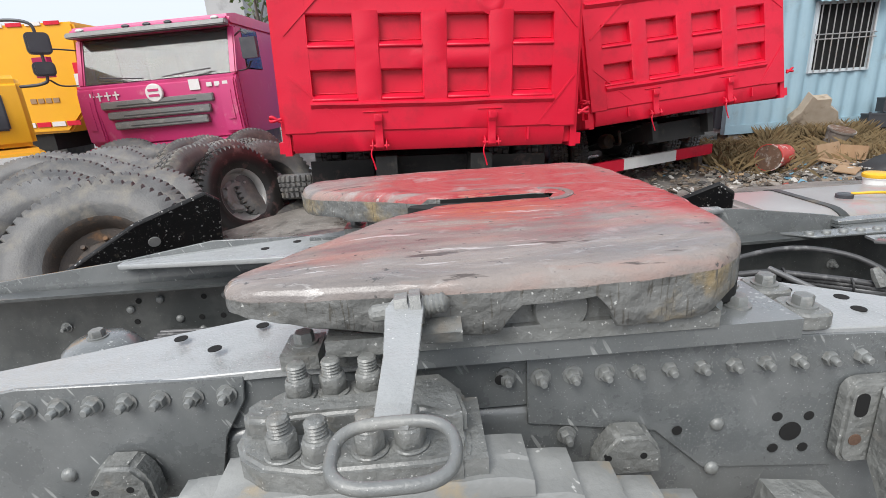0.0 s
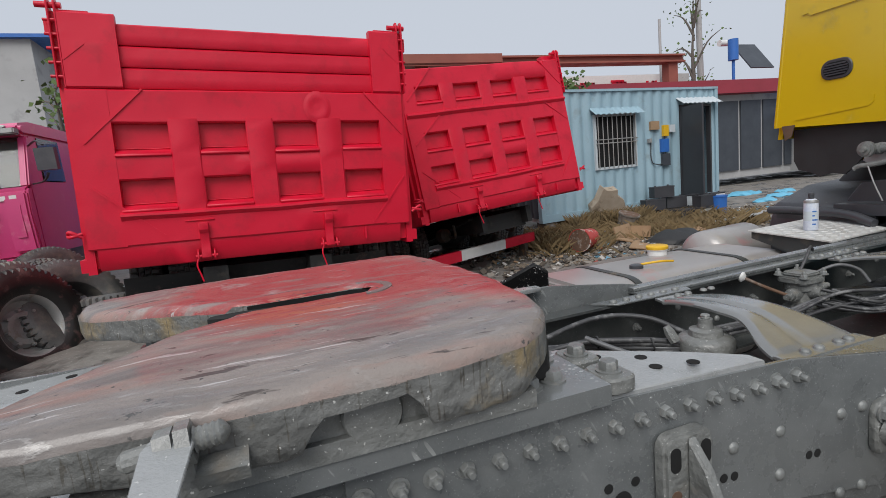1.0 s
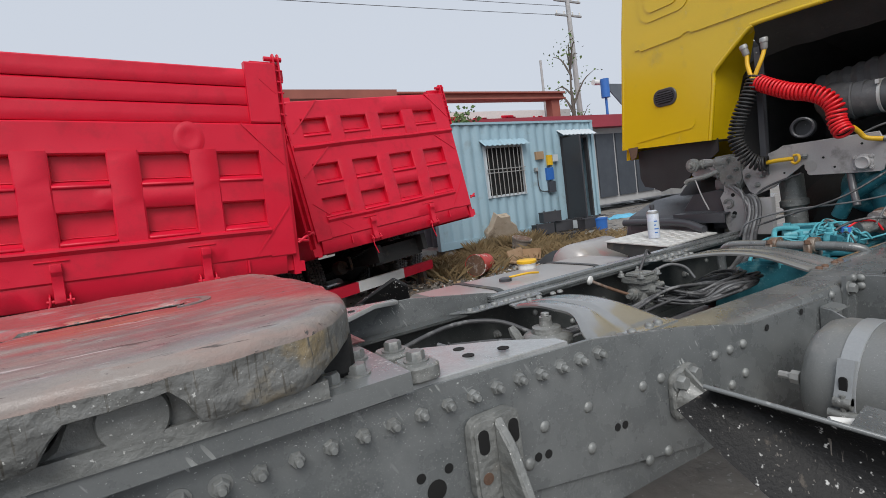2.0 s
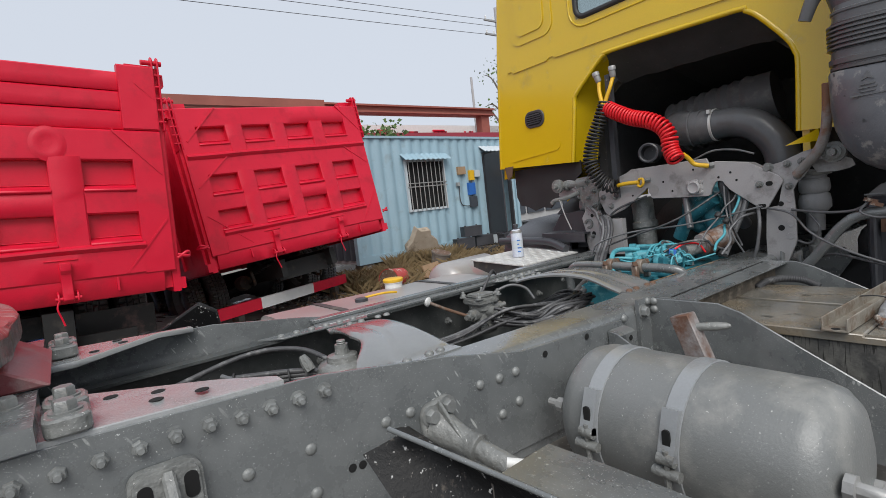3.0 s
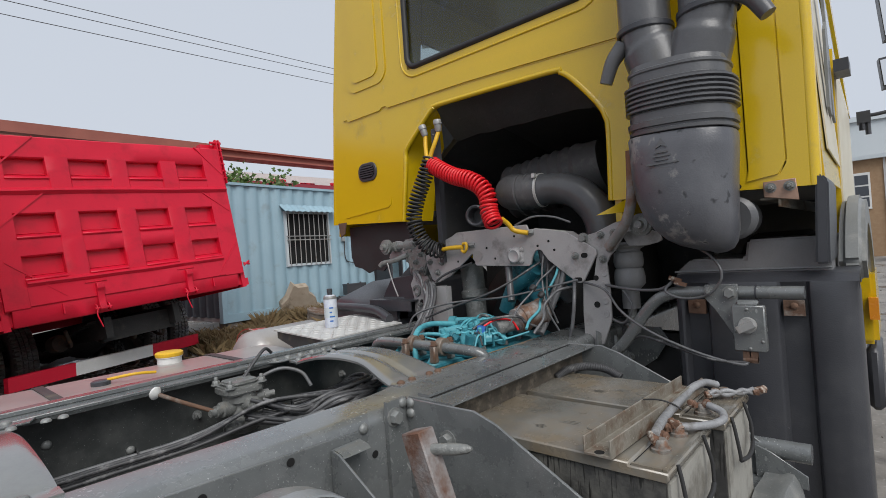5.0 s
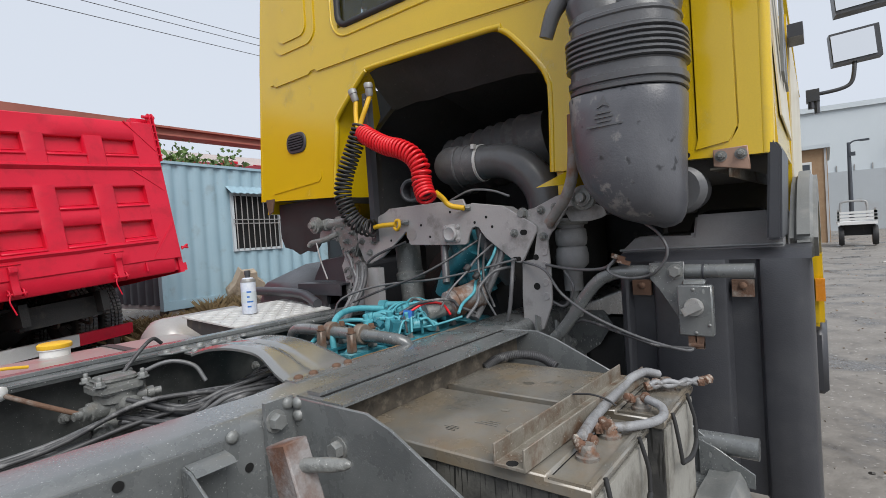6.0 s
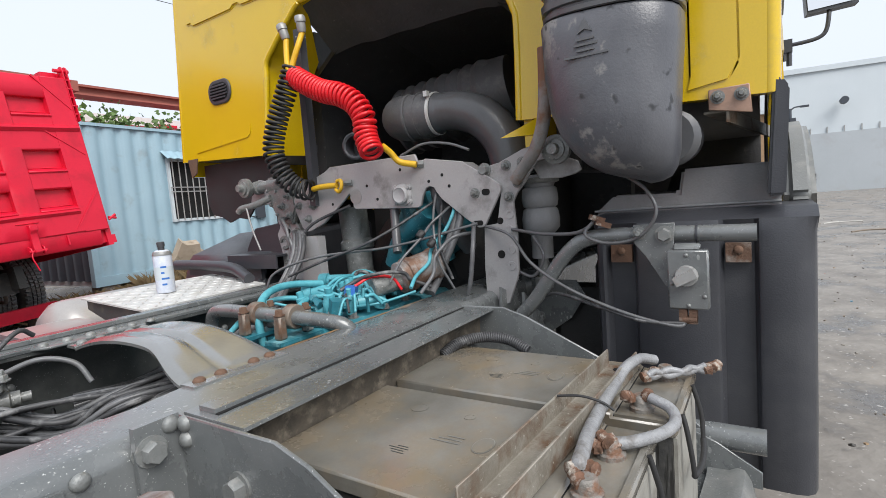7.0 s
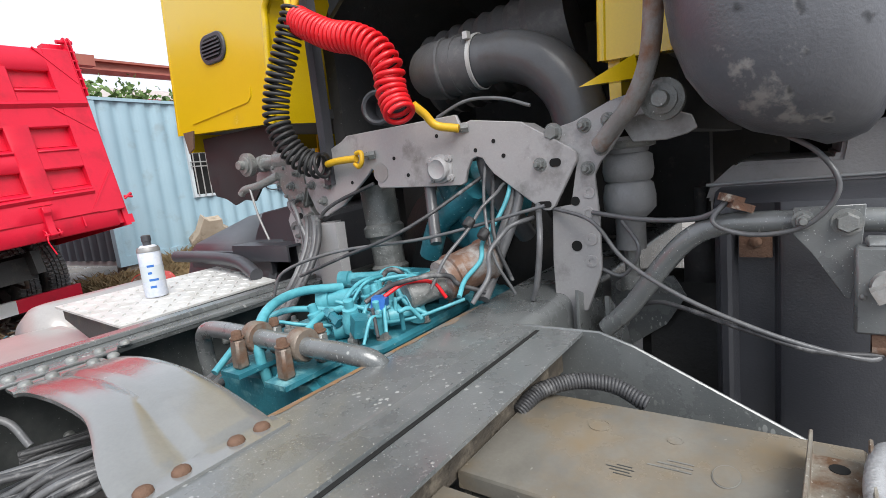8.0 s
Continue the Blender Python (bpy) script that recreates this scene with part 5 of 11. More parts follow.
def orange_truck():
    m = Matrix.Translation((-7.07, 9.2, GZ - 0.1))
    c = thing("tipper_truck", "orange-yellow tipper truck with a red and white striped edge", "truck", m.translation)
    c.matrix_basis = m

    def add(n_, bm, mt, lb="", bev=0.0, parent=None):
        ob = part(n_, bm, mt, None, lb, bevel=bev, segs=2)
        ob.parent = parent or c
        return ob
    bm = bm_()
    prism(bm, [(-0.82, 0.9), (0.82, 0.9), (1.2, 1.28), (1.35, 2.6), (1.33, 2.7), (-1.33, 2.7), (-1.35, 2.6), (-1.2, 1.28)], "y", 0.3, 5.5)
    add("tipper_body", bm, M_ORANGE, bev=0.04)
    for k in range(8):
        bm = bm_()
        t = k / 8
        box(bm, -1.3 + 2.5 * t, -1.3 + 2.5 * (t + 0.1), 0.28, 0.3, 2.66, 2.72)
        add("marker_strip", bm, M_RED if k % 2 else M_WHITE)
    for k, (a, b_) in enumerate(((1.15, 1.35), (1.35, 1.5), (1.5, 1.72), (1.72, 1.9))):
        bm = bm_()
        box(bm, 1.12 + 0.1 * (a - 1.15), 1.2 + 0.1 * (a - 1.15), 0.28, 0.3, a + 0.15, b_ + 0.15)
        add("marker_strip", bm, M_RED if k % 2 else M_WHITE)
    for k in range(8):
        bm = bm_()
        box(bm, -1.0 + 0.26 * k, -0.77 + 0.26 * k, 0.28, 0.3, 1.02, 1.1)
        add("marker_strip", bm, M_RED if k % 2 else M_WHITE)
    for k in range(4):
        bm = bm_()
        box(bm, 0.3 + 0.13 * k, 0.4 + 0.13 * k, 0.285, 0.3, 1.42, 1.5)
        add("lettering_bar", bm, M_CARD)
    for s in (-1, 1):
        for yy in (1.6, 3.0):
            bm = bm_()
            lathe(bm, [(0.3, -0.15), (0.5, -0.15), (0.52, 0), (0.5, 0.15), (0.3, 0.15)], (s * 0.95, yy, 0.52), (1, 0, 0), 28)
            add("wheel", bm, M_TYRE)
    bm = bm_()
    box(bm, -0.45, 0.45, 0.4, 5.5, 0.6, 0.9)
    add("chassis", bm, M_UNDER)
    # neighbour lorry's cab corner with mirrors
    m2 = Matrix.Translation((-4.8, 6.35, GZ)) @ pose(0, 0, 0, 0, 0, 40)
    d = thing("lorry_cab", "orange-yellow lorry cab corner with stacked door mirrors", "truck", m2.translation)
    d.matrix_basis = m2

    def add2(n_, bm, mt, lb="", bev=0.0, parent=None):
        ob = part(n_, bm, mt, None, lb, bevel=bev, segs=2)
        ob.parent = parent or d
        return ob
    bm = bm_()
    prism(bm, [(0.0, 0.8), (-0.06, 1.2), (0.0, 1.55), (0.1, 1.62), (2.0, 1.62), (2.0, 0.8)], "x", -2.3, 0.16)
    add2("cab_shell", bm, M_ORANGE, bev=0.05)
    bm = bm_()
    prism(bm, [(0.12, 1.62), (0.34, 2.45), (0.42, 2.6), (2.0, 2.6), (2.0, 1.62)], "x", -2.3, -0.12)
    add2("cab_top", bm, M_ORANGE, bev=0.04)
    bm = bm_()
    prism(bm, [(-0.1, 0.3), (-0.14, 0.5), (-0.08, 0.78), (0.6, 0.78), (0.6, 0.3)], "x", -2.3, 0.2)
    bp = add2("bumper", bm, M_ORANGE, bev=0.05)
    bm = bm_()
    prism(bm, [(-0.15, 0.52), (-0.12, 0.7), (-0.05, 0.7), (-0.05, 0.52)], "x", -0.35, 0.1)
    add2("headlamp", bm, M_LAMP, bev=0.02, parent=bp)
    bm = bm_()
    prism(bm, [(-0.07, 1.0), (-0.09, 1.2), (-0.05, 1.42), (0.0, 1.42), (0.0, 1.0)], "x", -2.0, -0.05)
    add2("grille", bm, M_PLASTIC, bev=0.02)
    for za, zb, wd in ((1.82, 2.06, 0.12), (1.58, 1.74, 0.11)):
        bm = bm_()
        prism(bm, round_rect(0.3, 0.3 + 2 * wd, za, zb, 0.05, 4), "y", -0.22, -0.12)
        mr = add2("mirror", bm, M_PLASTIC, "black door mirror", bev=0.02)
        bm = bm_()
        prism(bm, round_rect(0.32, 0.28 + 2 * wd, za + 0.02, zb - 0.02, 0.04, 4), "y", -0.116, -0.112)
        add2("mirror_glass", bm, M_STEEL, parent=mr)
    bm = bm_()
    tube(bm, [(-0.1, 0.2, 2.15), (0.15, 0.0, 2.2), (0.38, -0.16, 2.16), (0.42, -0.17, 2.0), (0.42, -0.17, 1.6), (0.36, -0.14, 1.5), (0.1, 0.1, 1.48)], 0.018, 8)
    add2("mirror_arm", bm, M_PLASTIC)


orange_truck()

# ---- the tractor unit: chassis ----
YC = 1.10


def web(x):
    """Outer face of the near rail, which flares a little towards the front."""
    return float(np.interp(x, [-1.5, 0.3, 1.0, 2.1, 3.2], [0.705, 0.7, 0.684, 0.645, 0.625]))


def loft(bm, xs, prof):
    """Lofts closed sections prof(x) -> [(y, z)] along x."""
    rings = []
    for x in xs:
        rings.append([bm.verts.new((x, y, z)) for y, z in prof(x)])
    n = len(rings[0])
    for a, b in zip(rings, rings[1:]):
        for k in range(n):
            bm.faces.new((a[k], a[(k + 1) % n], b[(k + 1) % n], b[k]))
    bm.faces.new(rings[0][::-1])
    bm.faces.new(rings[-1])
    bmesh.ops.recalc_face_normals(bm, faces=bm.faces)


def mirror_y(y, side):
    return y if side < 0 else 2 * YC - y


CH = thing("truck_chassis", "grey-painted steel lorry chassis frame with bolted rails", "truck chassis", (1.0, YC, GZ))
XS = [-1.5, -0.9, -0.3, 0.3, 1.0, 1.5, 2.1, 2.32, 2.7, 3.2, 3.9, 4.6]
RAIL = {}
for side, nm in ((-1, "near_rail"), (1, "far_rail")):
    def sec(x, side=side):
        w = web(min(x, 3.2))
        t, fl = 0.009, float(np.interp(x, [2.1, 2.32], [0.135, 0.178])) if side < 0 else 0.085
        zt, zb = 0.925, 0.63
        pts = [(w, zb), (w, zt - 0.032), (w + 0.0025, zt - 0.02), (w + 0.0095, zt - 0.0095), (w + 0.02, zt - 0.0025), (w + 0.032, zt), (w + fl, zt), (w + fl, zt - t), (w + t + 0.02, zt - t), (w + t, zt - t - 0.025),
               (w + t, zb + t), (w + fl, zb + t), (w + fl, zb)]
        return [(mirror_y(y, side), z) for y, z in pts]
    bm = bm_()
    loft(bm, XS, sec)
    # the far rail takes the copy of the paint that is darkened for shade
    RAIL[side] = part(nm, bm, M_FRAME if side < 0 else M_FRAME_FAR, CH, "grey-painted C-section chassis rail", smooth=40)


def plate(name, pts, side, off, th, mt=M_FRAME, label="", parent=None):
    """A plate on the outside of a rail, drawn in x, z; it follows the rail's flare."""
    bm = bm_()
    vs = prism(bm, pts, "y", 0, th)
    for v in vs:
        v.co.y = mirror_y(web(v.co.x) - off - (th - v.co.y), side)
    bmesh.ops.recalc_face_normals(bm, faces=bm.faces)
    return part(name, bm, mt, parent or CH, label, bevel=0.0015)


OUTER = [(0.11, 0.895), (0.33, 0.86), (0.42, 0.775), (0.75, 0.755), (1.3, 0.66), (1.95, 0.655), (1.95, 0.9), (1.52, 0.915), (1.28, 0.965), (0.97, 1.012), (0.6, 1.026), (0.11, 1.026)]
LEFT_P = [(-1.5, 0.68), (-0.45, 0.68), (-0.39, 0.92), (-0.35, 0.985), (-0.345, 1.028), (-0.7, 1.036), (-1.0, 0.99), (-1.5, 0.94)]
MID_P = [(-0.4, 0.925), (0.2, 0.925), (0.2, 1.022), (-0.4, 1.026)]
for side in (-1, 1):
    plate("front_side_plate", OUTER, side, 0.0, 0.009, label="bolted grey side plate on the rail")
    plate("rear_side_plate", LEFT_P, side, 0.0, 0.009, label="bolted grey side plate on the rail")
    plate("middle_side_plate", MID_P, side, -0.012, 0.010)
    # fifth wheel mounting plate on top of the rail, tapered at its ends
    bm = bm_()
    prism(bm, [(-0.98, web(-1) - 0.004), (-0.3, web(0) - 0.006), (0.55, web(0.5) - 0.006), (0.905, web(0.9) - 0.006), (0.905, web(0.9) + 0.03), (0.8, 0.765), (0.66, 0.875), (0.6, 0.92), (-0.3, 0.93), (-0.98, web(-1) + 0.035)], "z", 1.02, 1.036)
    for v in bm.verts:
        v.co.y = mirror_y(v.co.y, side)
        if v.co.x < -0.5:
            v.co.z -= 0.045 if side > 0 else 0.02
        if v.co.x > 0.85:
            v.co.z -= 0.013
    bmesh.ops.recalc_face_normals(bm, faces=bm.faces)
    part("mounting_plate", bm, M_FRAME_SHEEN, CH, "wet grey mounting plate, sky sheen put into its pale colour", bevel=0.002)
    for hx, hy in ((0.7, 0.74), (0.77, 0.72), (0.64, 0.84), (0.71, 0.79), (-0.42, 0.78), (-0.36, 0.86), (-0.5, 0.83)):
        bm = bm_()
        cyl(bm, (hx, mirror_y(hy, side), 1.0362), (hx, mirror_y(hy, side), 1.0375), 0.012, n=14)
        part("bolt_hole", bm, M_HOLE, CH)

HEX = mesh_of("hex_bolt_mesh", hexbolt(0.0125, 0.012, 0.012), M_BOLT)
HEXBIG = mesh_of("big_hex_bolt_mesh", hexbolt(0.017, 0.016, 0.0, True), M_BOLT)
DOME = mesh_of("rivet_mesh", dome(), M_BOLT)
HOLE = bm_()
cyl(HOLE, (0, 0, 0), (0, 0, 0.0012), 0.009, n=14)
HOLE = mesh_of("hole_mesh", HOLE, M_HOLE)
HOLE_S = bm_()
cyl(HOLE_S, (0, 0, 0), (0, 0, 0.0012), 0.0055, n=12)
HOLE_S = mesh_of("small_hole_mesh", HOLE_S, M_HOLE)
BIGHOLE = bm_()
cyl(BIGHOLE, (0, 0, 0), (0, 0, 0.0012), 0.019, n=18)
BIGHOLE = mesh_of("large_hole_mesh", BIGHOLE, M_HOLE)


def on_web(name, me, x, z, off=0.009, spin=0.0):
    piece(name, me, CH, facing((x, web(x) - off, z), (0, -1, 0), spin))


for k in range(18):
    x = 0.132 + 0.0528 * k
    if x < 0.99:
        on_web("hex_bolt", HEX, x, 0.985 - 0.006 * (x > 0.8), spin=k * 23)
for k in range(15):
    on_web("hex_bolt", HEX, -0.375 - 0.0528 * k, 1.0 - 0.0 * k, spin=k * 31)
on_web("hex_bolt", HEX, 0.077, 0.985, -0.0005)
for x, z in ((0.437, 0.866), (0.437, 0.773), (0.816, 0.872), (0.77, 0.811), (0.935, 0.874), (0.935, 0.783), (1.105, 0.692), (1.169, 0.692), (1.103, 0.869), (1.165, 0.87), (1.231, 0.869),
             (1.368, 0.87), (1.431, 0.868), (1.488, 0.869), (1.49, 0.79), (1.43, 0.775), (-0.66, 0.87), (-0.9, 0.86)):
    on_web("rivet", DOME, x, z)
for x, z in ((1.971, 0.899), (2.094, 0.927), (2.09, 0.84)):
    on_web("rivet", DOME, x, z, 0.0)
on_web("hex_bolt", HEX, 2.049, 0.902, 0.0)
on_web("hex_bolt", HEX, 0.176, 0.868)
for x, z in ((0.368, 0.859), (0.54, 0.873), (0.595, 0.871), (0.541, 0.808), (0.594, 0.806), (0.065, 0.986), (-0.585, 0.872), (0.741, 0.816), (0.793, 0.817), (0.819, 0.814), (1.015, 0.802), (1.038, 0.8), (1.6, 0.886), (1.776, 0.891)):
    on_web("bolt_hole", HOLE, x, z, 0.0108)
on_web("large_hole", BIGHOLE, 0.567, 0.841, 0.0108)
for x, z in ((2.0, 0.83), (3.0, 0.83), (3.02, 0.79)):
    on_web("bolt_hole", HOLE, x, z, 0.0005)

for nm, y0_, y1_, z0_, z1_ in (("rail_cap", -0.085, 0.004, 0.925, 0.936), ("rail_cap_lip", -0.03, 0.012, 0.936, 0.95)):
    bm = bm_()
    loft(bm, [1.3, 1.9, 2.5, 3.15], lambda x: [(mirror_y(web(x), 1) + y0_, z0_), (mirror_y(web(x), 1) + y0_, z1_), (mirror_y(web(x), 1) + y1_, z1_), (mirror_y(web(x), 1) + y1_, z0_)])
    part(nm, bm, M_FRAME, CH, "grey flat bar on the far rail", bevel=0.002)
bm = bm_()
xs_ = [2.34 + 0.02 * i for i in range(34)]
rows = [[bm.verts.new((x, web(x) + 0.172 + w_, 0.9258)) for w_ in (0.0055, -0.004 - 0.02 * max(0.0, noise.noise(V((x * 13, 3.0, 0)))) - 0.008 * abs(noise.noise(V((x * 60, 1.0, 0)))))] for x in xs_]
for a, b in zip(rows, rows[1:]):
    bm.faces.new((a[0], b[0], b[1], a[1]))
part("rust_streak", bm, M_RUSTSTREAK, RAIL[-1], "rust streak along the rail's edge")
# the inside of the far rail: bolts and holes
for k in range(22):
    x = -1.2 + 0.21 * k
    piece("bolt_head", DOME if k % 3 else HEX, CH, facing((x, mirror_y(web(x), 1) - 0.0095, 0.79 + 0.05 * math.sin(k * 2.1)), (0, -1, 0)))
for k in range(12):
    piece("bolt_hole", HOLE, CH, facing((-0.9 + 0.06 * k, mirror_y(web(0), 1) - 0.0095, 0.86 - 0.045 * (k % 3)), (0, -1, 0)))


for i in range(15):   # rows of holes and bolts at the rear of the far rail
    for j, z in enumerate((0.715, 0.79, 0.86)):
        x = -1.0 + 0.068 * i + 0.02 * j
        if (i * 3 + j * 2) % 5:
            piece("bolt_hole" if (i + j) % 3 else "bolt_head", HOLE if (i + j) % 3 else DOME, CH, facing((x, mirror_y(web(x), 1) - 0.0096, z), (0, -1, 0)))


def crossmember(xs, rise, label, bolts, near_len, far_narrow=False, bolt_mesh=None):
    """A thin sheet bridge vaulted between the rails, narrower in the middle, with a pressed groove. xs: rear and front edge at the near end, the middle, the far end."""
    (a0, b0), (a1, b1), (a2, b2) = xs
    c = thing("crossmember", label, "crossmember", ((a0 + b0) / 2, YC, 0.93))
    bm = bm_()
    n, mcols = 44, 16
    y0, y1 = web(a0) + 0.118, 2 * YC - web(a0) - 0.118
    span = y1 - y0

    def height(y):
        g_ = max(0.0, min(1.0, (min(y - y0, y1 - y) - 0.045) / (span / 2 - 0.045)))
        return 0.929 + rise * math.sin(g_ * math.pi / 2) ** 0.9
    ys_ = [y0, y0 + 0.02, y0 + 0.043, y0 + 0.047] + [y0 + 0.047 + (span - 0.094) * i / 36 for i in range(1, 36)] + [y1 - 0.047, y1 - 0.043, y1 - 0.02, y1]
    n = len(ys_) - 1
    tops = []
    for dz in (0.0, -0.007):
        rows = []
        for y in ys_:
            f = (y - y0) / span
            u = max(0.0, min(1.0, (min(f, 1 - f) - 0.06) / near_len))
            s = u * u * (3 - 2 * u)
            if far_narrow and f > 0.5:
                s = (1 - f) / 0.5
            a = (a0 + (a1 - a0) * s) if f < 0.5 else (a2 + (a1 - a2) * s)
            b = (b0 + (b1 - b0) * s) if f < 0.5 else (b2 + (b1 - b2) * s)
            vault = 1.0 if y0 + 0.045 < y < y1 - 0.045 else 0.0
            row = []
            for j in range(mcols + 1):
                g = j / mcols
                z = height(y) + dz + vault * (0.003 - 0.009 * max(0, 1 - abs(g - 0.42) / 0.07) - 0.008 * max(0, 1 - min(g, 1 - g) / 0.07) ** 2)
                row.append(bm.verts.new((a + (b - a) * g, y, z)))
            rows.append(row)
        tops.append(rows)
        for r, q in zip(rows, rows[1:]):
            for j in range(mcols):
                bm.faces.new((r[j], r[j + 1], q[j + 1], q[j]) if not dz else (r[j], q[j], q[j + 1], r[j + 1]))
    up, lo = tops
    for e in (0, mcols):
        for i in range(n):
            bm.faces.new((up[i][e], up[i + 1][e], lo[i + 1][e], lo[i][e]))
    for i in (0, n):
        for j in range(mcols):
            bm.faces.new((up[i][j], up[i][j + 1], lo[i][j + 1], lo[i][j]))
    part("bridge_plate", bm, M_BRIDGE, c, smooth=50)
    for x, y in bolts:
        piece("plate_bolt", bolt_mesh or RUSTDOME, c, facing((x, y0 + 0.024, 0.929), (0, 0, 1)))
        piece("bolt", DOME, c, facing((x + a2 - a0, y1 - 0.024, 0.929), (0, 0, 1)))
    bm = bm_()   # foot on the far rail
    prism(bm, [(a0 - 0.05, y1 + 0.07), (a0 + 0.02, y1 + 0.005), (b0 + 0.05, y1 + 0.005), (b0 + 0.08, y1 + 0.07)], "z", 0.9275, 0.934)
    part("foot_plate", bm, M_FRAME, c, bevel=0.001)
    for k in range(6):
        piece("bolt", DOME, c, facing((a0 + 0.02 + 0.055 * k, y1 + 0.035, 0.934), (0, 0, 1)))
    return c


RUSTDOME = mesh_of("rusty_dome_mesh", dome(0.012, 0.008), M_RUST)
crossmember([(1.14, 1.43), (1.25, 1.425), (1.31, 1.43)], 0.038, "pale wet grey arched crossmember plate bolted across the rails", [(1.22, 0.82), (1.267, 0.82), (1.338, 0.82), (1.375, 0.82)], 0.36, True, DOME)
crossmember([(2.2, 2.415), (2.25, 2.42), (2.26, 2.43)], 0.045, "pale grey arched crossmember plate with rusty bolts", [(2.225, 0.79), (2.27, 0.79), (2.345, 0.79), (2.385, 0.79)], 0.34)


# ---- leaf spring, saddle and U-bolts ----
def spring_pack():
    s = thing("leaf_spring", "dusty grey stacked leaf spring clamped beside the rail", "leaf spring", (0, 0.5, GZ))
    cx = -0.125
    rnd = random.Random(8)
    for k in range(11):
        bm = bm_()
        half = 0.197 + 0.062 * k
        z = 0.972 - 0.0262 * k
        xs = [cx - half] + [cx - half + 0.02 + (2 * half - 0.04) * i / 16 for i in range(17)] + [cx + half]
        lip = 0.508 + rnd.uniform(-0.008, 0.008)   # the far half of each leaf is caked higher than the near half

        def leaf_sec(x, z=z, half=half, lip=lip, k=k):
            dz = z - 0.1 * (x - cx) ** 2
            e = 0.006 * (abs(x - cx) > half - 0.01)
            g = 0.003 * noise.noise(V((x * 30, k * 3.0, 0)))
            y0 = 0.462 + 0.004 * noise.noise(V((x * 12, k * 5.0, 3)))
            return [(y0, dz), (y0 + 0.002, dz + 0.02 - e), (y0 + 0.006, dz + 0.0245 - e + g), (lip - 0.002, dz + 0.0245 - e + g), (lip + 0.002, dz + 0.0275 - e - g), (0.545, dz + 0.0275 - e), (0.55, dz + 0.022), (0.55, dz)]
        loft(bm, xs, leaf_sec)
        part("leaf", bm, M_LEAFSPRING, s)
    bm = bm_()   # block under the cap's end
    box(bm, -0.06, 0.018, 0.475, 0.6, 0.93, 1.02)
    part("saddle_step", bm, M_CAST, s, bevel=0.006)
    bm = bm_()   # cast saddle cap
    prism(bm, [(-0.3, 0.575), (-0.302, 0.535), (-0.288, 0.505), (-0.255, 0.48), (-0.2, 0.466), (-0.05, 0.466), (-0.005, 0.474), (0.0, 0.5), (0.0, 0.61), (-0.03, 0.66), (-0.25, 0.66), (-0.285, 0.63)], "z", 0.985, 1.03)
    part("saddle_cap", bm, M_CAST, s, "cast iron spring saddle cap", bevel=0.008, segs=3)
    bm = bm_()   # raised wall between the two rows of nuts
    vs = prism(bm, [(-0.295, 0.56), (-0.288, 0.535), (-0.262, 0.53), (-0.22, 0.534), (-0.12, 0.536), (-0.06, 0.528), (-0.025, 0.51), (-0.002, 0.515), (-0.008, 0.56), (-0.03, 0.592), (-0.062, 0.602), (-0.1, 0.583), (-0.19, 0.575), (-0.245, 0.58), (-0.28, 0.582)], "z", 1.02, 1.06)
    part("saddle_ridge", bm, M_CAST, s, bevel=0.007, segs=3)
    bm = bm_()
    box(bm, -0.3, 0.05, 0.43, 0.56, 0.62, 0.72)
    part("saddle_base", bm, M_CAST, s, bevel=0.02)
    for k, (x, y, z) in enumerate(((-0.232, 0.502, 1.03), (-0.185, 0.49, 1.03), (-0.125, 0.496, 1.03), (-0.075, 0.5, 1.03), (-0.238, 0.624, 1.03), (-0.19, 0.63, 1.03), (-0.137, 0.63, 1.03))):
        bm = bm_()
        lathe(bm, [(0.024, 0), (0.024, 0.004)], (x, y, z), (0, 0, 1), 18)
        turn = Matrix.Translation((x, y, z)) @ Matrix.Rotation(0.4 * k, 4, "Z") @ Matrix.Translation((-x, -y, -z))
        vs = prism(bm, [(x + 0.0205 * math.cos(radians(60 * q)), y + 0.0205 * math.sin(radians(60 * q))) for q in range(6)], "z", z + 0.004, z + 0.028)
        bmesh.ops.transform(bm, matrix=turn, verts=bm.verts)
        lathe(bm, [(0.0185, 0.028), (0.0165, 0.031)], (x, y, z), (0, 0, 1), 18)
        nut = part("u_bolt_nut", bm, M_CAST, s, "hex nut on a U-bolt end", bevel=0.0015)
        bm = bm_()
        lathe(bm, [(0.0125, 0.03)] + [(0.0118 if i % 2 else 0.0142, 0.031 + 0.0024 * i) for i in range(9)] + [(0.0118, 0.053), (0.008, 0.054)], (x, y, z), (0, 0, 1), 14)
        part("threaded_end", bm, M_CAST, nut, smooth=20)
    for x0, x1, z0, z1 in ((-0.605, -0.505, 0.83, 0.915), (0.218, 0.322, 0.81, 0.89)):
        bm = bm_()
        vs = prism(bm, [(x0 - 0.004, z0), (x0, z1 - 0.04), (x0 + 0.03, z1), (x1 - 0.02, z1 - 0.003), (x1, z1 - 0.03), (x1 + 0.005, z0)], "y", 0.645, 0.69)
        b = part("bump_stop", bm, M_CAST, s, "moulded grey bump stop block", bevel=0.007, segs=3)
        for xx in (x0 + 0.015, x1 - 0.03):
            bm = bm_()
            cyl(bm, (xx, 0.6442, z0 + 0.04), (xx, 0.65, z0 + 0.04), 0.006, n=10)
            part("bolt_hole", bm, M_HOLE, b)
    bm = bm_()
    obox(bm, (0.52, 0.57, 0.765), (0.1, 0.1, 0.07), (0, 8, 0))
    part("spring_clip", bm, M_CAST, s, bevel=0.01)


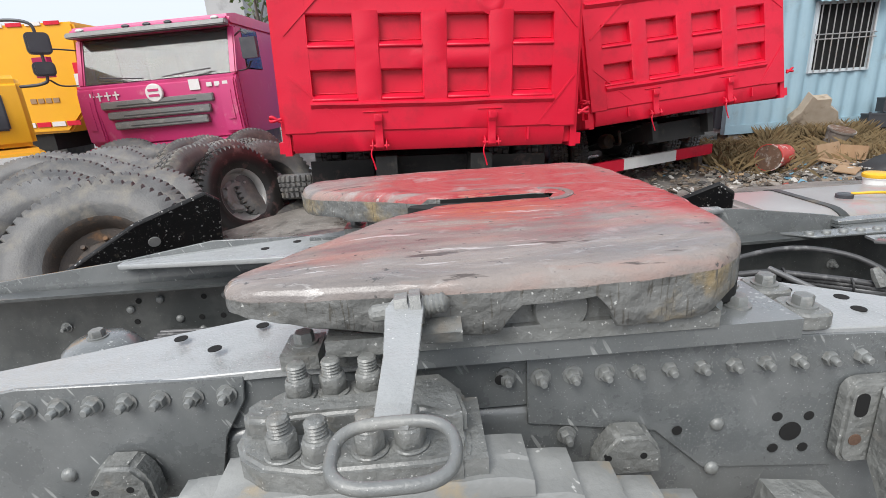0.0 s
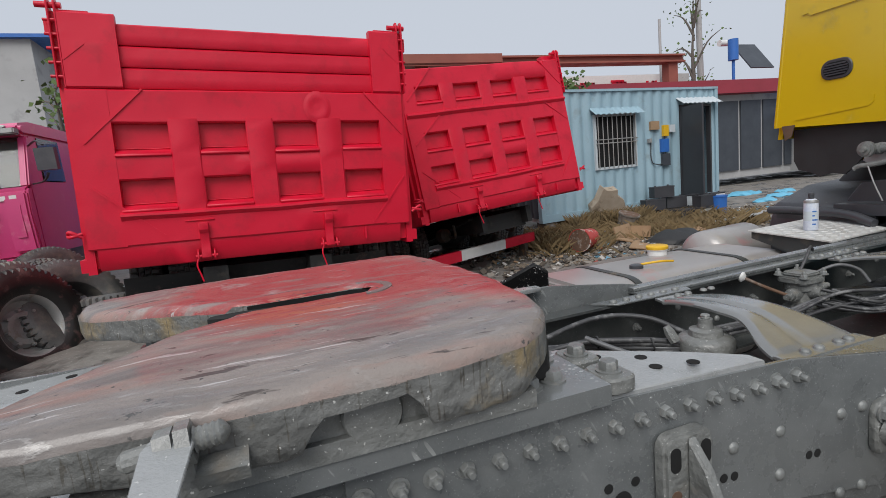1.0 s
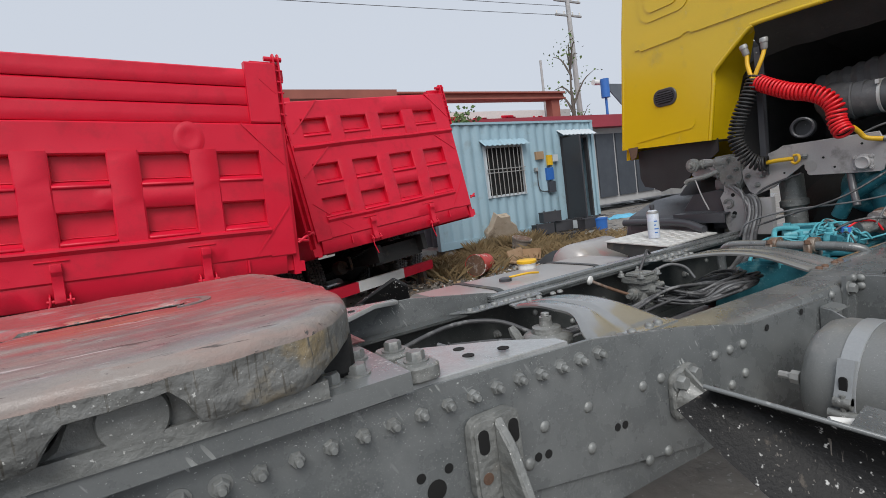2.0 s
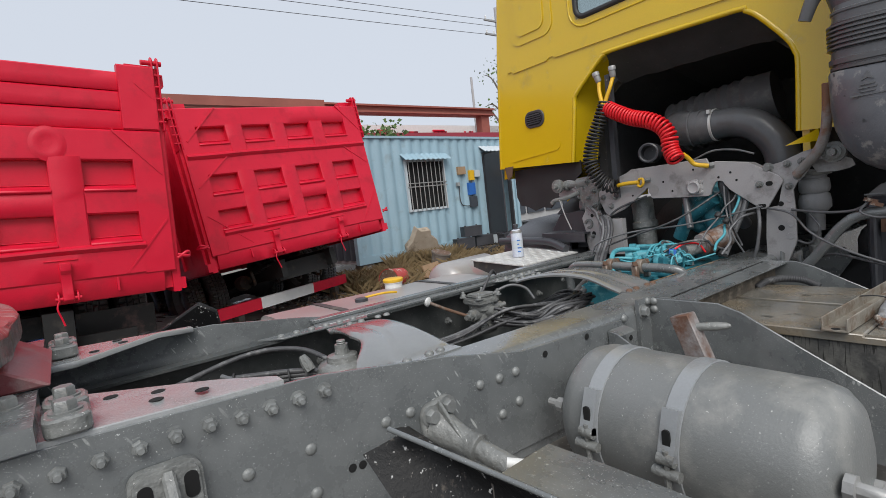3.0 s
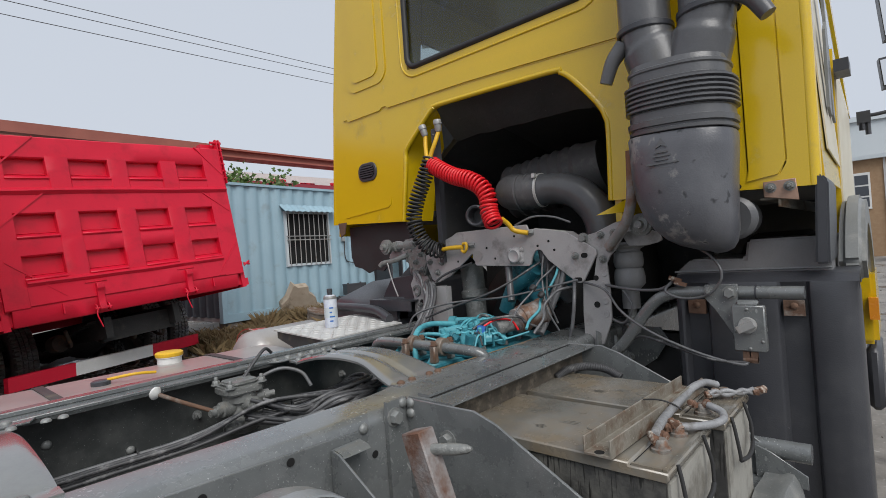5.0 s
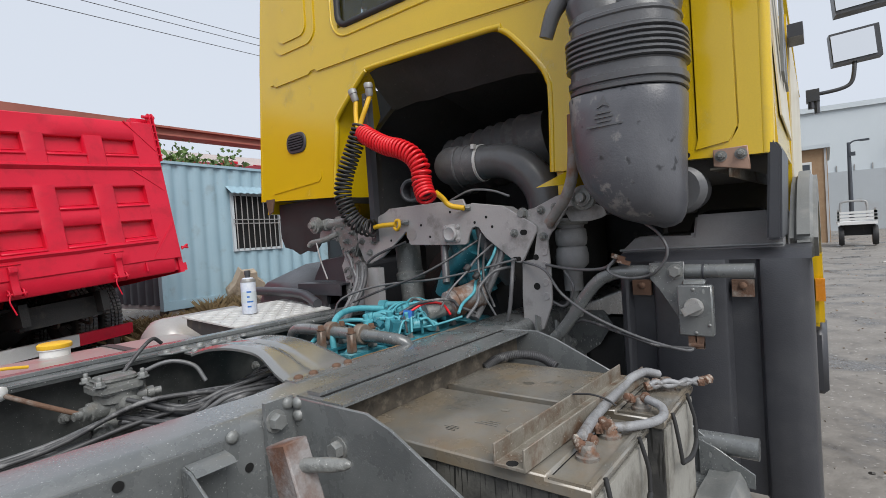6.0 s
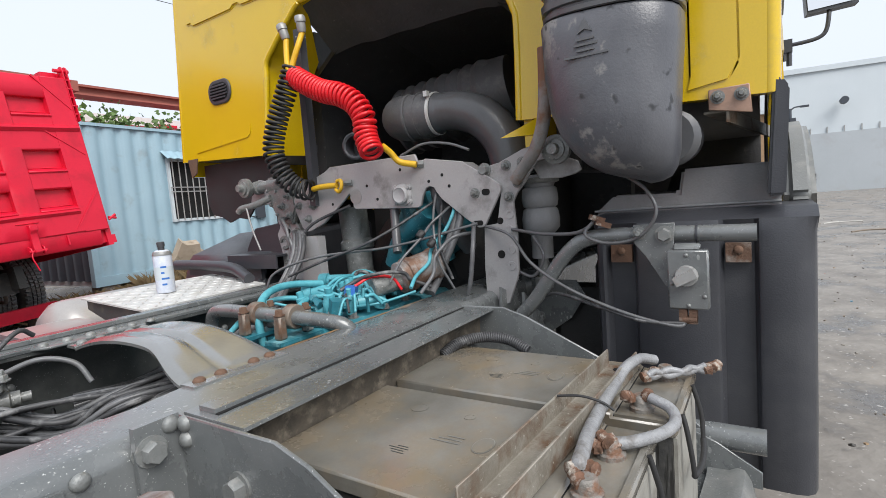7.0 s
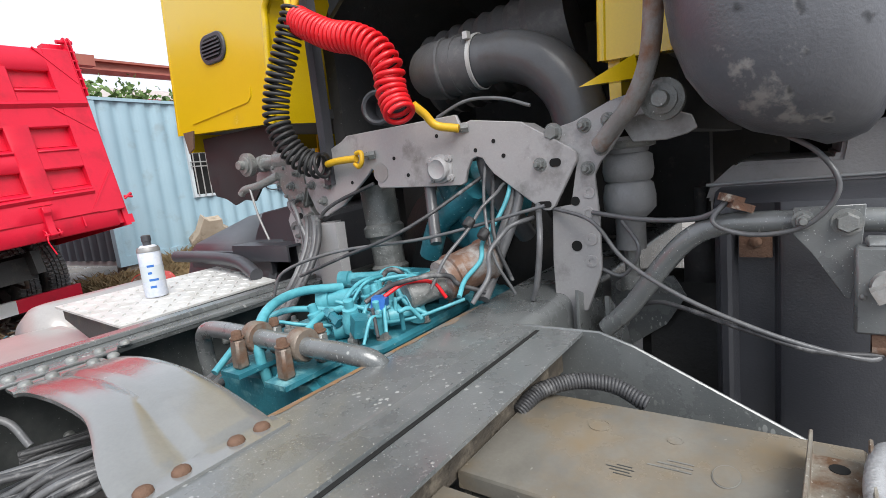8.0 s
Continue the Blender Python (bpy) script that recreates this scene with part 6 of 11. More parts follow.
M_LEAFSPRING = mat("dusty_grey_spring_steel", (0.27, 0.275, 0.265), (0.2, 0.205, 0.2), 8.0, 0.55, 0, 0.35, 90, stain=(0.33, 0.26, 0.16), stain_scale=9, stain_at=0.62, speck=(0.5, 0.5, 0.48), speck_scale=60, speck_at=0.73)
spring_pack()


def rod_bracket():
    """Cast bracket on the rail with two slots."""
    b = thing("cast_bracket", "grey cast bracket with two slots bolted to the rail", "bracket", (0.73, 0.66, 0.85))
    bm = bm_()
    w_ = web(0.73) - 0.009
    prism(bm, round_rect(0.632, 0.742, 0.79, 0.95, 0.025), "y", w_ - 0.03, w_)
    part("flange", bm, M_CAST, b, bevel=0.006, segs=2)
    bm = bm_()
    prism(bm, [(w_ - 0.03, 0.945), (w_ - 0.07, 0.9), (w_ - 0.16, 0.7), (w_ - 0.11, 0.68), (w_ - 0.03, 0.8)], "x", 0.68, 0.7)
    part("rib", bm, M_CAST, b, bevel=0.004)
    for xx in (0.655, 0.722):
        bm = bm_()
        prism(bm, round_rect(xx - 0.011, xx + 0.011, 0.885, 0.93, 0.0105), "y", w_ - 0.0315, w_ - 0.0295)
        part("slot", bm, M_HOLE, b)
        bm = bm_()
        cyl(bm, (xx, w_ - 0.0315, 0.84), (xx, w_ - 0.0295, 0.84), 0.011, n=12)
        part("bolt_hole", bm, M_RUST, b)
    c = thing("torque_rod", "dusty grey torque rod bolted to the rail", "torque rod", (1.17, 0.6, 0.75))
    w_ = web(1.17) - 0.009
    bm = bm_()
    prism(bm, [(1.185, 0.855), (1.197, 0.875), (1.262, 0.885), (1.276, 0.868), (1.268, 0.77), (1.245, 0.755), (1.195, 0.76), (1.185, 0.78)], "y", w_ - 0.02, w_)
    part("flange", bm, M_CAST, c, bevel=0.005)
    bm = bm_()
    lathe(bm, [(0.044, 0.0), (0.036, 0.025), (0.029, 0.06), (0.029, 0.1), (0.031, 0.105), (0.031, 0.112), (0.023, 0.115), (0.022, 0.3), (0.016, 0.34), (0.012, 0.4)], (1.232, w_ - 0.012, 0.815), (0.2, -0.95, -0.24), 18)
    part("rod", bm, M_CAST, c)
    for xx, zz in ((1.205, 0.853), (1.253, 0.862)):
        piece("hex_bolt", HEXBIG, c, facing((xx, w_ - 0.02, zz), (0, -1, 0)))
    bm = bm_()
    prism(bm, [(w_ - 0.02, 0.882), (w_ - 0.1, 0.812), (w_ - 0.1, 0.8), (w_ - 0.02, 0.81)], "x", 1.227, 1.235)
    part("rib", bm, M_CAST, c, bevel=0.002)


rod_bracket()


# ---- fifth wheel ----
def fifth_wheel():
    f = thing("fifth_wheel", "fifth wheel coupling plate, worn grey paint over red, reflected red painted in", "fifth wheel", (0.1, YC, 1.026))
    # top outline, near half (mirrored): (x, half width), from the throat round the horn and the front
    half = [(0.255, 0.0), (0.25, 0.022), (0.235, 0.035), (0.02, 0.04), (-0.02, 0.05), (-0.1, 0.1), (-0.2, 0.19), (-0.3, 0.285), (-0.335, 0.325), (-0.35, 0.36), (-0.352, 0.395), (-0.335, 0.43), (-0.3, 0.448),
            (-0.2, 0.462), (0.0, 0.475), (0.2, 0.478), (0.3, 0.472), (0.38, 0.46), (0.432, 0.426), (0.471, 0.366), (0.498, 0.275), (0.513, 0.15), (0.517, 0.0)]

    def top_z(x, h):
        z = 1.2
        z -= (0.006 + 0.018 * max(0, 1 - (h - 0.3) / 0.14)) * max(0, (-0.1 - x) / 0.25) ** 1.6
        z -= 0.012 * max(0, (h - 0.36) / 0.12) ** 2
        z -= 0.012 * max(0, (x - 0.43) / 0.09) ** 2
        return z

    def edge_gap(x, h):
        best = 9.0
        for (ax, ay), (bx, by) in zip(half, half[1:]):
            dx, dy = bx - ax, by - ay
            t = max(0.0, min(1.0, ((x - ax) * dx + (h - ay) * dy) / (dx * dx + dy * dy)))
            best = min(best, math.hypot(x - ax - t * dx, h - ay - t * dy))
        return best
    R = 0.02
    xs = [-0.352, -0.351, -0.348, -0.343, -0.337, -0.33] + [-0.32 + 0.0152 * i for i in range(51)] + [0.451, 0.462, 0.472, 0.482, 0.49, 0.497, 0.504, 0.51, 0.514, 0.517]
    ends = [0.0, 0.0015, 0.005, 0.01, 0.018, 0.03]
    inn = half[:10][::-1]
    for side in (-1, 1):
        bm = bm_()
        tv = []
        for x in xs:
            oy = float(np.interp(x, [p[0] for p in half[10:]], [p[1] for p in half[10:]]))
            iy = float(np.interp(x, [p[0] for p in inn], [p[1] for p in inn])) if x < 0.255 else 0.0
            iy = min(iy, oy - 0.002)
            wd = oy - iy
            sc = min(1.0, wd / 0.08)
            hs = [iy + e * sc for e in ends] + [iy + 0.03 * sc + (wd - 0.06 * sc) * j / 12 for j in range(1, 12)] + [oy - e * sc for e in ends[::-1]]
            row = []
            for h in hs:
                d = edge_gap(x, h)
                throat = x > -0.03 and h < 0.12
                r_ = 0.007 if throat else R
                lump = 0.0022 * noise.noise(V((x * 14, h * 14 * side, 1))) + 0.0012 * noise.noise(V((x * 45, h * 45 * side, 2)))
                z = top_z(x, h) + lump
                if d < r_:
                    z -= r_ - math.sqrt(max(0.0, r_ * r_ - (r_ - d) ** 2))
                xe = x - (0.045 * max(0.0, min(1.0, (0.1 - x) / 0.4)) if side > 0 else 0.0)   # the far horn is longer
                row.append(bm.verts.new((xe, YC + side * h, z)))
            tv.append(row)
        m_ = len(tv[0]) - 1
        for a, b in zip(tv, tv[1:]):
            for j in range(m_):
                bm.faces.new((a[j], b[j], b[j + 1], a[j + 1]))
        loops = {"outer_skirt": [r[m_] for r in tv], "throat_skirt": [r[0] for r in tv if r[0].co.x < 0.256], "horn_skirt": list(tv[0])}
        edges = {k_: [v.co.copy() for v in vs] for k_, vs in loops.items()}
        bmesh.ops.recalc_face_normals(bm, faces=bm.faces)
        plate_ob = part("top_plate", bm, M_FIFTH, f, "worn top plate with horns and throat", smooth=50)
        outer_drop = lambda x: float(np.interp(x, [-0.352, -0.32, -0.2, -0.1, 0.0, 0.045, 0.06, 0.085, 0.2, 0.212, 0.228, 0.3, 0.37, 0.42, 0.47, 0.52], [0.02, 0.024, 0.044, 0.058, 0.066, 0.068, 0.062, 0.026, 0.018, 0.036, 0.07, 0.074, 0.072, 0.05, 0.044, 0.04]))
        drops = {"outer_skirt": outer_drop, "throat_skirt": lambda x: 0.055 if x > -0.25 else 0.046, "horn_skirt": lambda x: 0.036}
        for k_, line in edges.items():
            bm = bm_()
            sgn = {"outer_skirt": 1, "throat_skirt": -1, "horn_skirt": 0}[k_] * side
            prev = None
            for q in line:
                dn = drops[k_](q.x)
                col_ = [bm.verts.new((q.x, q.y, q.z + 0.001))]
                for g in (0.3, 0.6, 0.9, 1.0):
                    w_ = 0.0035 * noise.noise(V((q.x * 30, side * 3 + q.y * 30, q.z * 30 + g * 2))) * (k_ != "horn_skirt")
                    w_ -= 0.006 * (g > 0.95) + 0.004 * (k_ == "outer_skirt" and (0.27 < q.x < 0.284 or 0.31 < q.x < 0.324))
                    col_.append(bm.verts.new((q.x, q.y + sgn * w_, q.z - dn * g)))
                if prev:
                    for u_ in range(4):
                        bm.faces.new((prev[u_], col_[u_], col_[u_ + 1], prev[u_ + 1]))
                prev = col_
            bmesh.ops.recalc_face_normals(bm, faces=bm.faces)
            part("skirt", bm, M_SKIRT, plate_ob, "dark grey cracked edge with paint drips", smooth=55)
        # pivot ear and its round boss
        bm = bm_()
        yo = YC + side * 0.41
        prism(bm, [(0.01, 1.075), (0.07, 1.11), (0.095, 1.16), (0.21, 1.16), (0.235, 1.12), (0.31, 1.075), (0.2, 1.075), (0.19, 1.062), (0.11, 1.062), (0.1, 1.075)], "y", yo - 0.022, yo + 0.022)
        part("pivot_ear", bm, M_CAST, f, bevel=0.006)
        bm = bm_()
        lathe(bm, [(0.042, 0), (0.042, 0.01), (0.039, 0.014)], (0.155, yo + side * 0.0215, 1.122), (0, side, 0), 28)
        part("pivot_boss", bm, M_CAST, f)
        # pedestal base rail and the packing plates below it
        bm = bm_()
        box(bm, -0.2, 0.4, YC + side * 0.24 if side > 0 else YC - 0.445, YC + 0.445 if side > 0 else YC - 0.24, 1.07, 1.098)
        part("pedestal_foot", bm, M_CAST, f, bevel=0.006)
        bm = bm_()
        box(bm, -0.1, 0.538, YC + side * 0.2 if side > 0 else YC - 0.44, YC + 0.44 if side > 0 else YC - 0.2, 1.0365, 1.07)
        part("base_plate", bm, M_FRAME, f, bevel=0.003)
        bm = bm_()
        cyl(bm, (0.4, YC + side * 0.36, 1.06), (0.4, YC + side * 0.36, 1.12), 0.025, n=14)
        part("spring_foot", bm, M_CAST, f)
        for x, d in ((0.47, 0.375), (0.42, 0.385), (0.5, 0.29), (0.44, 0.28)):
            piece("base_bolt", HEXBIG, f, facing((x, YC + side * d, 1.07), (0, 0, 1), 17 * d * 100))
        for d in (0.29, 0.385):
            bm = bm_()
            prism(bm, round_rect(0.545, 0.608, YC + side * d - 0.04, YC + side * d + 0.04, 0.02), "z", 1.0365, 1.066)
            pk = part("stop_block", bm, M_CAST, f, bevel=0.004)
            piece("base_bolt", HEXBIG, pk, facing((0.576, YC + side * d, 1.066), (0, 0, 1), 11))
        for k in range(3):
            bm = bm_()
            box(bm, -0.28 + 0.075 * k, -0.22 + 0.075 * k, YC + side * 0.37 - 0.045, YC + side * 0.37 + 0.03, 1.0365, 1.062)
            pk = part("clamp_block", bm, M_CAST, f, bevel=0.005)
            piece("base_bolt", HEXBIG, pk, facing((-0.25 + 0.075 * k, YC + side * 0.37, 1.062), (0, 0, 1), 40 * k))
    # cross deck and jaw below the plate
    bm = bm_()
    prism(bm, [(0.0, 0.72), (0.47, 0.72), (0.47, 1.48), (0.0, 1.48), (0.0, 1.2), (0.2, 1.16), (0.2, 1.04), (0.0, 1.0)], "z", 1.07, 1.15)
    part("under_frame", bm, M_UNDER, f, bevel=0.01)
    bm = bm_()
    prism(bm, arc(0.235, YC, 0.05, -90, 90, 10) + arc(0.235, YC, 0.068, 90, -90, 10), "z", 1.185, 1.2015)
    part("wear_ring", bm, M_CAST, f, "smooth ring at the throat's end")
    bm = bm_()
    prism(bm, [(0.3, 0.73), (0.425, 0.75), (0.455, 0.8), (0.47, 0.95), (0.47, 1.25), (0.455, 1.4), (0.425, 1.45), (0.3, 1.47)], "z", 1.0705, 1.128)
    part("pedestal_pad", bm, M_PAD, f, "bare pale beige pedestal face", bevel=0.006)
    bm = bm_()
    prism(bm, [(0.44, 1.0715), (0.47, 1.125), (0.48, 1.125), (0.56, 1.0715)], "y", 0.9, 1.3)
    part("front_lug", bm, M_PRIMER, f, "dull red primed lug", bevel=0.004)
    bm = bm_()   # greasy bore of the throat
    bore = [(0.0, YC - 0.037)] + arc(0.216, YC, 0.034, -90, 90, 10) + [(0.0, YC + 0.037)]
    rows = [[bm.verts.new((x, y, z)) for x, y in bore] for z in (1.193, 1.1)]
    for i in range(len(bore) - 1):
        bm.faces.new((rows[0][i], rows[0][i + 1], rows[1][i + 1], rows[1][i]))
    bm.faces.new(rows[1])
    part("throat_bore", bm, M_HOLE, f, "black greasy throat bore")
    bm = bm_()
    prism(bm, [(-0.06, 1.128), (-0.02, 1.118), (0.06, 1.117), (0.11, 1.11), (0.115, 1.1), (0.05, 1.104), (-0.03, 1.1), (-0.08, 1.118)], "z", 1.165, 1.188)
    for v in bm.verts:
        v.co.z += 0.004 * noise.noise(v.co * 60)
    part("jaw", bm, M_UNDER, f, "dark greasy locking jaw", bevel=0.004)
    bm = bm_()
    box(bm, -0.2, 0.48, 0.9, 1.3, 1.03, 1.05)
    part("cross_plate", bm, M_FRAME_SHEEN, f, bevel=0.003)
    # release handle: lug with bolt and nuts, flat bar that points outwards, oval ring
    bm = bm_()
    lathe(bm, [(0.0225, -0.018), (0.0225, 0.0)], (-0.068, 0.612, 1.162), (1, 0, 0.1), 6)
    lathe(bm, [(0.0245, 0.003), (0.0245, 0.018)], (-0.068, 0.612, 1.162), (1, 0, 0.1), 6)
    lathe(bm, [(0.016, 0.02)] + [(0.0125 + 0.002 * (k % 2), 0.022 + 0.0035 * k) for k in range(9)] + [(0.004, 0.056)], (-0.068, 0.612, 1.162), (1, 0, 0.1), 12)
    lathe(bm, [(0.008, -0.055), (0.012, -0.05), (0.012, -0.02)], (-0.068, 0.612, 1.162), (1, 0, 0.1), 10)
    part("handle_bolt", bm, M_CAST, f, "bolt with stacked nuts", smooth=30)
    bm = bm_()
    obox(bm, (-0.058, 0.625, 1.146), (0.012, 0.05, 0.06), (10, 0, 0))
    obox(bm, (-0.025, 0.615, 1.123), (0.055, 0.03, 0.02), (20, 0, 0))
    part("handle_lug", bm, M_CAST, f, bevel=0.003)
    bm = bm_()
    prism(bm, [(-0.1, 0.375), (-0.066, 0.37), (-0.056, 0.5), (-0.046, 0.615), (-0.058, 0.632), (-0.086, 0.632), (-0.1, 0.6), (-0.098, 0.5)], "z", 1.148, 1.154)
    for v in bm.verts:
        v.co.z += 0.015 * max(0, v.co.y - 0.52) / 0.08
    h = part("handle_bar", bm, M_FRAME_SHEEN, f, "flat grey release handle bar", bevel=0.001)
    bm = bm_()
    ring = []
    for k in range(41):
        a = 6.28319 * k / 40
        cx, cy = math.cos(a), math.sin(a)
        ring.append((-0.079 + abs(cx) ** 0.6 * (1 if cx > 0 else -1) * 0.054, 0.341 + abs(cy) ** 0.75 * (1 if cy > 0 else -1) * 0.036, 1.15 + 0.1 * cy * 0.041))
    tube(bm, ring, 0.0062, 8, raw=True)
    part("handle_ring", bm, M_TANK, h, "oval grey handle ring")


def worn_plate_mat():
    """Grey paint dragged over red oxide, worn in streaks along the plate, greasy round the throat. Part of the red is a
    painted reflection of the red tippers.
    """
    m = bpy.data.materials.new("worn_paint_with_red_reflection")
    m.use_nodes = True
    n, l = m.node_tree.nodes, m.node_tree.links
    bs = n["Principled BSDF"]
    tc = n.new("ShaderNodeTexCoord")

    def tex(scale, stretch, detail=5.0):
        mp = n.new("ShaderNodeMapping")
        mp.inputs["Scale"].default_value = stretch
        l.new(tc.outputs["Object"], mp.inputs["Vector"])
        t = n.new("ShaderNodeTexNoise")
        t.inputs["Scale"].default_value, t.inputs["Detail"].default_value, t.inputs["Roughness"].default_value = scale, detail, 0.62
        l.new(mp.outputs[0], t.inputs["Vector"])
        return t.outputs["Fac"]

    def ramp(fac, lo, hi):
        r = n.new("ShaderNodeMapRange")
        r.inputs["From Min"].default_value, r.inputs["From Max"].default_value = lo, hi
        l.new(fac, r.inputs["Value"])
        return r.outputs[0]

    def math_(op, a, b):
        x = n.new("ShaderNodeMath")
        x.operation = op
        for i, v in enumerate((a, b)):
            if isinstance(v, float):
                x.inputs[i].default_value = v
            else:
                l.new(v, x.inputs[i])
        return x.outputs[0]

    def mix(fac, a, b):
        x = n.new("ShaderNodeMix")
        x.data_type = "RGBA"
        l.new(fac, x.inputs["Factor"])
        for k, c in (("A", a), ("B", b)):
            if isinstance(c, tuple):
                x.inputs[k].default_value = (*c, 1)
            else:
                l.new(c, x.inputs[k])
        return x.outputs["Result"]
    blotch = tex(4.5, (0.55, 1.7, 1.0))
    patch = tex(12.0, (0.3, 1.7, 1.0), 7.0)
    grain = tex(130.0, (1.0, 1.0, 1.0), 3.0)
    crack = tex(38.0, (1.0, 1.3, 1.0), 4.0)

    def gap(c):
        d = n.new("ShaderNodeVectorMath")
        d.operation = "DISTANCE"
        d.inputs[1].default_value = c
        l.new(tc.outputs["Object"], d.inputs[0])
        return d.outputs["Value"]
    # strokes that run in arcs about the throat
    ring = n.new("ShaderNodeCombineXYZ")
    l.new(math_("ADD", math_("MULTIPLY", gap((0.1, 1.36, 1.2)), 60.0), math_("MULTIPLY", patch, 16.0)), ring.inputs[0])
    l.new(math_("MULTIPLY", patch, 9.0), ring.inputs[1])
    st = n.new("ShaderNodeTexNoise")
    st.inputs["Scale"].default_value, st.inputs["Detail"].default_value = 1.0, 5.0
    l.new(ring.outputs[0], st.inputs["Vector"])
    stroke = st.outputs["Fac"]
    near = ramp(gap((0.13, 1.24, 1.2)), 0.55, 0.12)
    # red painted towards the front edge for the tipper body mirrored there
    near = math_("MAXIMUM", near, math_("MULTIPLY", ramp(gap((0.42, 1.12, 1.2)), 0.3, 0.06), 0.9))
    near = math_("MAXIMUM", near, math_("MULTIPLY", ramp(gap((0.47, 0.95, 1.2)), 0.2, 0.04), 0.75))
    wear_and_reflection = math_("ADD", math_("MULTIPLY", near, 0.5), math_("ADD", math_("MULTIPLY", patch, 0.35), math_("MULTIPLY", math_("ADD", stroke, blotch), 0.3)))
    grey = mix(ramp(patch, 0.4, 0.62), (0.243, 0.21, 0.192), (0.148, 0.13, 0.121))
    grey = mix(ramp(blotch, 0.5, 0.64), grey, (0.29, 0.185, 0.155))
    grey = mix(ramp(stroke, 0.6, 0.72), grey, (0.29, 0.27, 0.255))
    red = mix(ramp(stroke, 0.4, 0.6), (0.3, 0.025, 0.03), (0.36, 0.09, 0.08))
    red = mix(ramp(patch, 0.56, 0.66), red, (0.24, 0.17, 0.155))
    col = mix(ramp(wear_and_reflection, 0.66, 0.8), grey, red)
    col = mix(math_("MULTIPLY", ramp(gap((0.1, 1.03, 1.2)), 0.17, 0.05), ramp(stroke, 0.42, 0.6)), col, (0.38, 0.13, 0.065))
    col = mix(ramp(tex(11.0, (1.0, 1.0, 1.0)), 0.6, 0.75), col, (0.33, 0.315, 0.3))
    col = mix(ramp(tex(24.0, (0.18, 2.4, 1.0), 8.0), 0.63, 0.68), col, (0.44, 0.41, 0.4))
    col = mix(ramp(tex(17.0, (0.25, 2.0, 1.0), 8.0), 0.64, 0.67), col, (0.07, 0.055, 0.05))
    col = mix(ramp(crack, 0.65, 0.69), col, (0.06, 0.055, 0.052))
    l.new(col, bs.inputs["Base Color"])
    bs.inputs["Coat Roughness"].default_value = 0.16
    l.new(ramp(math_("ADD", math_("MULTIPLY", stroke, 0.6), math_("MULTIPLY", patch, 0.4)), 0.38, 0.62), bs.inputs["Coat Weight"])
    l.new(ramp(math_("ADD", patch, math_("MULTIPLY", stroke, 0.5)), 1.3, 0.45), bs.inputs["Roughness"])
    bp = n.new("ShaderNodeBump")
    bp.inputs["Strength"].default_value, bp.inputs["Distance"].default_value = 0.7, 0.006
    l.new(math_("ADD", math_("MULTIPLY", stroke, 0.35), math_("ADD", math_("MULTIPLY", grain, 0.3), math_("MULTIPLY", crack, 0.6))), bp.inputs["Height"])
    l.new(bp.outputs[0], bs.inputs["Normal"])
    return m


M_SKIRT = mat("dripping_grey_skirt_paint", (0.17, 0.172, 0.165), (0.12, 0.122, 0.117), 9.0, 0.45, 0, 0.7, 110, stain=(0.25, 0.19, 0.1), stain_scale=7, stain_at=0.62, speck=(0.5, 0.5, 0.48), speck_scale=150, speck_at=0.72, drip=(0.085, 0.08, 0.07), drip_at=0.63, dent=0.5, dent_scale=26, drops=(0.5, 0.5, 0.48), drop_scale=150, coat=0.4)
M_PAD = mat("bare_beige_casting", (0.4, 0.34, 0.26), (0.3, 0.25, 0.19), 14, 0.7, 0, 0.4, 120, stain=(0.12, 0.1, 0.08), stain_scale=20, stain_at=0.64)
M_PRIMER = mat("dull_red_primer", (0.3, 0.075, 0.08), (0.24, 0.06, 0.065), 10, 0.4, 0, 0.2, 160, stain=(0.3, 0.2, 0.19), stain_scale=12, stain_at=0.62)
M_FIFTH = worn_plate_mat()
fifth_wheel()


def drive_axle():
    a = thing("drive_axle", "oily rear axle and drive shaft below the rails, darkened for shade", "axle", (-0.125, YC, 0.55))
    bm = bm_()
    cyl(bm, (-0.125, 0.46, 0.54), (-0.125, 1.74, 0.54), 0.085, n=20)
    part("axle_housing", bm, M_UNDER, a)
    bm = bm_()
    lathe(bm, [(0.05, -0.2), (0.13, -0.16), (0.19, -0.06), (0.2, 0.0), (0.19, 0.06), (0.15, 0.16), (0.07, 0.26), (0.06, 0.3)], (-0.125, YC, 0.56), (1, 0, 0), 26)
    part("differential", bm, M_UNDER, a, smooth=50)
    bm = bm_()
    lathe(bm, [(0.03, 0), (0.065, 0.02), (0.065, 0.06), (0.05, 0.1), (0.05, 2.3), (0.065, 2.34), (0.065, 2.38)], (0.17, YC, 0.57), (1, 0, 0.05), 18)
    part("drive_shaft", bm, M_UNDER, a)


drive_axle()

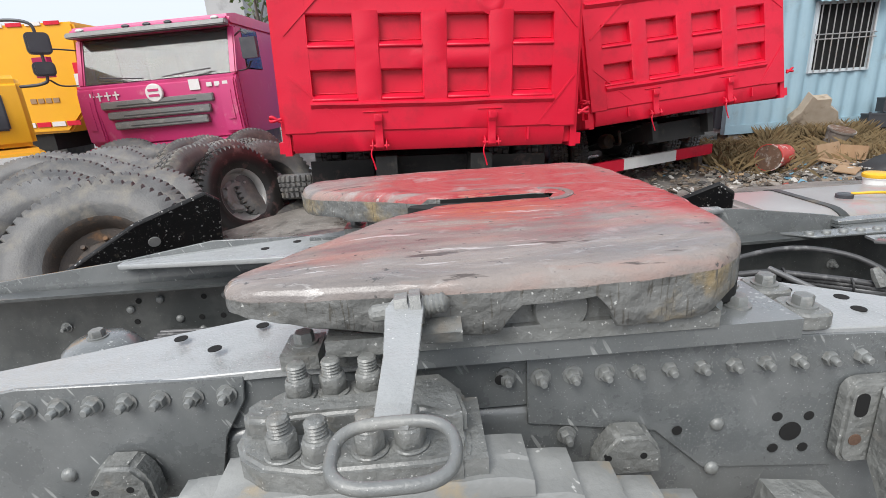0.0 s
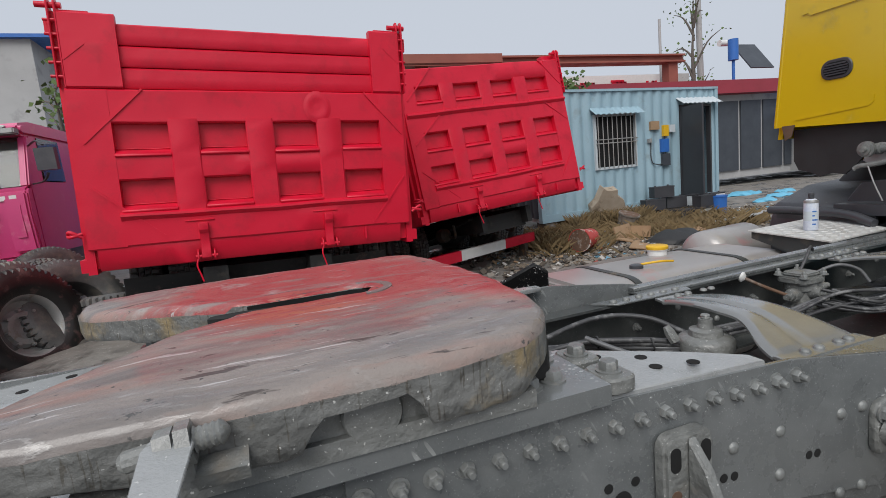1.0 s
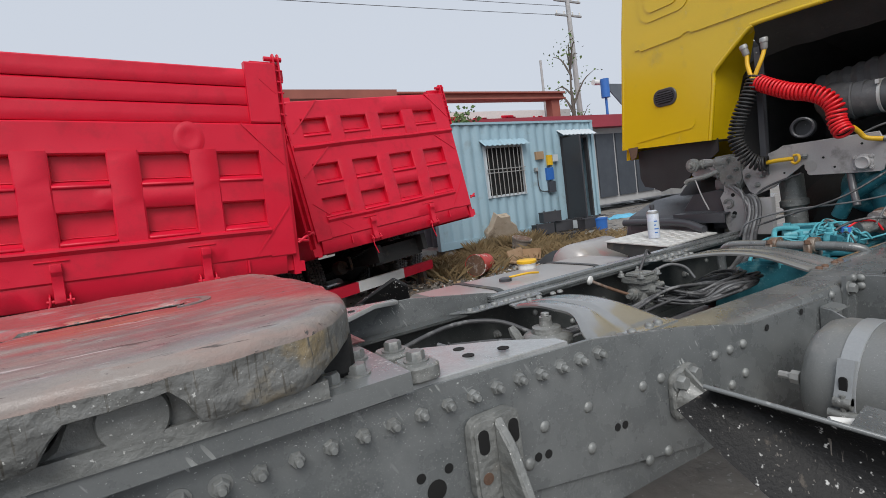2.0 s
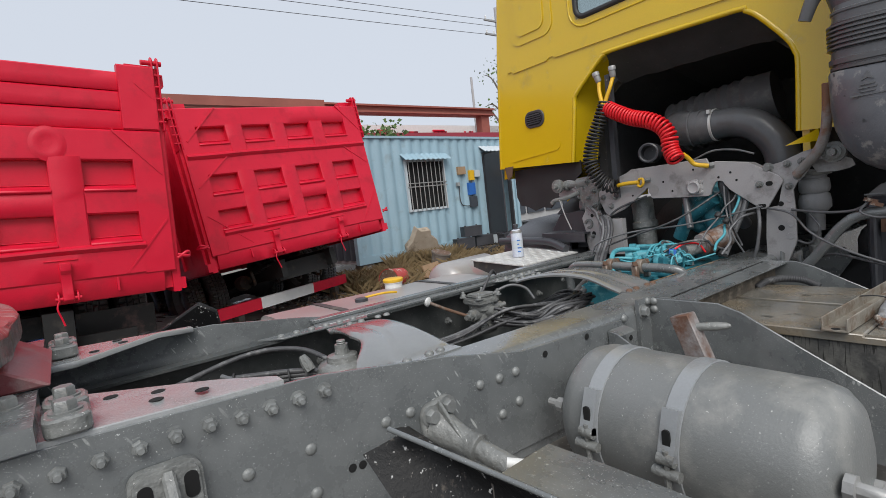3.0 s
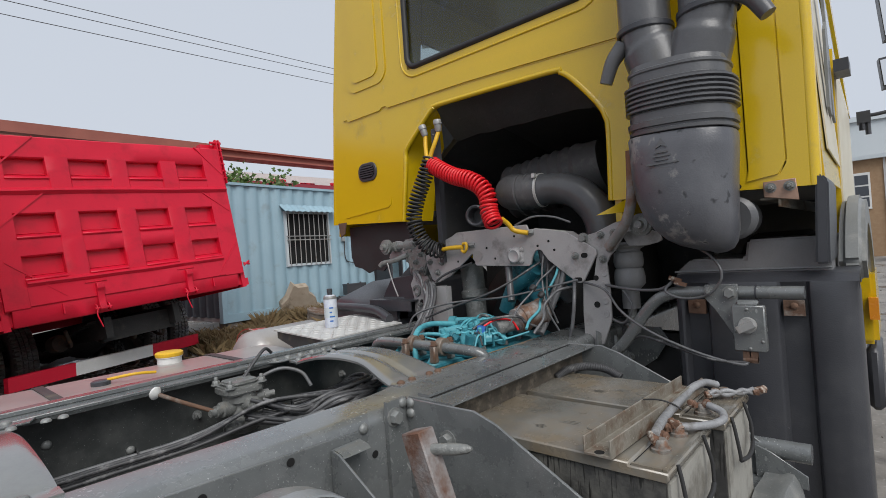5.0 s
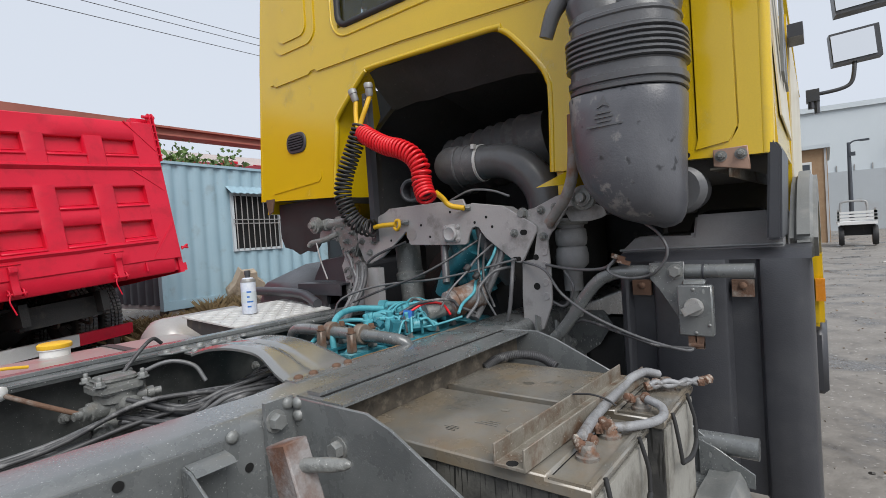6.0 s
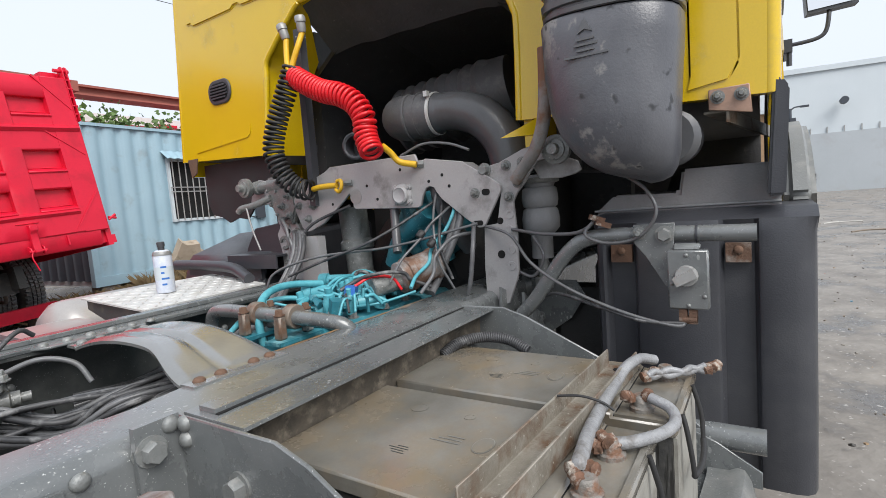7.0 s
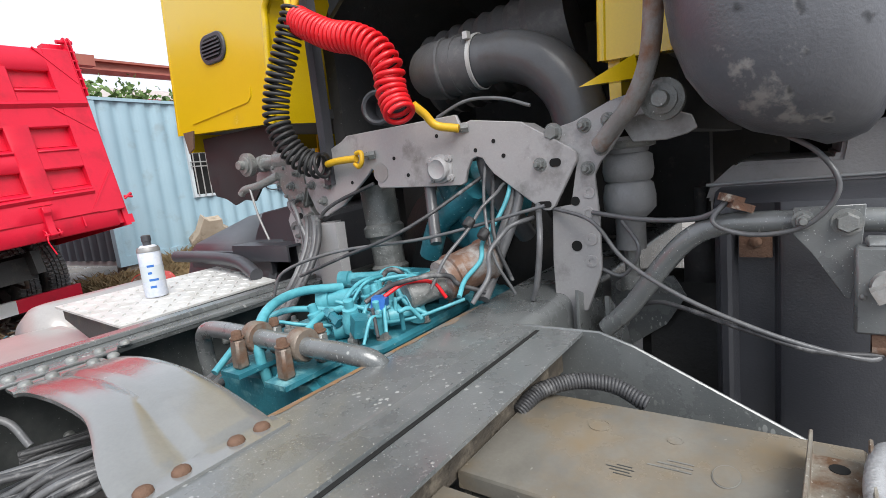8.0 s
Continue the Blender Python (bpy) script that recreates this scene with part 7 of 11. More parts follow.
# ---- things along the chassis ----
def air_tank():
    t = thing("air_tank", "dusty grey cylindrical air tank held by two steel straps", "air tank", (1.64, 0.3, GZ))
    c, r = V((1.645, 0, 0.765)), 0.157
    bm = bm_()
    lathe(bm, [(0.02, 0.0), (0.08, 0.004), (0.125, 0.018), (0.148, 0.04), (r, 0.07), (r, 0.508), (0.148, 0.538), (0.125, 0.56), (0.08, 0.574), (0.02, 0.578)], (c.x, 0.56, c.z), (0, -1, 0), 40)
    part("shell", bm, M_TANK, t)
    for y in (0.455, 0.27):
        bm = bm_()
        prof = []
        lathe(bm, [(r + 0.0005, 0), (r + 0.004, 0.001), (r + 0.004, 0.037), (r + 0.0005, 0.038)], (c.x, y, c.z), (0, -1, 0), 40, False, False)
        s = part("strap", bm, M_STRAP, t, "pale painted steel strap")
        bm = bm_()
        x = c.x - r - 0.012
        obox(bm, (c.x - r + 0.005, y - 0.019, c.z + 0.055), (0.018, 0.034, 0.1), (0, 20, 0))
        part("strap_end", bm, M_STRAP, s, bevel=0.003)
        bm = bm_()
        prism(bm, round_rect(y - 0.027, y - 0.011, c.z + 0.03, c.z + 0.07, 0.007), "x", c.x - r - 0.0105, c.x - r - 0.006, pose(0, 0, 0))
        part("slot", bm, M_HOLE, s)
        bm = bm_()
        cyl(bm, (x + 0.002, y - 0.019, c.z - 0.08), (x - 0.003, y - 0.019, c.z + 0.03), 0.006, n=8)
        cyl(bm, (x, y - 0.045, c.z - 0.018), (x, y + 0.01, c.z - 0.018), 0.011, n=12)
        cyl(bm, (x, y - 0.036, c.z + 0.012), (x, y - 0.002, c.z + 0.012), 0.013, n=12)
        part("t_bolt", bm, M_CAST, s)
    for dx, dz in ((-0.1, 0.03), (0.06, -0.05)):
        bm = bm_()
        lathe(bm, [(0.022, 0), (0.022, 0.015), (0.013, 0.016), (0.013, 0.05), (0.009, 0.055)], (c.x + dx, -0.013, c.z + dz), (0, -1, 0), 8)
        part("fitting", bm, M_STEEL, t)
    bm = bm_()
    lathe(bm, [(0.018, 0), (0.018, 0.02), (0.01, 0.022), (0.01, 0.05)], (c.x - 0.1, 0.55, c.z + 0.02), (0, 1, 0), 8)
    part("fitting", bm, M_STEEL, t)
    b = thing("tank_bracket", "grey sheet bracket bolted to the rail behind the air tank", "bracket", (1.9, 0.6, 0.9))
    bm = bm_()
    prism(bm, [(0.64, 0.885), (0.61, 0.88), (0.47, 0.80), (0.36, 0.62), (0.64, 0.62)], "x", 1.87, 1.876)
    part("side_sheet", bm, M_FRAME, b, bevel=0.002)
    bm = bm_()
    prism(bm, [(0.64, 0.885), (0.61, 0.88), (0.6, 0.872), (0.64, 0.876)], "x", 1.876, 1.95)
    part("top_flange", bm, M_FRAME, b)
    p = thing("rusty_bar", "rusty grey flat steel bar leaning over the air tank", "steel bar", (1.96, 0.4, 0.85))
    bm = bm_()
    prism(bm, [(0.478, 0.93), (0.425, 0.945), (0.33, 0.70), (0.385, 0.68)], "x", 1.93, 1.975)
    part("bar", bm, M_RUSTBAR, p, bevel=0.003)
    bm = bm_()
    lathe(bm, [(0.011, 0), (0.012, 0.05), (0.009, 0.075), (0.004, 0.085)], (1.955, 0.415, 0.905), (0.35, -0.85, 0.06), 10)
    part("pin", bm, M_CAST, p, "protruding pin")


M_RUSTBAR = mat("grey_bar_with_rust", (0.29, 0.275, 0.27), (0.23, 0.21, 0.2), 9, 0.6, 0.1, 0.5, 120, stain=(0.13, 0.065, 0.042), stain_scale=9, stain_at=0.5)
air_tank()


M_BATCABLE = mat("weathered_pale_cable", (0.34, 0.345, 0.355), (0.2, 0.203, 0.21), 18, 0.35, 0, 0.5, 150, stain=(0.12, 0.11, 0.1), stain_scale=26, stain_at=0.6)
M_TERMINAL = mat("corroded_lead_post", (0.3, 0.29, 0.27), (0.17, 0.15, 0.13), 40, 0.5, 0.3, 0.5, 200, stain=(0.2, 0.11, 0.07), stain_scale=45, stain_at=0.55)


def battery_box():
    t = thing("battery_carrier", "grey sheet steel battery carrier bolted to the rail", "battery box", (2.5, 0.3, 0.6))
    bm = bm_()
    prism(bm, [(0.64, 0.94), (0.42, 0.94), (0.36, 0.92), (0.02, 0.73), (-0.1, 0.62), (-0.1, 0.57), (0.64, 0.57)], "x", 2.1, 2.107)
    part("side_sheet", bm, M_FRAME, t, bevel=0.002)
    bm = bm_()
    prism(bm, [(0.625, 0.945), (0.46, 0.945), (0.4, 0.925), (0.1, 0.78), (-0.06, 0.65), (-0.06, 0.6), (0.625, 0.6)], "x", 2.86, 2.867)
    part("side_sheet", bm, M_FRAME, t, bevel=0.002)
    bm = bm_()
    box(bm, 2.107, 2.86, 0.488, 0.632, 0.937, 0.943)
    part("top_sheet", bm, M_FRAME, t, bevel=0.001)
    bm = bm_()
    box(bm, 2.12, 2.84, 0.572, 0.612, 0.9435, 0.951)
    part("edge_strip", bm, M_FRAME, t, "raised grey edge strip", bevel=0.0015)
    # black strip on the sheet, painted shadow along the raised edge strip
    bm = bm_()
    box(bm, 2.12, 2.84, 0.565, 0.572, 0.9432, 0.9445)
    part("edge_gap", bm, M_HOLE, t)
    bm = bm_()
    box(bm, 2.107, 2.86, 0.532, 0.565, 0.86, 0.937)
    part("back_packing", bm, M_PACKING, t, "crumbling grey packing board")
    bm = bm_()
    box(bm, 2.107, 2.86, -0.08, 0.632, 0.6, 0.61)
    part("tray", bm, M_FRAME, t)
    bm = bm_()   # tray lip, bent down in a soft curve at its edge
    n_ = 16
    sheets = []
    for th in (0.0, -0.006):
        rows = []
        for i in range(n_ + 1):
            x = 2.12 + 0.74 * i / n_
            wob = 0.006 * noise.noise(V((x * 9, 0, 0)))
            rows.append([bm.verts.new((x, y + wob, z + th + wob * 0.5)) for y, z in ((0.0, 0.628), (-0.04, 0.63), (-0.055, 0.638), (-0.068, 0.636), (-0.08, 0.615), (-0.088, 0.57), (-0.09, 0.5))])
        for a_, b_ in zip(rows, rows[1:]):
            for k in range(6):
                bm.faces.new((a_[k], a_[k + 1], b_[k + 1], b_[k]))
        sheets.append(rows)
    for i in range(n_):
        bm.faces.new((sheets[0][i][6], sheets[0][i + 1][6], sheets[1][i + 1][6], sheets[1][i][6]))
    part("front_lip", bm, M_TANK, t, "grey bent sheet lip", smooth=50)
    bm = bm_()
    cyl(bm, (2.88, 0.05, 0.685), (2.88, -0.108, 0.685), 0.027, n=18)
    part("end_tube", bm, M_FRAME, t, "short grey tube end")
    bm = bm_()
    prism(bm, [(0.02, 0.61), (0.02, 0.7), (-0.02, 0.685), (-0.1, 0.635), (-0.1, 0.6)], "x", 2.845, 2.851)
    part("gusset", bm, M_FRAME, t, bevel=0.001)
    for y, z in ((0.62, 0.93), (0.62, 0.905)):
        piece("bolt", DOME, t, facing((2.1, y, z - 0.0), (-1, 0, 0)))
    bm = bm_()
    box(bm, 2.035, 2.1, web(2.07) - 0.012, web(2.07), 0.66, 0.945)
    part("rail_flange", bm, M_FRAME, t, bevel=0.002)
    for x, z, me in ((2.055, 0.905, HEXBIG), (2.086, 0.932, DOME)):
        piece("bolt", me, t, facing((x, web(2.07) - 0.012, z), (0, -1, 0)))
    piece("bolt", HEXBIG, t, facing((2.1, 0.5, 0.86), (-1, 0, 0)))
    # two batteries
    for k, (a, b_, e0) in enumerate(((2.165, 2.458, 0.026), (2.488, 2.74, 0.004))):
        bt = thing("battery", "grimy lorry battery with a brown lid and pale case", "battery", ((a + b_) / 2, 0.25, 0.61), "pair of batteries")
        bm = bm_()
        box(bm, a + 0.008, b_ - 0.008, e0 + 0.008, 0.525, 0.61, 0.85)
        part("case", bm, M_BATT_CASE, bt, "black streaked case", bevel=0.004)
        bm = bm_()
        box(bm, a + 0.012, b_ - 0.012, e0 + 0.002, e0 + 0.0075, 0.615, 0.845)
        part("front_panel", bm, M_BATT_SIDE, bt, "dirty pale front of the case", bevel=0.001)
        bm = bm_()
        prism(bm, [(0.53, 0.848), (0.53, 0.874), (0.1, 0.874), (0.0998, 0.868), (e0, 0.868), (e0, 0.856), (e0 + 0.004, 0.848)], "x", a, b_)
        ld = part("lid", bm, M_BATT, bt, bevel=0.003)
        bm = bm_()   # black groove where the lid steps down and a raised rim round the low part
        box(bm, a + 0.004, b_ - 0.004, 0.0965, 0.0998, 0.8682, 0.8692)
        part("lid_groove", bm, M_HOLE, ld)
        bm = bm_()
        box(bm, a + 0.003, b_ - 0.003, e0 + 0.003, e0 + 0.011, 0.868, 0.873)
        part("lid_rim", bm, M_BATT, ld, bevel=0.002)
        bm = bm_()
        box(bm, a + 0.003, a + 0.011, e0 + 0.012, 0.096, 0.868, 0.873)
        part("lid_rim", bm, M_BATT, ld, bevel=0.002)
        bm = bm_()
        prism(bm, arc((a + b_) / 2, 0.235, 0.019, 0, 360, 22)[:-1], "z", 0.8745, 0.8752, Matrix.Translation(((a + b_) / 2, 0.235, 0)) @ Matrix.Diagonal((1.25, 0.8, 1, 1)) @ Matrix.Translation((-(a + b_) / 2, -0.235, 0)))
        lg = part("lid_mark", bm, M_MARK, bt, "round embossed mark")
        bm = bm_()
        prism(bm, arc((a + b_) / 2, 0.235, 0.0175, 0, 360, 22)[:-1], "z", 0.8752, 0.8757, Matrix.Translation(((a + b_) / 2, 0.235, 0)) @ Matrix.Diagonal((1.25, 0.8, 1, 1)) @ Matrix.Translation((-(a + b_) / 2, -0.235, 0)))
        part("mark_centre", bm, M_BATT, lg)
        for q in range(3):
            bm = bm_()
            box(bm, (a + b_) / 2 - 0.012 + 0.009 * q, (a + b_) / 2 - 0.009 + 0.009 * q, 0.27, 0.32 - 0.01 * q, 0.8745, 0.8748)
            part("print_bar", bm, M_MARK, bt)
        for xx, yt in (((2.265, 0.072), (2.368, 0.07)) if k == 0 else ((2.535, 0.062), (2.69, 0.05))):
            bm = bm_()
            lathe(bm, [(0.02, 0), (0.02, 0.006), (0.015, 0.008), (0.0135, 0.022), (0.011, 0.025)], (xx, yt, 0.868), (0, 0, 1), 14)
            part("terminal", bm, M_TERMINAL, bt, "corroded lead terminal post")
        bm = bm_()
        tube(bm, [(a + 0.05, e0 - 0.001, 0.868), (a + 0.047, e0 - 0.007, 0.845), (a + 0.045, e0 - 0.014, 0.8), (a + 0.05, e0 - 0.016, 0.77)], 0.004, 6)
        tube(bm, [(b_ - 0.07, e0 - 0.001, 0.868), (b_ - 0.068, e0 - 0.007, 0.845), (b_ - 0.065, e0 - 0.014, 0.81), (b_ - 0.07, e0 - 0.016, 0.77)], 0.004, 6)
        tube(bm, [(a + 0.05, e0 - 0.016, 0.77), (a + 0.1, e0 - 0.02, 0.762), (b_ - 0.11, e0 - 0.02, 0.764), (b_ - 0.07, e0 - 0.016, 0.77)], 0.005, 6)
        part("carry_handle", bm, M_BLACK, bt, "black rope carry handle", smooth=60)
        for yy, rr in ((0.4, 0.016), (0.3, 0.01)):
            bm = bm_()
            lathe(bm, [(rr, 0), (rr, 0.0006), (rr * 0.8, 0.0006), (rr * 0.8, 0.0002)], (b_ - 0.07, yy, 0.8745), (0, 0, 1), 20)
            part("vent_ring", bm, M_BATT, bt)
        bm = bm_()
        for q in range(4):
            box(bm, a + 0.08 + 0.006 * q, a + 0.0815 + 0.006 * q, 0.33 + 0.004 * (q % 2), 0.352 + 0.006 * (q % 3), 0.8742, 0.8746)
        part("print_block", bm, M_FRAME_DARK, bt)
    # angle bar over the batteries with its tie bolts
    an = thing("hold_down_bar", "worn grey angle bar holding the batteries down", "angle bar", (2.45, 0.14, 0.875))
    bm = bm_()
    vs = prism(bm, [(0.184, 0.914), (0.18, 0.914), (0.18, 0.883), (0.13, 0.883), (0.13, 0.914), (0.126, 0.914), (0.126, 0.877), (0.184, 0.877)], "x", 2.15, 2.69)
    for v in bm.verts:   # the far end lies a little askew
        v.co.y -= 0.05 * (v.co.x - 2.15)
    part("bar", bm, M_BAR, an, bevel=0.001)
    for x in (2.16, 2.665):
        bm = bm_()
        cyl(bm, (x, 0.155 - 0.05 * (x - 2.15), 0.883), (x, 0.155 - 0.05 * (x - 2.15), 0.8838), 0.01, n=12)
        part("bolt_hole", bm, M_HOLE, an)
    cb = thing("battery_cables", "grey battery cables with corroded copper terminals", "cables", (2.45, 0.05, 0.88))
    bm = bm_()
    tube(bm, [(2.278, 0.087, 0.892), (2.29, 0.086, 0.9), (2.368, 0.098, 0.898), (2.463, 0.104, 0.899), (2.548, 0.106, 0.901), (2.618, 0.104, 0.906), (2.678, 0.092, 0.905), (2.718, 0.074, 0.892)], 0.0098, 12)
    part("thick_cable", bm, M_BATCABLE, cb)
    bm = bm_()
    tube(bm, [(2.368, 0.067, 0.887), (2.383, 0.047, 0.885), (2.428, 0.017, 0.882), (2.473, 0.004, 0.882), (2.510, 0.016, 0.887), (2.526, 0.047, 0.893)], 0.0085, 12)
    part("thick_cable", bm, M_BATCABLE, cb)
    for k, off in enumerate((-0.006, 0.006)):   # two twisted leads
        bm = bm_()
        tube(bm, [(2.638, 0.072, 0.888)] + [(2.635 + 0.015 * q, 0.075 - 0.018 * q + off * math.cos(2.2 * q + 3.14 * k), 0.888 + 0.006 * math.sin(2.2 * q + 3.14 * k)) for q in range(1, 6)], 0.006, 8)
        part("thick_cable", bm, M_BATCABLE, cb)
    for x, y, z in ((2.278, 0.090, 0.893), (2.286, 0.074, 0.892), (2.263, 0.082, 0.888), (2.353, 0.087, 0.886), (2.368, 0.067, 0.887), (2.360, 0.076, 0.894), (2.518, 0.080, 0.893), (2.533, 0.052, 0.894), (2.643, 0.074, 0.886), (2.658, 0.062, 0.889), (2.713, -0.018, 0.888), (2.723, -0.030, 0.890)):
        bm = bm_()
        rnd = random.Random(int(x * 1000 + y * 7777))
        vs = lathe(bm, [(0.004, -0.011), (0.009, -0.01), (0.0085, -0.004), (0.0105, 0.0), (0.0085, 0.004), (0.009, 0.01), (0.005, 0.012)], (x, y, z), (rnd.uniform(-1, 1), rnd.uniform(-1, 1), rnd.uniform(-0.2, 0.5)), 9)
        obox(bm, (x, y, z - 0.003), (0.02, 0.013, 0.008), (rnd.uniform(-15, 15), rnd.uniform(-15, 15), rnd.uniform(0, 90)))
        part("terminal_clamp", bm, M_COPPER, cb, "corroded copper clamp", bevel=0.002)
    bm = bm_()   # thin tie round the thick cable and bar
    tube(bm, [(2.43, 0.165, 0.915), (2.435, 0.13, 0.918), (2.44, 0.1, 0.911), (2.442, 0.082, 0.9)], 0.002, 6)
    part("tie", bm, M_BLACK, cb)
    bm = bm_()
    path_ = [(2.66, 0.527, 0.872), (2.71, 0.51, 0.89), (2.755, 0.465, 0.895), (2.775, 0.41, 0.888), (2.77, 0.36, 0.868)]
    coil(bm, path_, 0.0105, 0.003, 42, 5, 14)
    tube(bm, path_, 0.0102, 12)
    part("conduit", bm, M_CABLE_DARK, cb, "corrugated dark grey conduit")


battery_box()


def near_mudguard():
    g = thing("mudguard", "black plastic mudguard lying beside the rail with a grey spray edge", "mudguard", (1.1, 0.2, 0.7))
    top = smooth_path([(0.982, 0.445, 0.962), (1.03, 0.29, 0.935), (1.09, 0.1, 0.898), (1.2, -0.3, 0.82)], 6)
    low = smooth_path([(0.948, 0.475, 0.925), (0.965, 0.36, 0.83), (0.985, 0.1, 0.68), (1.0, -0.3, 0.5)], 6)
    bm = bm_()
    lay = []
    for th in (0.0, 0.007):
        rows = []
        for a, b in zip(top, low):
            rows.append([bm.verts.new(a.lerp(b, q / 6) + V((th + 0.06 * math.sin(math.pi * q / 6), 0, 0))) for q in range(7)])
        for a, b in zip(rows, rows[1:]):
            for q in range(6):
                bm.faces.new((a[q], a[q + 1], b[q + 1], b[q]))
        lay.append(rows)
    for i in range(len(top) - 1):
        for q in (0, 6):
            bm.faces.new((lay[0][i][q], lay[0][i + 1][q], lay[1][i + 1][q], lay[1][i][q]))
    bm.faces.new(lay[0][0] + lay[1][0][::-1])
    bmesh.ops.recalc_face_normals(bm, faces=bm.faces)
    part("sheet", bm, M_MUDGUARD, g, smooth=50)
    bm = bm_()
    tube(bm, [p + V((0.003, 0, 0.002)) for p in top], 0.0045, 6, raw=True)
    part("rim", bm, M_FRAME, g, "grey sprayed rim")
    bm = bm_()
    rows = [[bm.verts.new(p + V((0.006 + 0.05 * q, 0.01 * q, -0.006 - 0.006 * q))) for q in range(4)] for p in top[7:]]
    for a, b in zip(rows, rows[1:]):
        for q in range(3):
            bm.faces.new((a[q], a[q + 1], b[q + 1], b[q]))
    part("flange", bm, M_FRAME, g, "grey sprayed flange")
    t = thing("white_plug", "small white plastic tube end lying on the mudguard", "plug", (1.16, 0.32, 0.87))
    bm = bm_()
    cyl(bm, (1.118, 0.315, 0.896), (1.146, 0.285, 0.891), 0.009, n=14)
    part("tube_end", bm, M_WHITE, t, bevel=0.002)
    # far side mudguards
    for (x, y, z, rz, L) in ((-1.02, 1.72, 0.96, 35, 0.5), (0.86, 1.75, 0.9, -28, 0.4)):
        f = thing("mudguard", "black plastic mudguard sheet standing beyond the far rail", "mudguard", (x, y, z))
        bm = bm_()
        pts = [(-L / 2, -0.2), (L / 2, -0.2), (L / 2, 0.16), (L / 2 - 0.05, 0.2), (-L / 2 + 0.22, 0.12), (-L / 2, -0.02)]
        prism(bm, pts, "y", -0.01, 0.01, pose(x, y, z, 25, 0, rz))
        part("sheet", bm, M_MUDGUARD, f, bevel=0.004)
        bm = bm_()
        tube(bm, [(x + 0.05, y + 0.02, z - 0.05), (x + 0.05, y - 0.1, z - 0.14), (x + 0.05, mirror_y(web(x), 1) - 0.004, z - 0.16)], 0.014, 8)
        part("stay", bm, M_FRAME_DARK, f)
        bm = bm_()
        cyl(bm, (0.02, -0.016, 0.04), (0.02, -0.008, 0.04), 0.02, n=12)
        bmesh.ops.transform(bm, matrix=pose(x, y, z, 25, 0, rz), verts=bm.verts)
        part("bolt_head", bm, M_STEEL, f)


M_MUDGUARD = mat("scuffed_black_mudguard", (0.008, 0.008, 0.009), (0.015, 0.015, 0.015), 6, 0.5, 0, 0.4, 120, stain=(0.08, 0.07, 0.06), stain_scale=18, stain_at=0.66, stain_soft=0.03, speck=(0.45, 0.45, 0.44), speck_scale=85, speck_at=0.69, drip=(0.12, 0.11, 0.1), drip_at=0.68)
M_MUDGUARD.node_tree.nodes["Principled BSDF"].inputs["Specular IOR Level"].default_value = 0.2
near_mudguard()


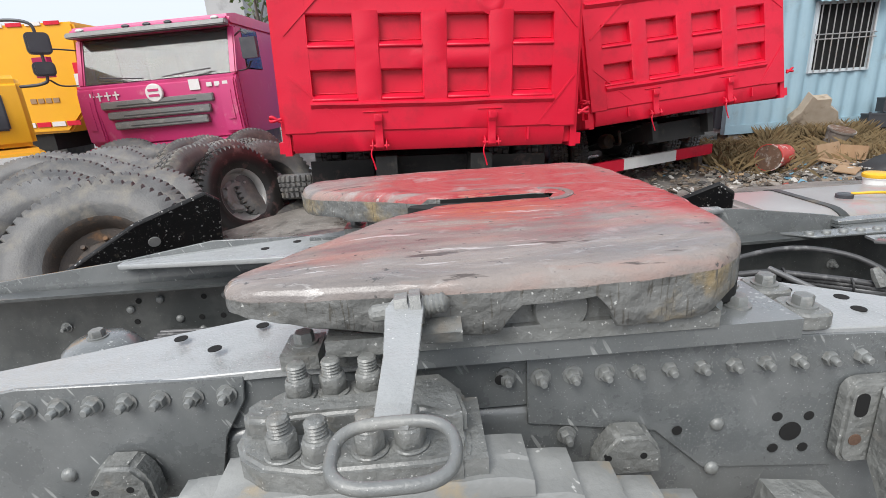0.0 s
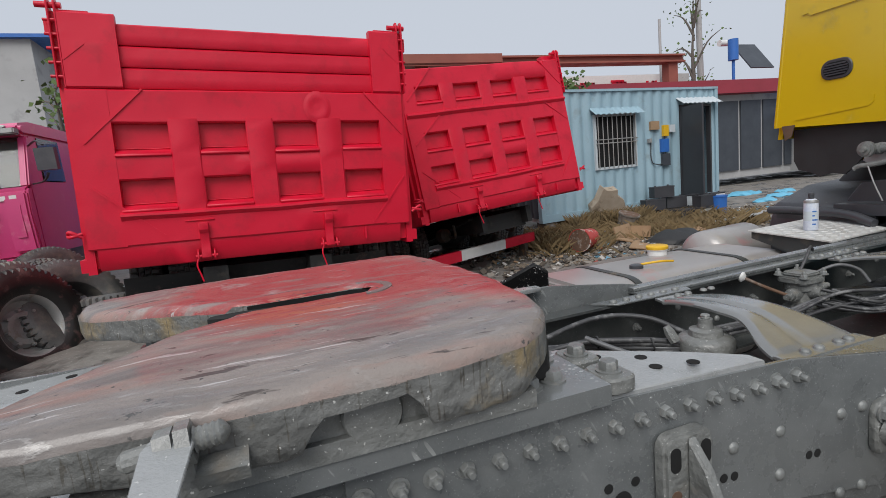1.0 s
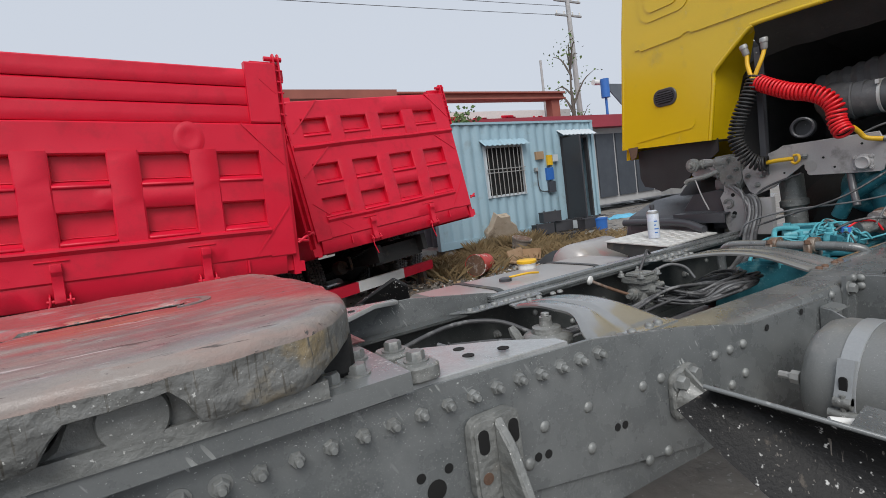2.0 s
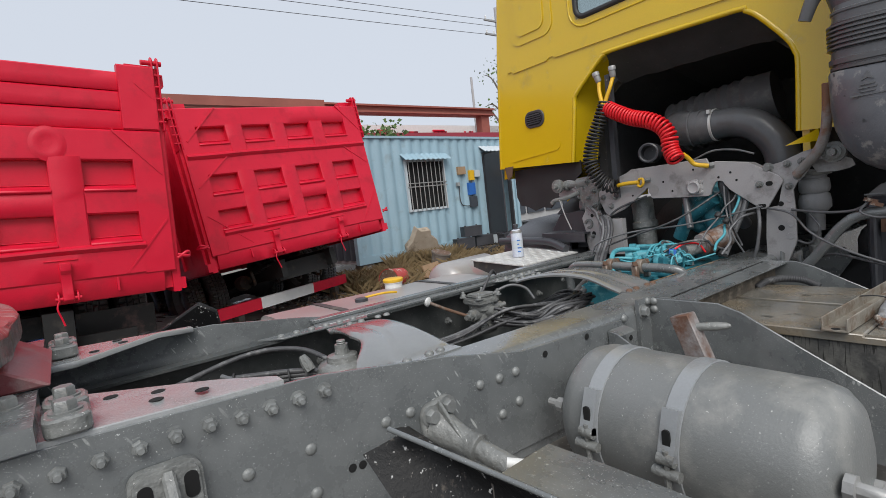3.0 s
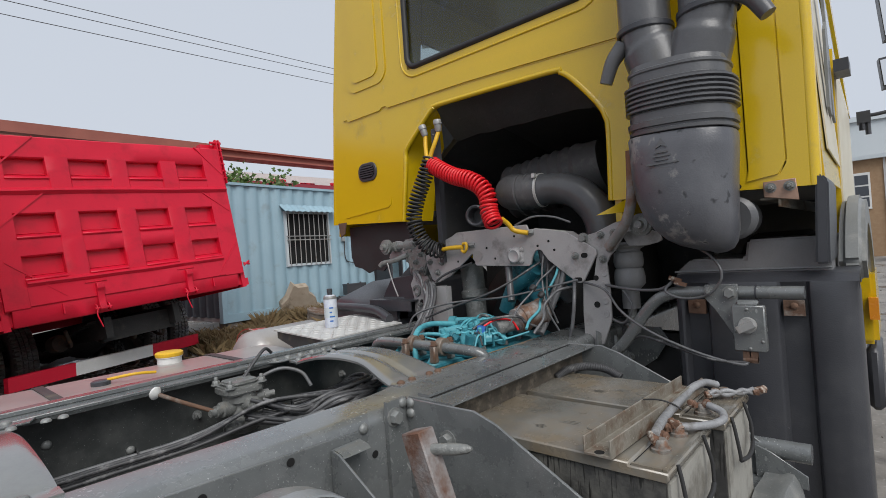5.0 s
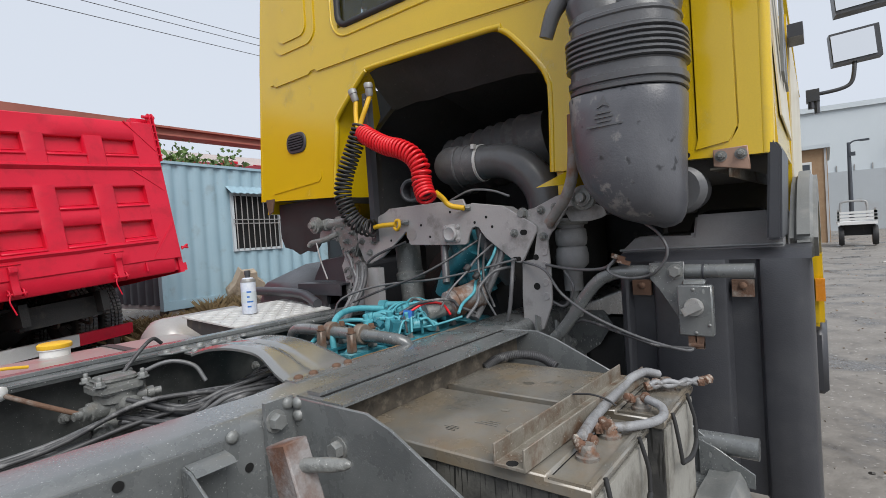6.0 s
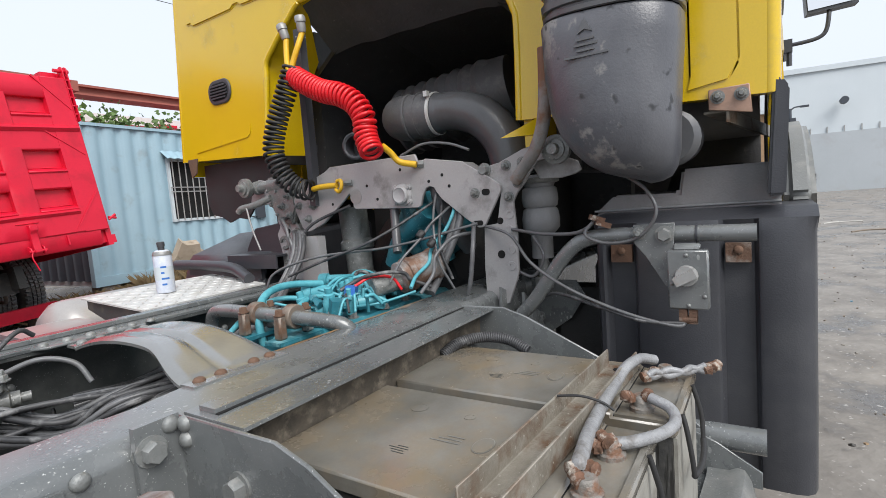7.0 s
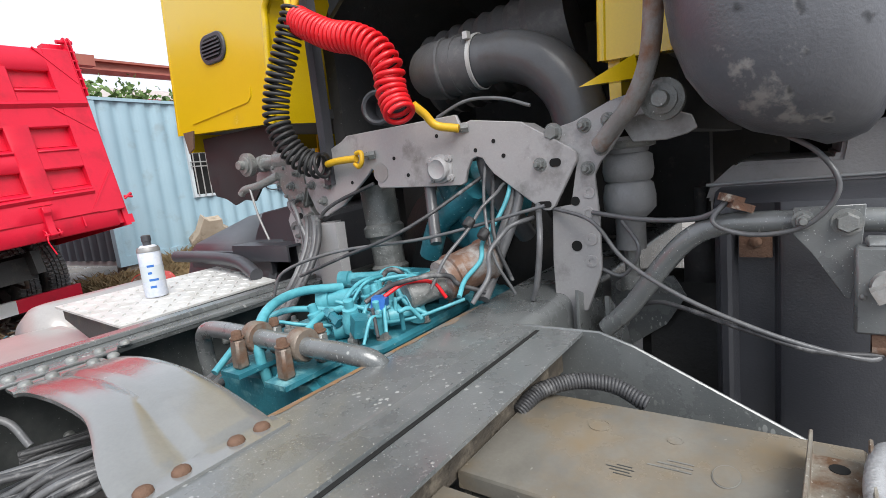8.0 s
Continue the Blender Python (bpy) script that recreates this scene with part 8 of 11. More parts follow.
def valves_and_hoses():
    v = thing("relay_valve", "grey cast air valve on the crossmember", "air valve", (2.04, 1.4, 0.8))
    bm = bm_()
    prism(bm, round_rect(1.972, 2.108, 1.335, 1.465, 0.035), "z", 0.872, 0.9)
    prism(bm, round_rect(1.985, 2.095, 1.348, 1.452, 0.03), "z", 0.9, 0.914)
    part("cap", bm, M_CAST, v, bevel=0.006, segs=2)
    bm = bm_()
    lathe(bm, [(0.04, 0), (0.06, 0.01), (0.06, 0.035), (0.042, 0.042), (0.042, 0.1), (0.056, 0.106), (0.058, 0.135)], (2.04, 1.4, 0.738), (0, 0, 1), 20)
    part("body", bm, M_CAST, v)
    for d, zz in (((1, -0.3, 0), 0.845), ((-1, -0.2, 0), 0.83), ((0.2, -1, 0), 0.835), ((1, -0.6, 0), 0.785), ((-0.7, -0.7, 0), 0.775)):
        bm = bm_()
        lathe(bm, [(0.026, 0.03), (0.026, 0.075), (0.019, 0.078), (0.019, 0.095), (0.012, 0.096), (0.012, 0.115)], (2.04, 1.4, zz), d, 12)
        part("port", bm, M_CAST, v)
    for a, b_ in ((1.985, 1.348), (2.095, 1.348), (1.985, 1.452), (2.095, 1.452)):
        piece("hex_bolt", HEX, v, facing((a, b_, 0.9), (0, 0, 1)))
    s = thing("spring_brake_valve", "round grey brake valve with a threaded stud", "brake valve", (1.2, 1.09, 0.8))
    bm = bm_()
    lathe(bm, [(0.06, -0.06), (0.065, 0), (0.079, 0.012), (0.079, 0.036), (0.071, 0.046), (0.048, 0.052), (0.044, 0.068), (0.022, 0.072), (0.02, 0.085)], (1.225, 1.112, 0.842), (0, 0, 1), 24)
    part("housing", bm, M_CAST, s)
    bm = bm_()
    lathe(bm, [(0.02, 0.085), (0.02, 0.1), (0.012, 0.1)] + [(0.012 + 0.002 * (k % 2), 0.1 + 0.003 * k) for k in range(5)], (1.225, 1.112, 0.842), (0, 0, 1), 10)
    part("stud", bm, M_CAST, s)
    bm = bm_()
    lathe(bm, [(0.016, 0), (0.016, 0.03), (0.01, 0.05)], (1.13, 1.13, 0.885), (-0.3, 0.5, 1), 8)
    part("fitting", bm, M_CAST, s)
    d = thing("rear_brake_chamber", "round grey domed brake chamber at the rear", "brake chamber", (-0.72, 1.15, 0.8))
    bm = bm_()
    lathe(bm, [(0.076, -0.1), (0.08, 0.015), (0.09, 0.022), (0.09, 0.036), (0.082, 0.042), (0.076, 0.06), (0.055, 0.076), (0.02, 0.082)], (-0.81, 1.06, 0.865), (0, 0, 1), 28)
    part("dome", bm, M_FRAME, d)
    piece("hex_bolt", HEXBIG, d, facing((-0.81, 1.06, 0.946), (0, 0, 1)))
    h = thing("air_hoses", "bundle of grey and black air hoses between the rails", "hoses", (2.0, 1.2, 0.7))
    rnd = random.Random(4)
    lines = []
    for k in range(6):   # along the far rail
        o = 0.02 * (k % 3), 0.02 * (k // 3)
        lines.append(([(-0.9, 1.46 - o[0], 0.74 + o[1]), (0.3, 1.44 - o[0], 0.72 + o[1]), (1.1, 1.44 - o[0], 0.73 + o[1]), (1.6, 1.42 - o[0], 0.74 + o[1]), (1.85, 1.36 - o[0], 0.76 + o[1]), (2.05, 1.3 - o[0], 0.78 + o[1] + 0.01 * k), (2.25, 1.22 - o[0], 0.82 + o[1]), (2.45, 1.2, 0.8), (2.7, 1.25, 0.74)], 0.0065))
    for k in range(16):   # loops beside the relay valve
        a, b_, c_ = rnd.uniform(0, 1), rnd.uniform(0, 1), rnd.uniform(0, 1)
        lines.append(([(2.0 + 0.08 * a, 1.32 - 0.03 * b_, 0.78 + 0.08 * c_), (2.1 + 0.06 * a, 1.18 + 0.08 * b_, 0.77 + 0.05 * c_), (2.22 + 0.05 * b_, 1.08 + 0.1 * c_, 0.8 + 0.05 * a), (2.36 + 0.05 * a, 1.06 + 0.14 * b_, 0.82 + 0.05 * c_), (2.44 + 0.04 * c_, 1.2 + 0.12 * a, 0.81 + 0.04 * b_), (2.4, 1.36 + 0.05 * b_, 0.79), (2.25, 1.42, 0.76 + 0.04 * a)], 0.0065))
    for k in range(5):   # to the brake valve
        a = 0.025 * k
        lines.append(([(0.3, 1.2 + a, 0.76), (0.65, 1.3 + a, 0.84 + 0.01 * k), (0.88, 1.28 + a * 0.6, 0.885 - 0.008 * k), (1.03, 1.2 + a * 0.3, 0.89 - 0.012 * k), (1.13, 1.15, 0.88 - 0.01 * k), (1.2, 1.12 + a * 0.3, 0.86)], 0.0085))
    lines.append(([(0.92, 1.27, 0.9), (1.0, 1.16, 0.865), (1.1, 1.08, 0.84), (1.17, 1.07, 0.84)], 0.008))
    lines.append(([(0.7, 1.36, 0.86), (1.0, 1.36, 0.92), (1.15, 1.28, 0.92), (1.22, 1.17, 0.88)], 0.008))
    lines.append(([(2.06, 1.42, 0.9), (2.12, 1.43, 0.96), (2.17, 1.45, 0.99), (2.2, 1.46, 0.97)], 0.006))
    lines.append(([(2.08, 1.38, 0.9), (2.16, 1.34, 0.93), (2.22, 1.3, 0.91), (2.24, 1.27, 0.86)], 0.0065))
    for k, (p, r) in enumerate(lines):
        bm = bm_()
        tube(bm, p, r, 7, per=5)
        part("hose", bm, M_CABLE if k % 3 == 0 else M_CABLE_DARK, h)
    for q in range(9):   # black cable ties round the bundles
        bm = bm_()
        x_, y_, z_ = ((1.3, 1.43, 0.745), (1.5, 1.42, 0.75), (1.72, 1.4, 0.76), (1.95, 1.33, 0.785), (2.15, 1.25, 0.81), (2.3, 1.14, 0.825), (2.4, 1.16, 0.835), (0.95, 1.25, 0.885), (1.08, 1.17, 0.875))[q]
        lathe(bm, [(0.019, -0.003), (0.021, -0.002), (0.021, 0.002), (0.019, 0.003)], (x_, y_, z_), (1, -0.4 if q > 2 else -0.05, 0.1), 12, False, False)
        part("cable_tie", bm, M_BLACK, h)
    y = thing("level_rod", "rusty rod with a pale round tip on the inner rail", "rod", (1.85, 1.5, 0.88))
    bm = bm_()
    tube(bm, [(1.8, 1.46, 0.917), (1.86, 1.43, 0.88), (1.94, 1.38, 0.835)], 0.007, 8)
    part("rod", bm, M_RUST, y)
    bm = bm_()
    lathe(bm, [(0.005, -0.008), (0.019, -0.005), (0.021, 0.003), (0.009, 0.012)], (1.798, 1.462, 0.919), (0.4, -0.9, -0.3), 14)
    part("tip", bm, M_WHITE, y, "pale round tip")


valves_and_hoses()


def far_side():
    f = thing("fuel_tank", "pale cylindrical fuel tank with red primer patches and black straps", "fuel tank", (1.9, 2.15, GZ))
    bm = bm_()
    prism(bm, round_rect(1.78, 2.42, 0.36, 0.872, 0.16, 8), "x", 1.35, 2.62)
    part("shell", bm, M_FUEL, f, bevel=0.02, segs=2)
    for x in (1.62, 2.3):
        bm = bm_()
        prism(bm, round_rect(1.775, 2.425, 0.355, 0.877, 0.163, 8), "x", x, x + 0.035)
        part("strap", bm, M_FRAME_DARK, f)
    bm = bm_()
    lathe(bm, [(0.052, 0), (0.052, 0.03), (0.057, 0.03), (0.057, 0.045), (0.05, 0.048)], (2.13, 2.27, 0.87), (0, 0, 1), 24)
    n = part("filler_neck", bm, M_WHITE, f, "white filler neck")
    bm = bm_()
    lathe(bm, [(0.058, 0.034), (0.06, 0.038), (0.06, 0.05), (0.054, 0.055)], (2.13, 2.27, 0.87), (0, 0, 1), 24)
    part("cap", bm, M_HOSE_YELLOW, n, "yellow plastic lid")
    bm = bm_()
    lathe(bm, [(0.034, 0), (0.034, 0.022), (0.026, 0.026)], (1.8, 2.06, 0.865), (0, 0, 1), 18)
    s = part("sender_cap", bm, M_PLASTIC, f, "black fuel sender cap")
    bm = bm_()
    tube(bm, [(1.82, 2.05, 0.89), (1.9, 2.0, 0.9), (1.98, 2.0, 0.89)], 0.006, 6)
    part("sender_pipe", bm, M_HOSE_YELLOW, s)
    a = thing("fender_step", "aluminium checker-plate step beside the far rail", "step", (2.8, 1.9, 0.9))
    bm = bm_()
    c0, c1, c2, c3 = V((2.54, 1.6, 0.943)), V((3.05, 1.64, 0.943)), V((3.1, 2.08, 0.968)), V((2.535, 2.03, 0.968))
    low = [bm.verts.new(q) for q in (c0, c1, c2, c3)]
    top = [bm.verts.new(q + V((0, 0, 0.006))) for q in (c0, c1, c2, c3)]
    bm.faces.new(low[::-1])
    bm.faces.new(top)
    for i in range(4):
        bm.faces.new((low[i], low[(i + 1) % 4], top[(i + 1) % 4], top[i]))
    part("tread_plate", bm, M_ALU, a, bevel=0.001)
    for i in range(14):
        for j in range(10):
            fx, fy = (i + 0.5) / 14, (j + 0.5) / 10
            q = c0.lerp(c1, fx).lerp(c3.lerp(c2, fx), fy)
            piece("tread_stud", STUD, a, pose(q.x, q.y, q.z + 0.006, 3, 0, 45 if (i + j) % 2 else -45))
    bm = bm_()
    box(bm, 2.55, 3.05, 1.625, 1.65, 0.86, 0.942)
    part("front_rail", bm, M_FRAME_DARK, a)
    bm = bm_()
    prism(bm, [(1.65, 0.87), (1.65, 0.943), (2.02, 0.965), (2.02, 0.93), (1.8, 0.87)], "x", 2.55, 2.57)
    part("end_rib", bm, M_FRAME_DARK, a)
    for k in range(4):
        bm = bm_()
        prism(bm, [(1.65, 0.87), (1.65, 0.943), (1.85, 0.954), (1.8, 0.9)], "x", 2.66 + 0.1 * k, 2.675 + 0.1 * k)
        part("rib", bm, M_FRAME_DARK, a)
    c = thing("spray_can", "white spray paint can standing on the step", "spray can", (2.748, 1.837, 0.963))
    bm = bm_()
    lathe(bm, [(0.031, 0), (0.033, 0.004), (0.033, 0.14), (0.029, 0.155), (0.02, 0.163)], (2.748, 1.837, 0.963), (0, 0, 1), 24)
    part("can", bm, M_CAN, c)
    bm = bm_()
    lathe(bm, [(0.012, 0.163), (0.012, 0.175), (0.014, 0.176), (0.014, 0.192), (0.011, 0.195)], (2.748, 1.837, 0.963), (0, 0, 1), 14)
    part("nozzle", bm, M_PLASTIC, c)
    bm = bm_()
    lathe(bm, [(0.0334, 0.05), (0.0334, 0.1)], (2.748, 1.837, 0.963), (0, 0, 1), 24, False, False)
    part("label_band", bm, M_PALEWALL, c)
    bm = bm_()
    lathe(bm, [(0.0335, 0.143), (0.0335, 0.149), (0.0295, 0.158)], (2.748, 1.837, 0.963), (0, 0, 1), 24, False, False)
    part("shoulder", bm, M_STEEL, c, "bare metal shoulder")
    for k in range(4):   # unreadable print
        bm = bm_()
        w_ = (0.5, 0.8, 0.35, 0.6)[k]
        pts = [(0.0337 * math.cos(3.9 + w_ * q / 4), 0.0337 * math.sin(3.9 + w_ * q / 4)) for q in range(5)]
        rows = [[bm.verts.new((2.748 + x_, 1.837 + y_, 0.963 + z_)) for x_, y_ in pts] for z_ in (0.03 + 0.022 * k, 0.037 + 0.022 * k)]
        for q in range(4):
            bm.faces.new((rows[0][q], rows[0][q + 1], rows[1][q + 1], rows[1][q]))
        part("print_bar", bm, M_BLUEPLASTIC, c)
    b = thing("striped_bar", "red and white striped barrier bar on low feet on the ground", "barrier", (3.5, 8.0, GZ - 0.3))
    p0, p1 = V((2.05, 6.41, 0.268)), V((4.4, 7.6, 0.256))
    d = p1 - p0
    turn = pose(0, 0, 0, 0, 0, math.degrees(math.atan2(d.y, d.x)))
    for k, (f0, f1) in enumerate(((0.0, 0.27), (0.27, 0.68), (0.68, 1.0))):
        bm = bm_()
        box(bm, d.length * f0, d.length * f1, -0.03, 0.03, -0.075, 0.075, Matrix.Translation(p0) @ turn)
        part("bar_section", bm, M_WHITE if k == 1 else M_RED, b, bevel=0.006)
    for f in (0.12, 0.88):
        bm = bm_()
        box(bm, d.length * f - 0.05, d.length * f + 0.05, -0.06, 0.06, -0.34, -0.08, Matrix.Translation(p0) @ turn)
        part("foot", bm, M_RUSTRIM, b)
    t = thing("air_reservoir", "pale domed air reservoir end beyond the rail", "air tank", (2.55, 2.3, 0.6))
    bm = bm_()
    lathe(bm, [(0.03, 0), (0.12, 0.02), (0.155, 0.06), (0.16, 0.1), (0.16, 0.5), (0.12, 0.56)], (2.52, 2.36, 0.78), (1, 0.15, 0), 28)
    part("shell", bm, M_FUEL, t)


M_CAN = mat("white_can_with_blue_print", (0.7, 0.72, 0.76), (0.5, 0.56, 0.68), 30, 0.3, 0, 0.02)
STUD = bm_()
vs_ = [STUD.verts.new(p) for p in ((-0.016, 0, 0), (0, -0.006, 0), (0.016, 0, 0), (0, 0.006, 0), (-0.006, 0, 0.003), (0.006, 0, 0.003))]
for q_ in ((0, 1, 5, 4), (1, 2, 5), (2, 3, 5), (3, 0, 4, 5)):
    STUD.faces.new([vs_[i] for i in q_])
STUD = mesh_of("tread_stud_mesh", STUD, M_ALU)
far_side()

# ---- the yellow cab ----
def strip(bm, pts, r, flat=0.5):
    tube(bm, pts, r, 8, per=4)


def yellow_cab():
    c = thing("truck_cab", "yellow lorry cab seen from behind with a cut-out over the engine", "truck cab", (4.2, YC, GZ))
    X = 3.2
    cut = [(1.735, 1.49), (1.69, 1.8), (1.685, 1.862), (1.655, 1.905), (1.5, 2.035), (1.455, 2.062), (1.4, 2.072), (0.77, 2.052), (0.715, 2.035), (0.66, 1.99), (0.56, 1.865), (0.53, 1.8), (0.522, 1.745), (0.53, 1.5), (0.532, 1.462)]
    zs, wl, wr, wt = 2.31, 0.55, 1.622, 2.85
    bm = bm_()   # the wall in pieces round the window
    prism(bm, [(-0.135, 1.43), (-0.14, 2.05), (-0.125, zs), (2.292, zs), (2.305, 2.2), (2.375, 1.524)] + cut, "x", X, X + 0.04)
    prism(bm, [(-0.125, zs), (-0.06, 3.1), (0.1, 3.22), (wl, 3.22), (wl, zs)], "x", X, X + 0.04)
    prism(bm, [(wr, zs), (wr, 3.22), (2.05, 3.22), (2.18, 3.1), (2.292, zs)], "x", X, X + 0.04)
    prism(bm, [(wl, wt), (wl, 3.22), (wr, 3.22), (wr, wt)], "x", X, X + 0.04)
    bmesh.ops.remove_doubles(bm, verts=bm.verts, dist=0.0005)
    part("rear_wall", bm, M_YELLOW, c, smooth=20)
    bm = bm_()
    prism(bm, round_rect(wl + 0.01, wr - 0.01, zs + 0.01, wt - 0.01, 0.05, 4), "x", X + 0.012, X + 0.018)
    part("rear_window", bm, M_GLASS, c, "dark rear window glass")
    bm = bm_()
    tube(bm, [(X + 0.002, y, z) for y, z in round_rect(wl + 0.005, wr - 0.005, zs + 0.005, wt - 0.005, 0.06, 6)] + [(X + 0.002, wr - 0.005, wt - 0.065)], 0.016, 6, raw=True)
    part("window_seal", bm, M_BLACK, c, "black rubber window seal")

    def swage(pts, proud, bev, nm="pressed_panel"):
        """A raised pressing in the sheet."""
        bm = bm_()
        prism(bm, pts, "x", X - proud, X + 0.01)
        part(nm, bm, M_YELLOW, c, bevel=bev, segs=2, smooth=50)
    swage(round_rect(1.787, 2.148, 2.297, 3.0, 0.085, 6), 0.006, 0.005)
    swage(round_rect(1.85, 2.1, 2.35, 2.95, 0.06, 6), 0.012, 0.005)
    swage([(2.198, 2.216), (1.6, 2.216), (0.887, 2.196), (0.43, 2.187), (0.43, 2.088), (0.893, 2.112), (1.221, 2.127), (1.79, 2.138), (1.81, 2.152), (1.84, 2.152), (1.86, 2.138), (2.15, 2.136), (2.165, 2.152), (2.2, 2.15)], 0.008, 0.006)
    swage([(2.24, 1.552), (1.84, 1.58), (1.815, 1.6), (1.812, 1.64), (1.828, 1.64), (1.832, 1.61), (1.845, 1.597), (2.24, 1.57)], 0.004, 0.003)
    swage([(0.06, 1.46), (0.05, 1.5), (0.05, 2.3), (-0.06, 2.3), (-0.065, 1.52), (-0.04, 1.475)], 0.005, 0.005)
    bm = bm_()   # rolled lip round the window pressing
    tube(bm, [(X + 0.001, y, z) for y, z in round_rect(wl - 0.05, wr + 0.045, zs - 0.048, wt + 0.05, 0.11, 6)] + [(X + 0.001, wr + 0.045, wt - 0.06)], 0.007, 8, raw=True)
    part("pressed_bead", bm, M_YELLOW, c)
    bm = bm_()   # rolled lip of the cut-out
    tube(bm, [(X + 0.008, y, z) for y, z in cut], 0.013, 10, per=3)
    part("cutout_lip", bm, M_YELLOW, c, "rolled edge of the cut-out")
    bm = bm_()   # rounded rear corners
    tube(bm, [(X + 0.02, -0.128, 1.432), (X + 0.02, -0.133, 2.05), (X + 0.02, -0.118, 2.31), (X + 0.02, -0.054, 3.1)], 0.022, 12, per=3)
    part("corner_roll", bm, M_YELLOW, c)
    bm = bm_()
    tube(bm, [(X + 0.02, 2.365, 1.53), (X + 0.02, 2.296, 2.2), (X + 0.02, 2.284, 2.31), (X + 0.02, 2.172, 3.1)], 0.022, 12, per=3)
    part("corner_roll", bm, M_YELLOW, c)
    bm = bm_()   # slotted hole in the bottom edge
    prism(bm, round_rect(0.07, 0.105, 1.445, 1.462, 0.008, 4), "x", X - 0.002, X + 0.001)
    part("slot", bm, M_HOLE, c)
    # jambs of the cut-out
    bm = bm_()
    front = [(1.735, 1.49), (1.69, 1.8), (1.684, 1.862), (1.655, 1.905), (1.5, 2.035), (1.462, 2.06)]
    back = [(X + 0.2, 1.69, 1.49), (X + 0.22, 1.66, 1.74), (X + 0.24, 1.64, 1.85), (X + 0.24, 1.6, 1.905), (X + 0.1, 1.49, 2.03), (X + 0.05, 1.458, 2.058)]
    f0 = [bm.verts.new((X + 0.03, y, z)) for y, z in front]
    b0 = [bm.verts.new(p) for p in back]
    for k in range(5):
        bm.faces.new((f0[k], f0[k + 1], b0[k + 1], b0[k]))
    geo = bmesh.ops.extrude_face_region(bm, geom=bm.faces[:])
    bmesh.ops.translate(bm, verts=[g for g in geo["geom"] if isinstance(g, bmesh.types.BMVert)], vec=(0.0, 0.01, 0.006))
    bmesh.ops.recalc_face_normals(bm, faces=bm.faces)
    part("jamb", bm, M_YELLOW, c, "yellow return of the cut-out", smooth=50)
    bm = bm_()
    box(bm, X + 0.03, X + 0.25, 0.5, 0.527, 1.36, 1.85)
    part("right_jamb", bm, M_YELLOW, c, bevel=0.004)
    bm = bm_()   # torn lower corner
    tip, hi, lo, back_ = [bm.verts.new(q) for q in ((3.1, 0.552, 1.402), (3.17, 0.452, 1.458), (3.17, 0.446, 1.408), (3.26, 0.47, 1.412))]
    for f_ in ((tip, lo, hi), (tip, hi, back_), (tip, back_, lo), (hi, lo, back_)):
        bm.faces.new(f_)
    part("bent_lug", bm, M_YELLOW, c, "bent yellow sheet lug")
    # dark engine tunnel under the cab
    for bx in ((X + 0.36, 5.3, 1.73, 1.79, 1.3, 2.1), (X + 0.26, 5.3, 0.42, 0.5, 1.3, 2.1), (4.6, 4.7, 0.5, 1.7, 0.9, 2.1)):
        bm = bm_()
        box(bm, *bx)
        part("tunnel_wall", bm, M_TUNNEL, c, "dark insulated engine tunnel")
    bm = bm_()
    sec_ = [(1.74, 1.86), (1.41, 2.095), (0.75, 2.088), (0.5, 1.83)]
    rows = [[bm.verts.new((x, YC + (y - YC) * f, z - dz)) for y, z in sec_] for x, f, dz in ((X + 0.25, 1.0, 0.1), (X + 0.3, 1.0, 0.02), (4.62, 1.05, 0.2))]
    for r0_, r1_ in zip(rows, rows[1:]):
        for i in range(3):
            bm.faces.new((r0_[i], r0_[i + 1], r1_[i + 1], r1_[i]))
    part("tunnel_roof", bm, M_TUNNEL, c, "black insulated tunnel ceiling", smooth=0)
    bm = bm_()   # insulation mat that hangs behind the upper edge
    rows = []
    for i in range(25):
        y = 1.5 - 0.86 * i / 24
        w_ = 0.012 * noise.noise(V((y * 7, 1, 0)))
        rows.append([bm.verts.new((X + 0.035 + 0.23 * q / 5, y + 0.02 * q / 5 * (1 if i < 3 else 0), 2.062 + 0.004 * (1.0 - abs(y - 1.08)) - (0.13 + w_) * (q / 5) ** 1.15 - 0.14 * max(0.0, 0.78 - y) - 0.1 * max(0.0, y - 1.43) + 0.008 * noise.noise(V((y * 9, q, 3))))) for q in range(6)])
    for a_, b_ in zip(rows, rows[1:]):
        for q in range(5):
            bm.faces.new((a_[q], a_[q + 1], b_[q + 1], b_[q]))
    geo = bmesh.ops.extrude_face_region(bm, geom=bm.faces[:])
    bmesh.ops.translate(bm, verts=[g for g in geo["geom"] if isinstance(g, bmesh.types.BMVert)], vec=(0.004, 0.0, 0.012))
    part("insulation_mat", bm, M_TUNNEL, c, "scuffed black insulation mat", smooth=60)
    bm = bm_()   # dark lining behind the sides, below the floor
    box(bm, 3.5, 5.15, -0.122, -0.116, 1.18, 1.468)
    part("side_lining", bm, M_TUNNEL, c, "dark lining under the cab floor")
    # floor, roof and sides
    bm = bm_()
    box(bm, X + 0.04, 5.3, 1.78, 2.3, 1.52, 1.56)
    part("floor_panel", bm, M_TUNNEL, c)
    bm = bm_()
    box(bm, X + 0.04, 5.3, -0.1, 0.42, 1.47, 1.51)
    part("floor_panel", bm, M_TUNNEL, c)
    bm = bm_()
    prism(bm, [(0.02, 3.18), (0.14, 3.3), (2.06, 3.3), (2.18, 3.18)], "x", X + 0.02, 5.1)
    part("roof", bm, M_YELLOW, c, bevel=0.03)
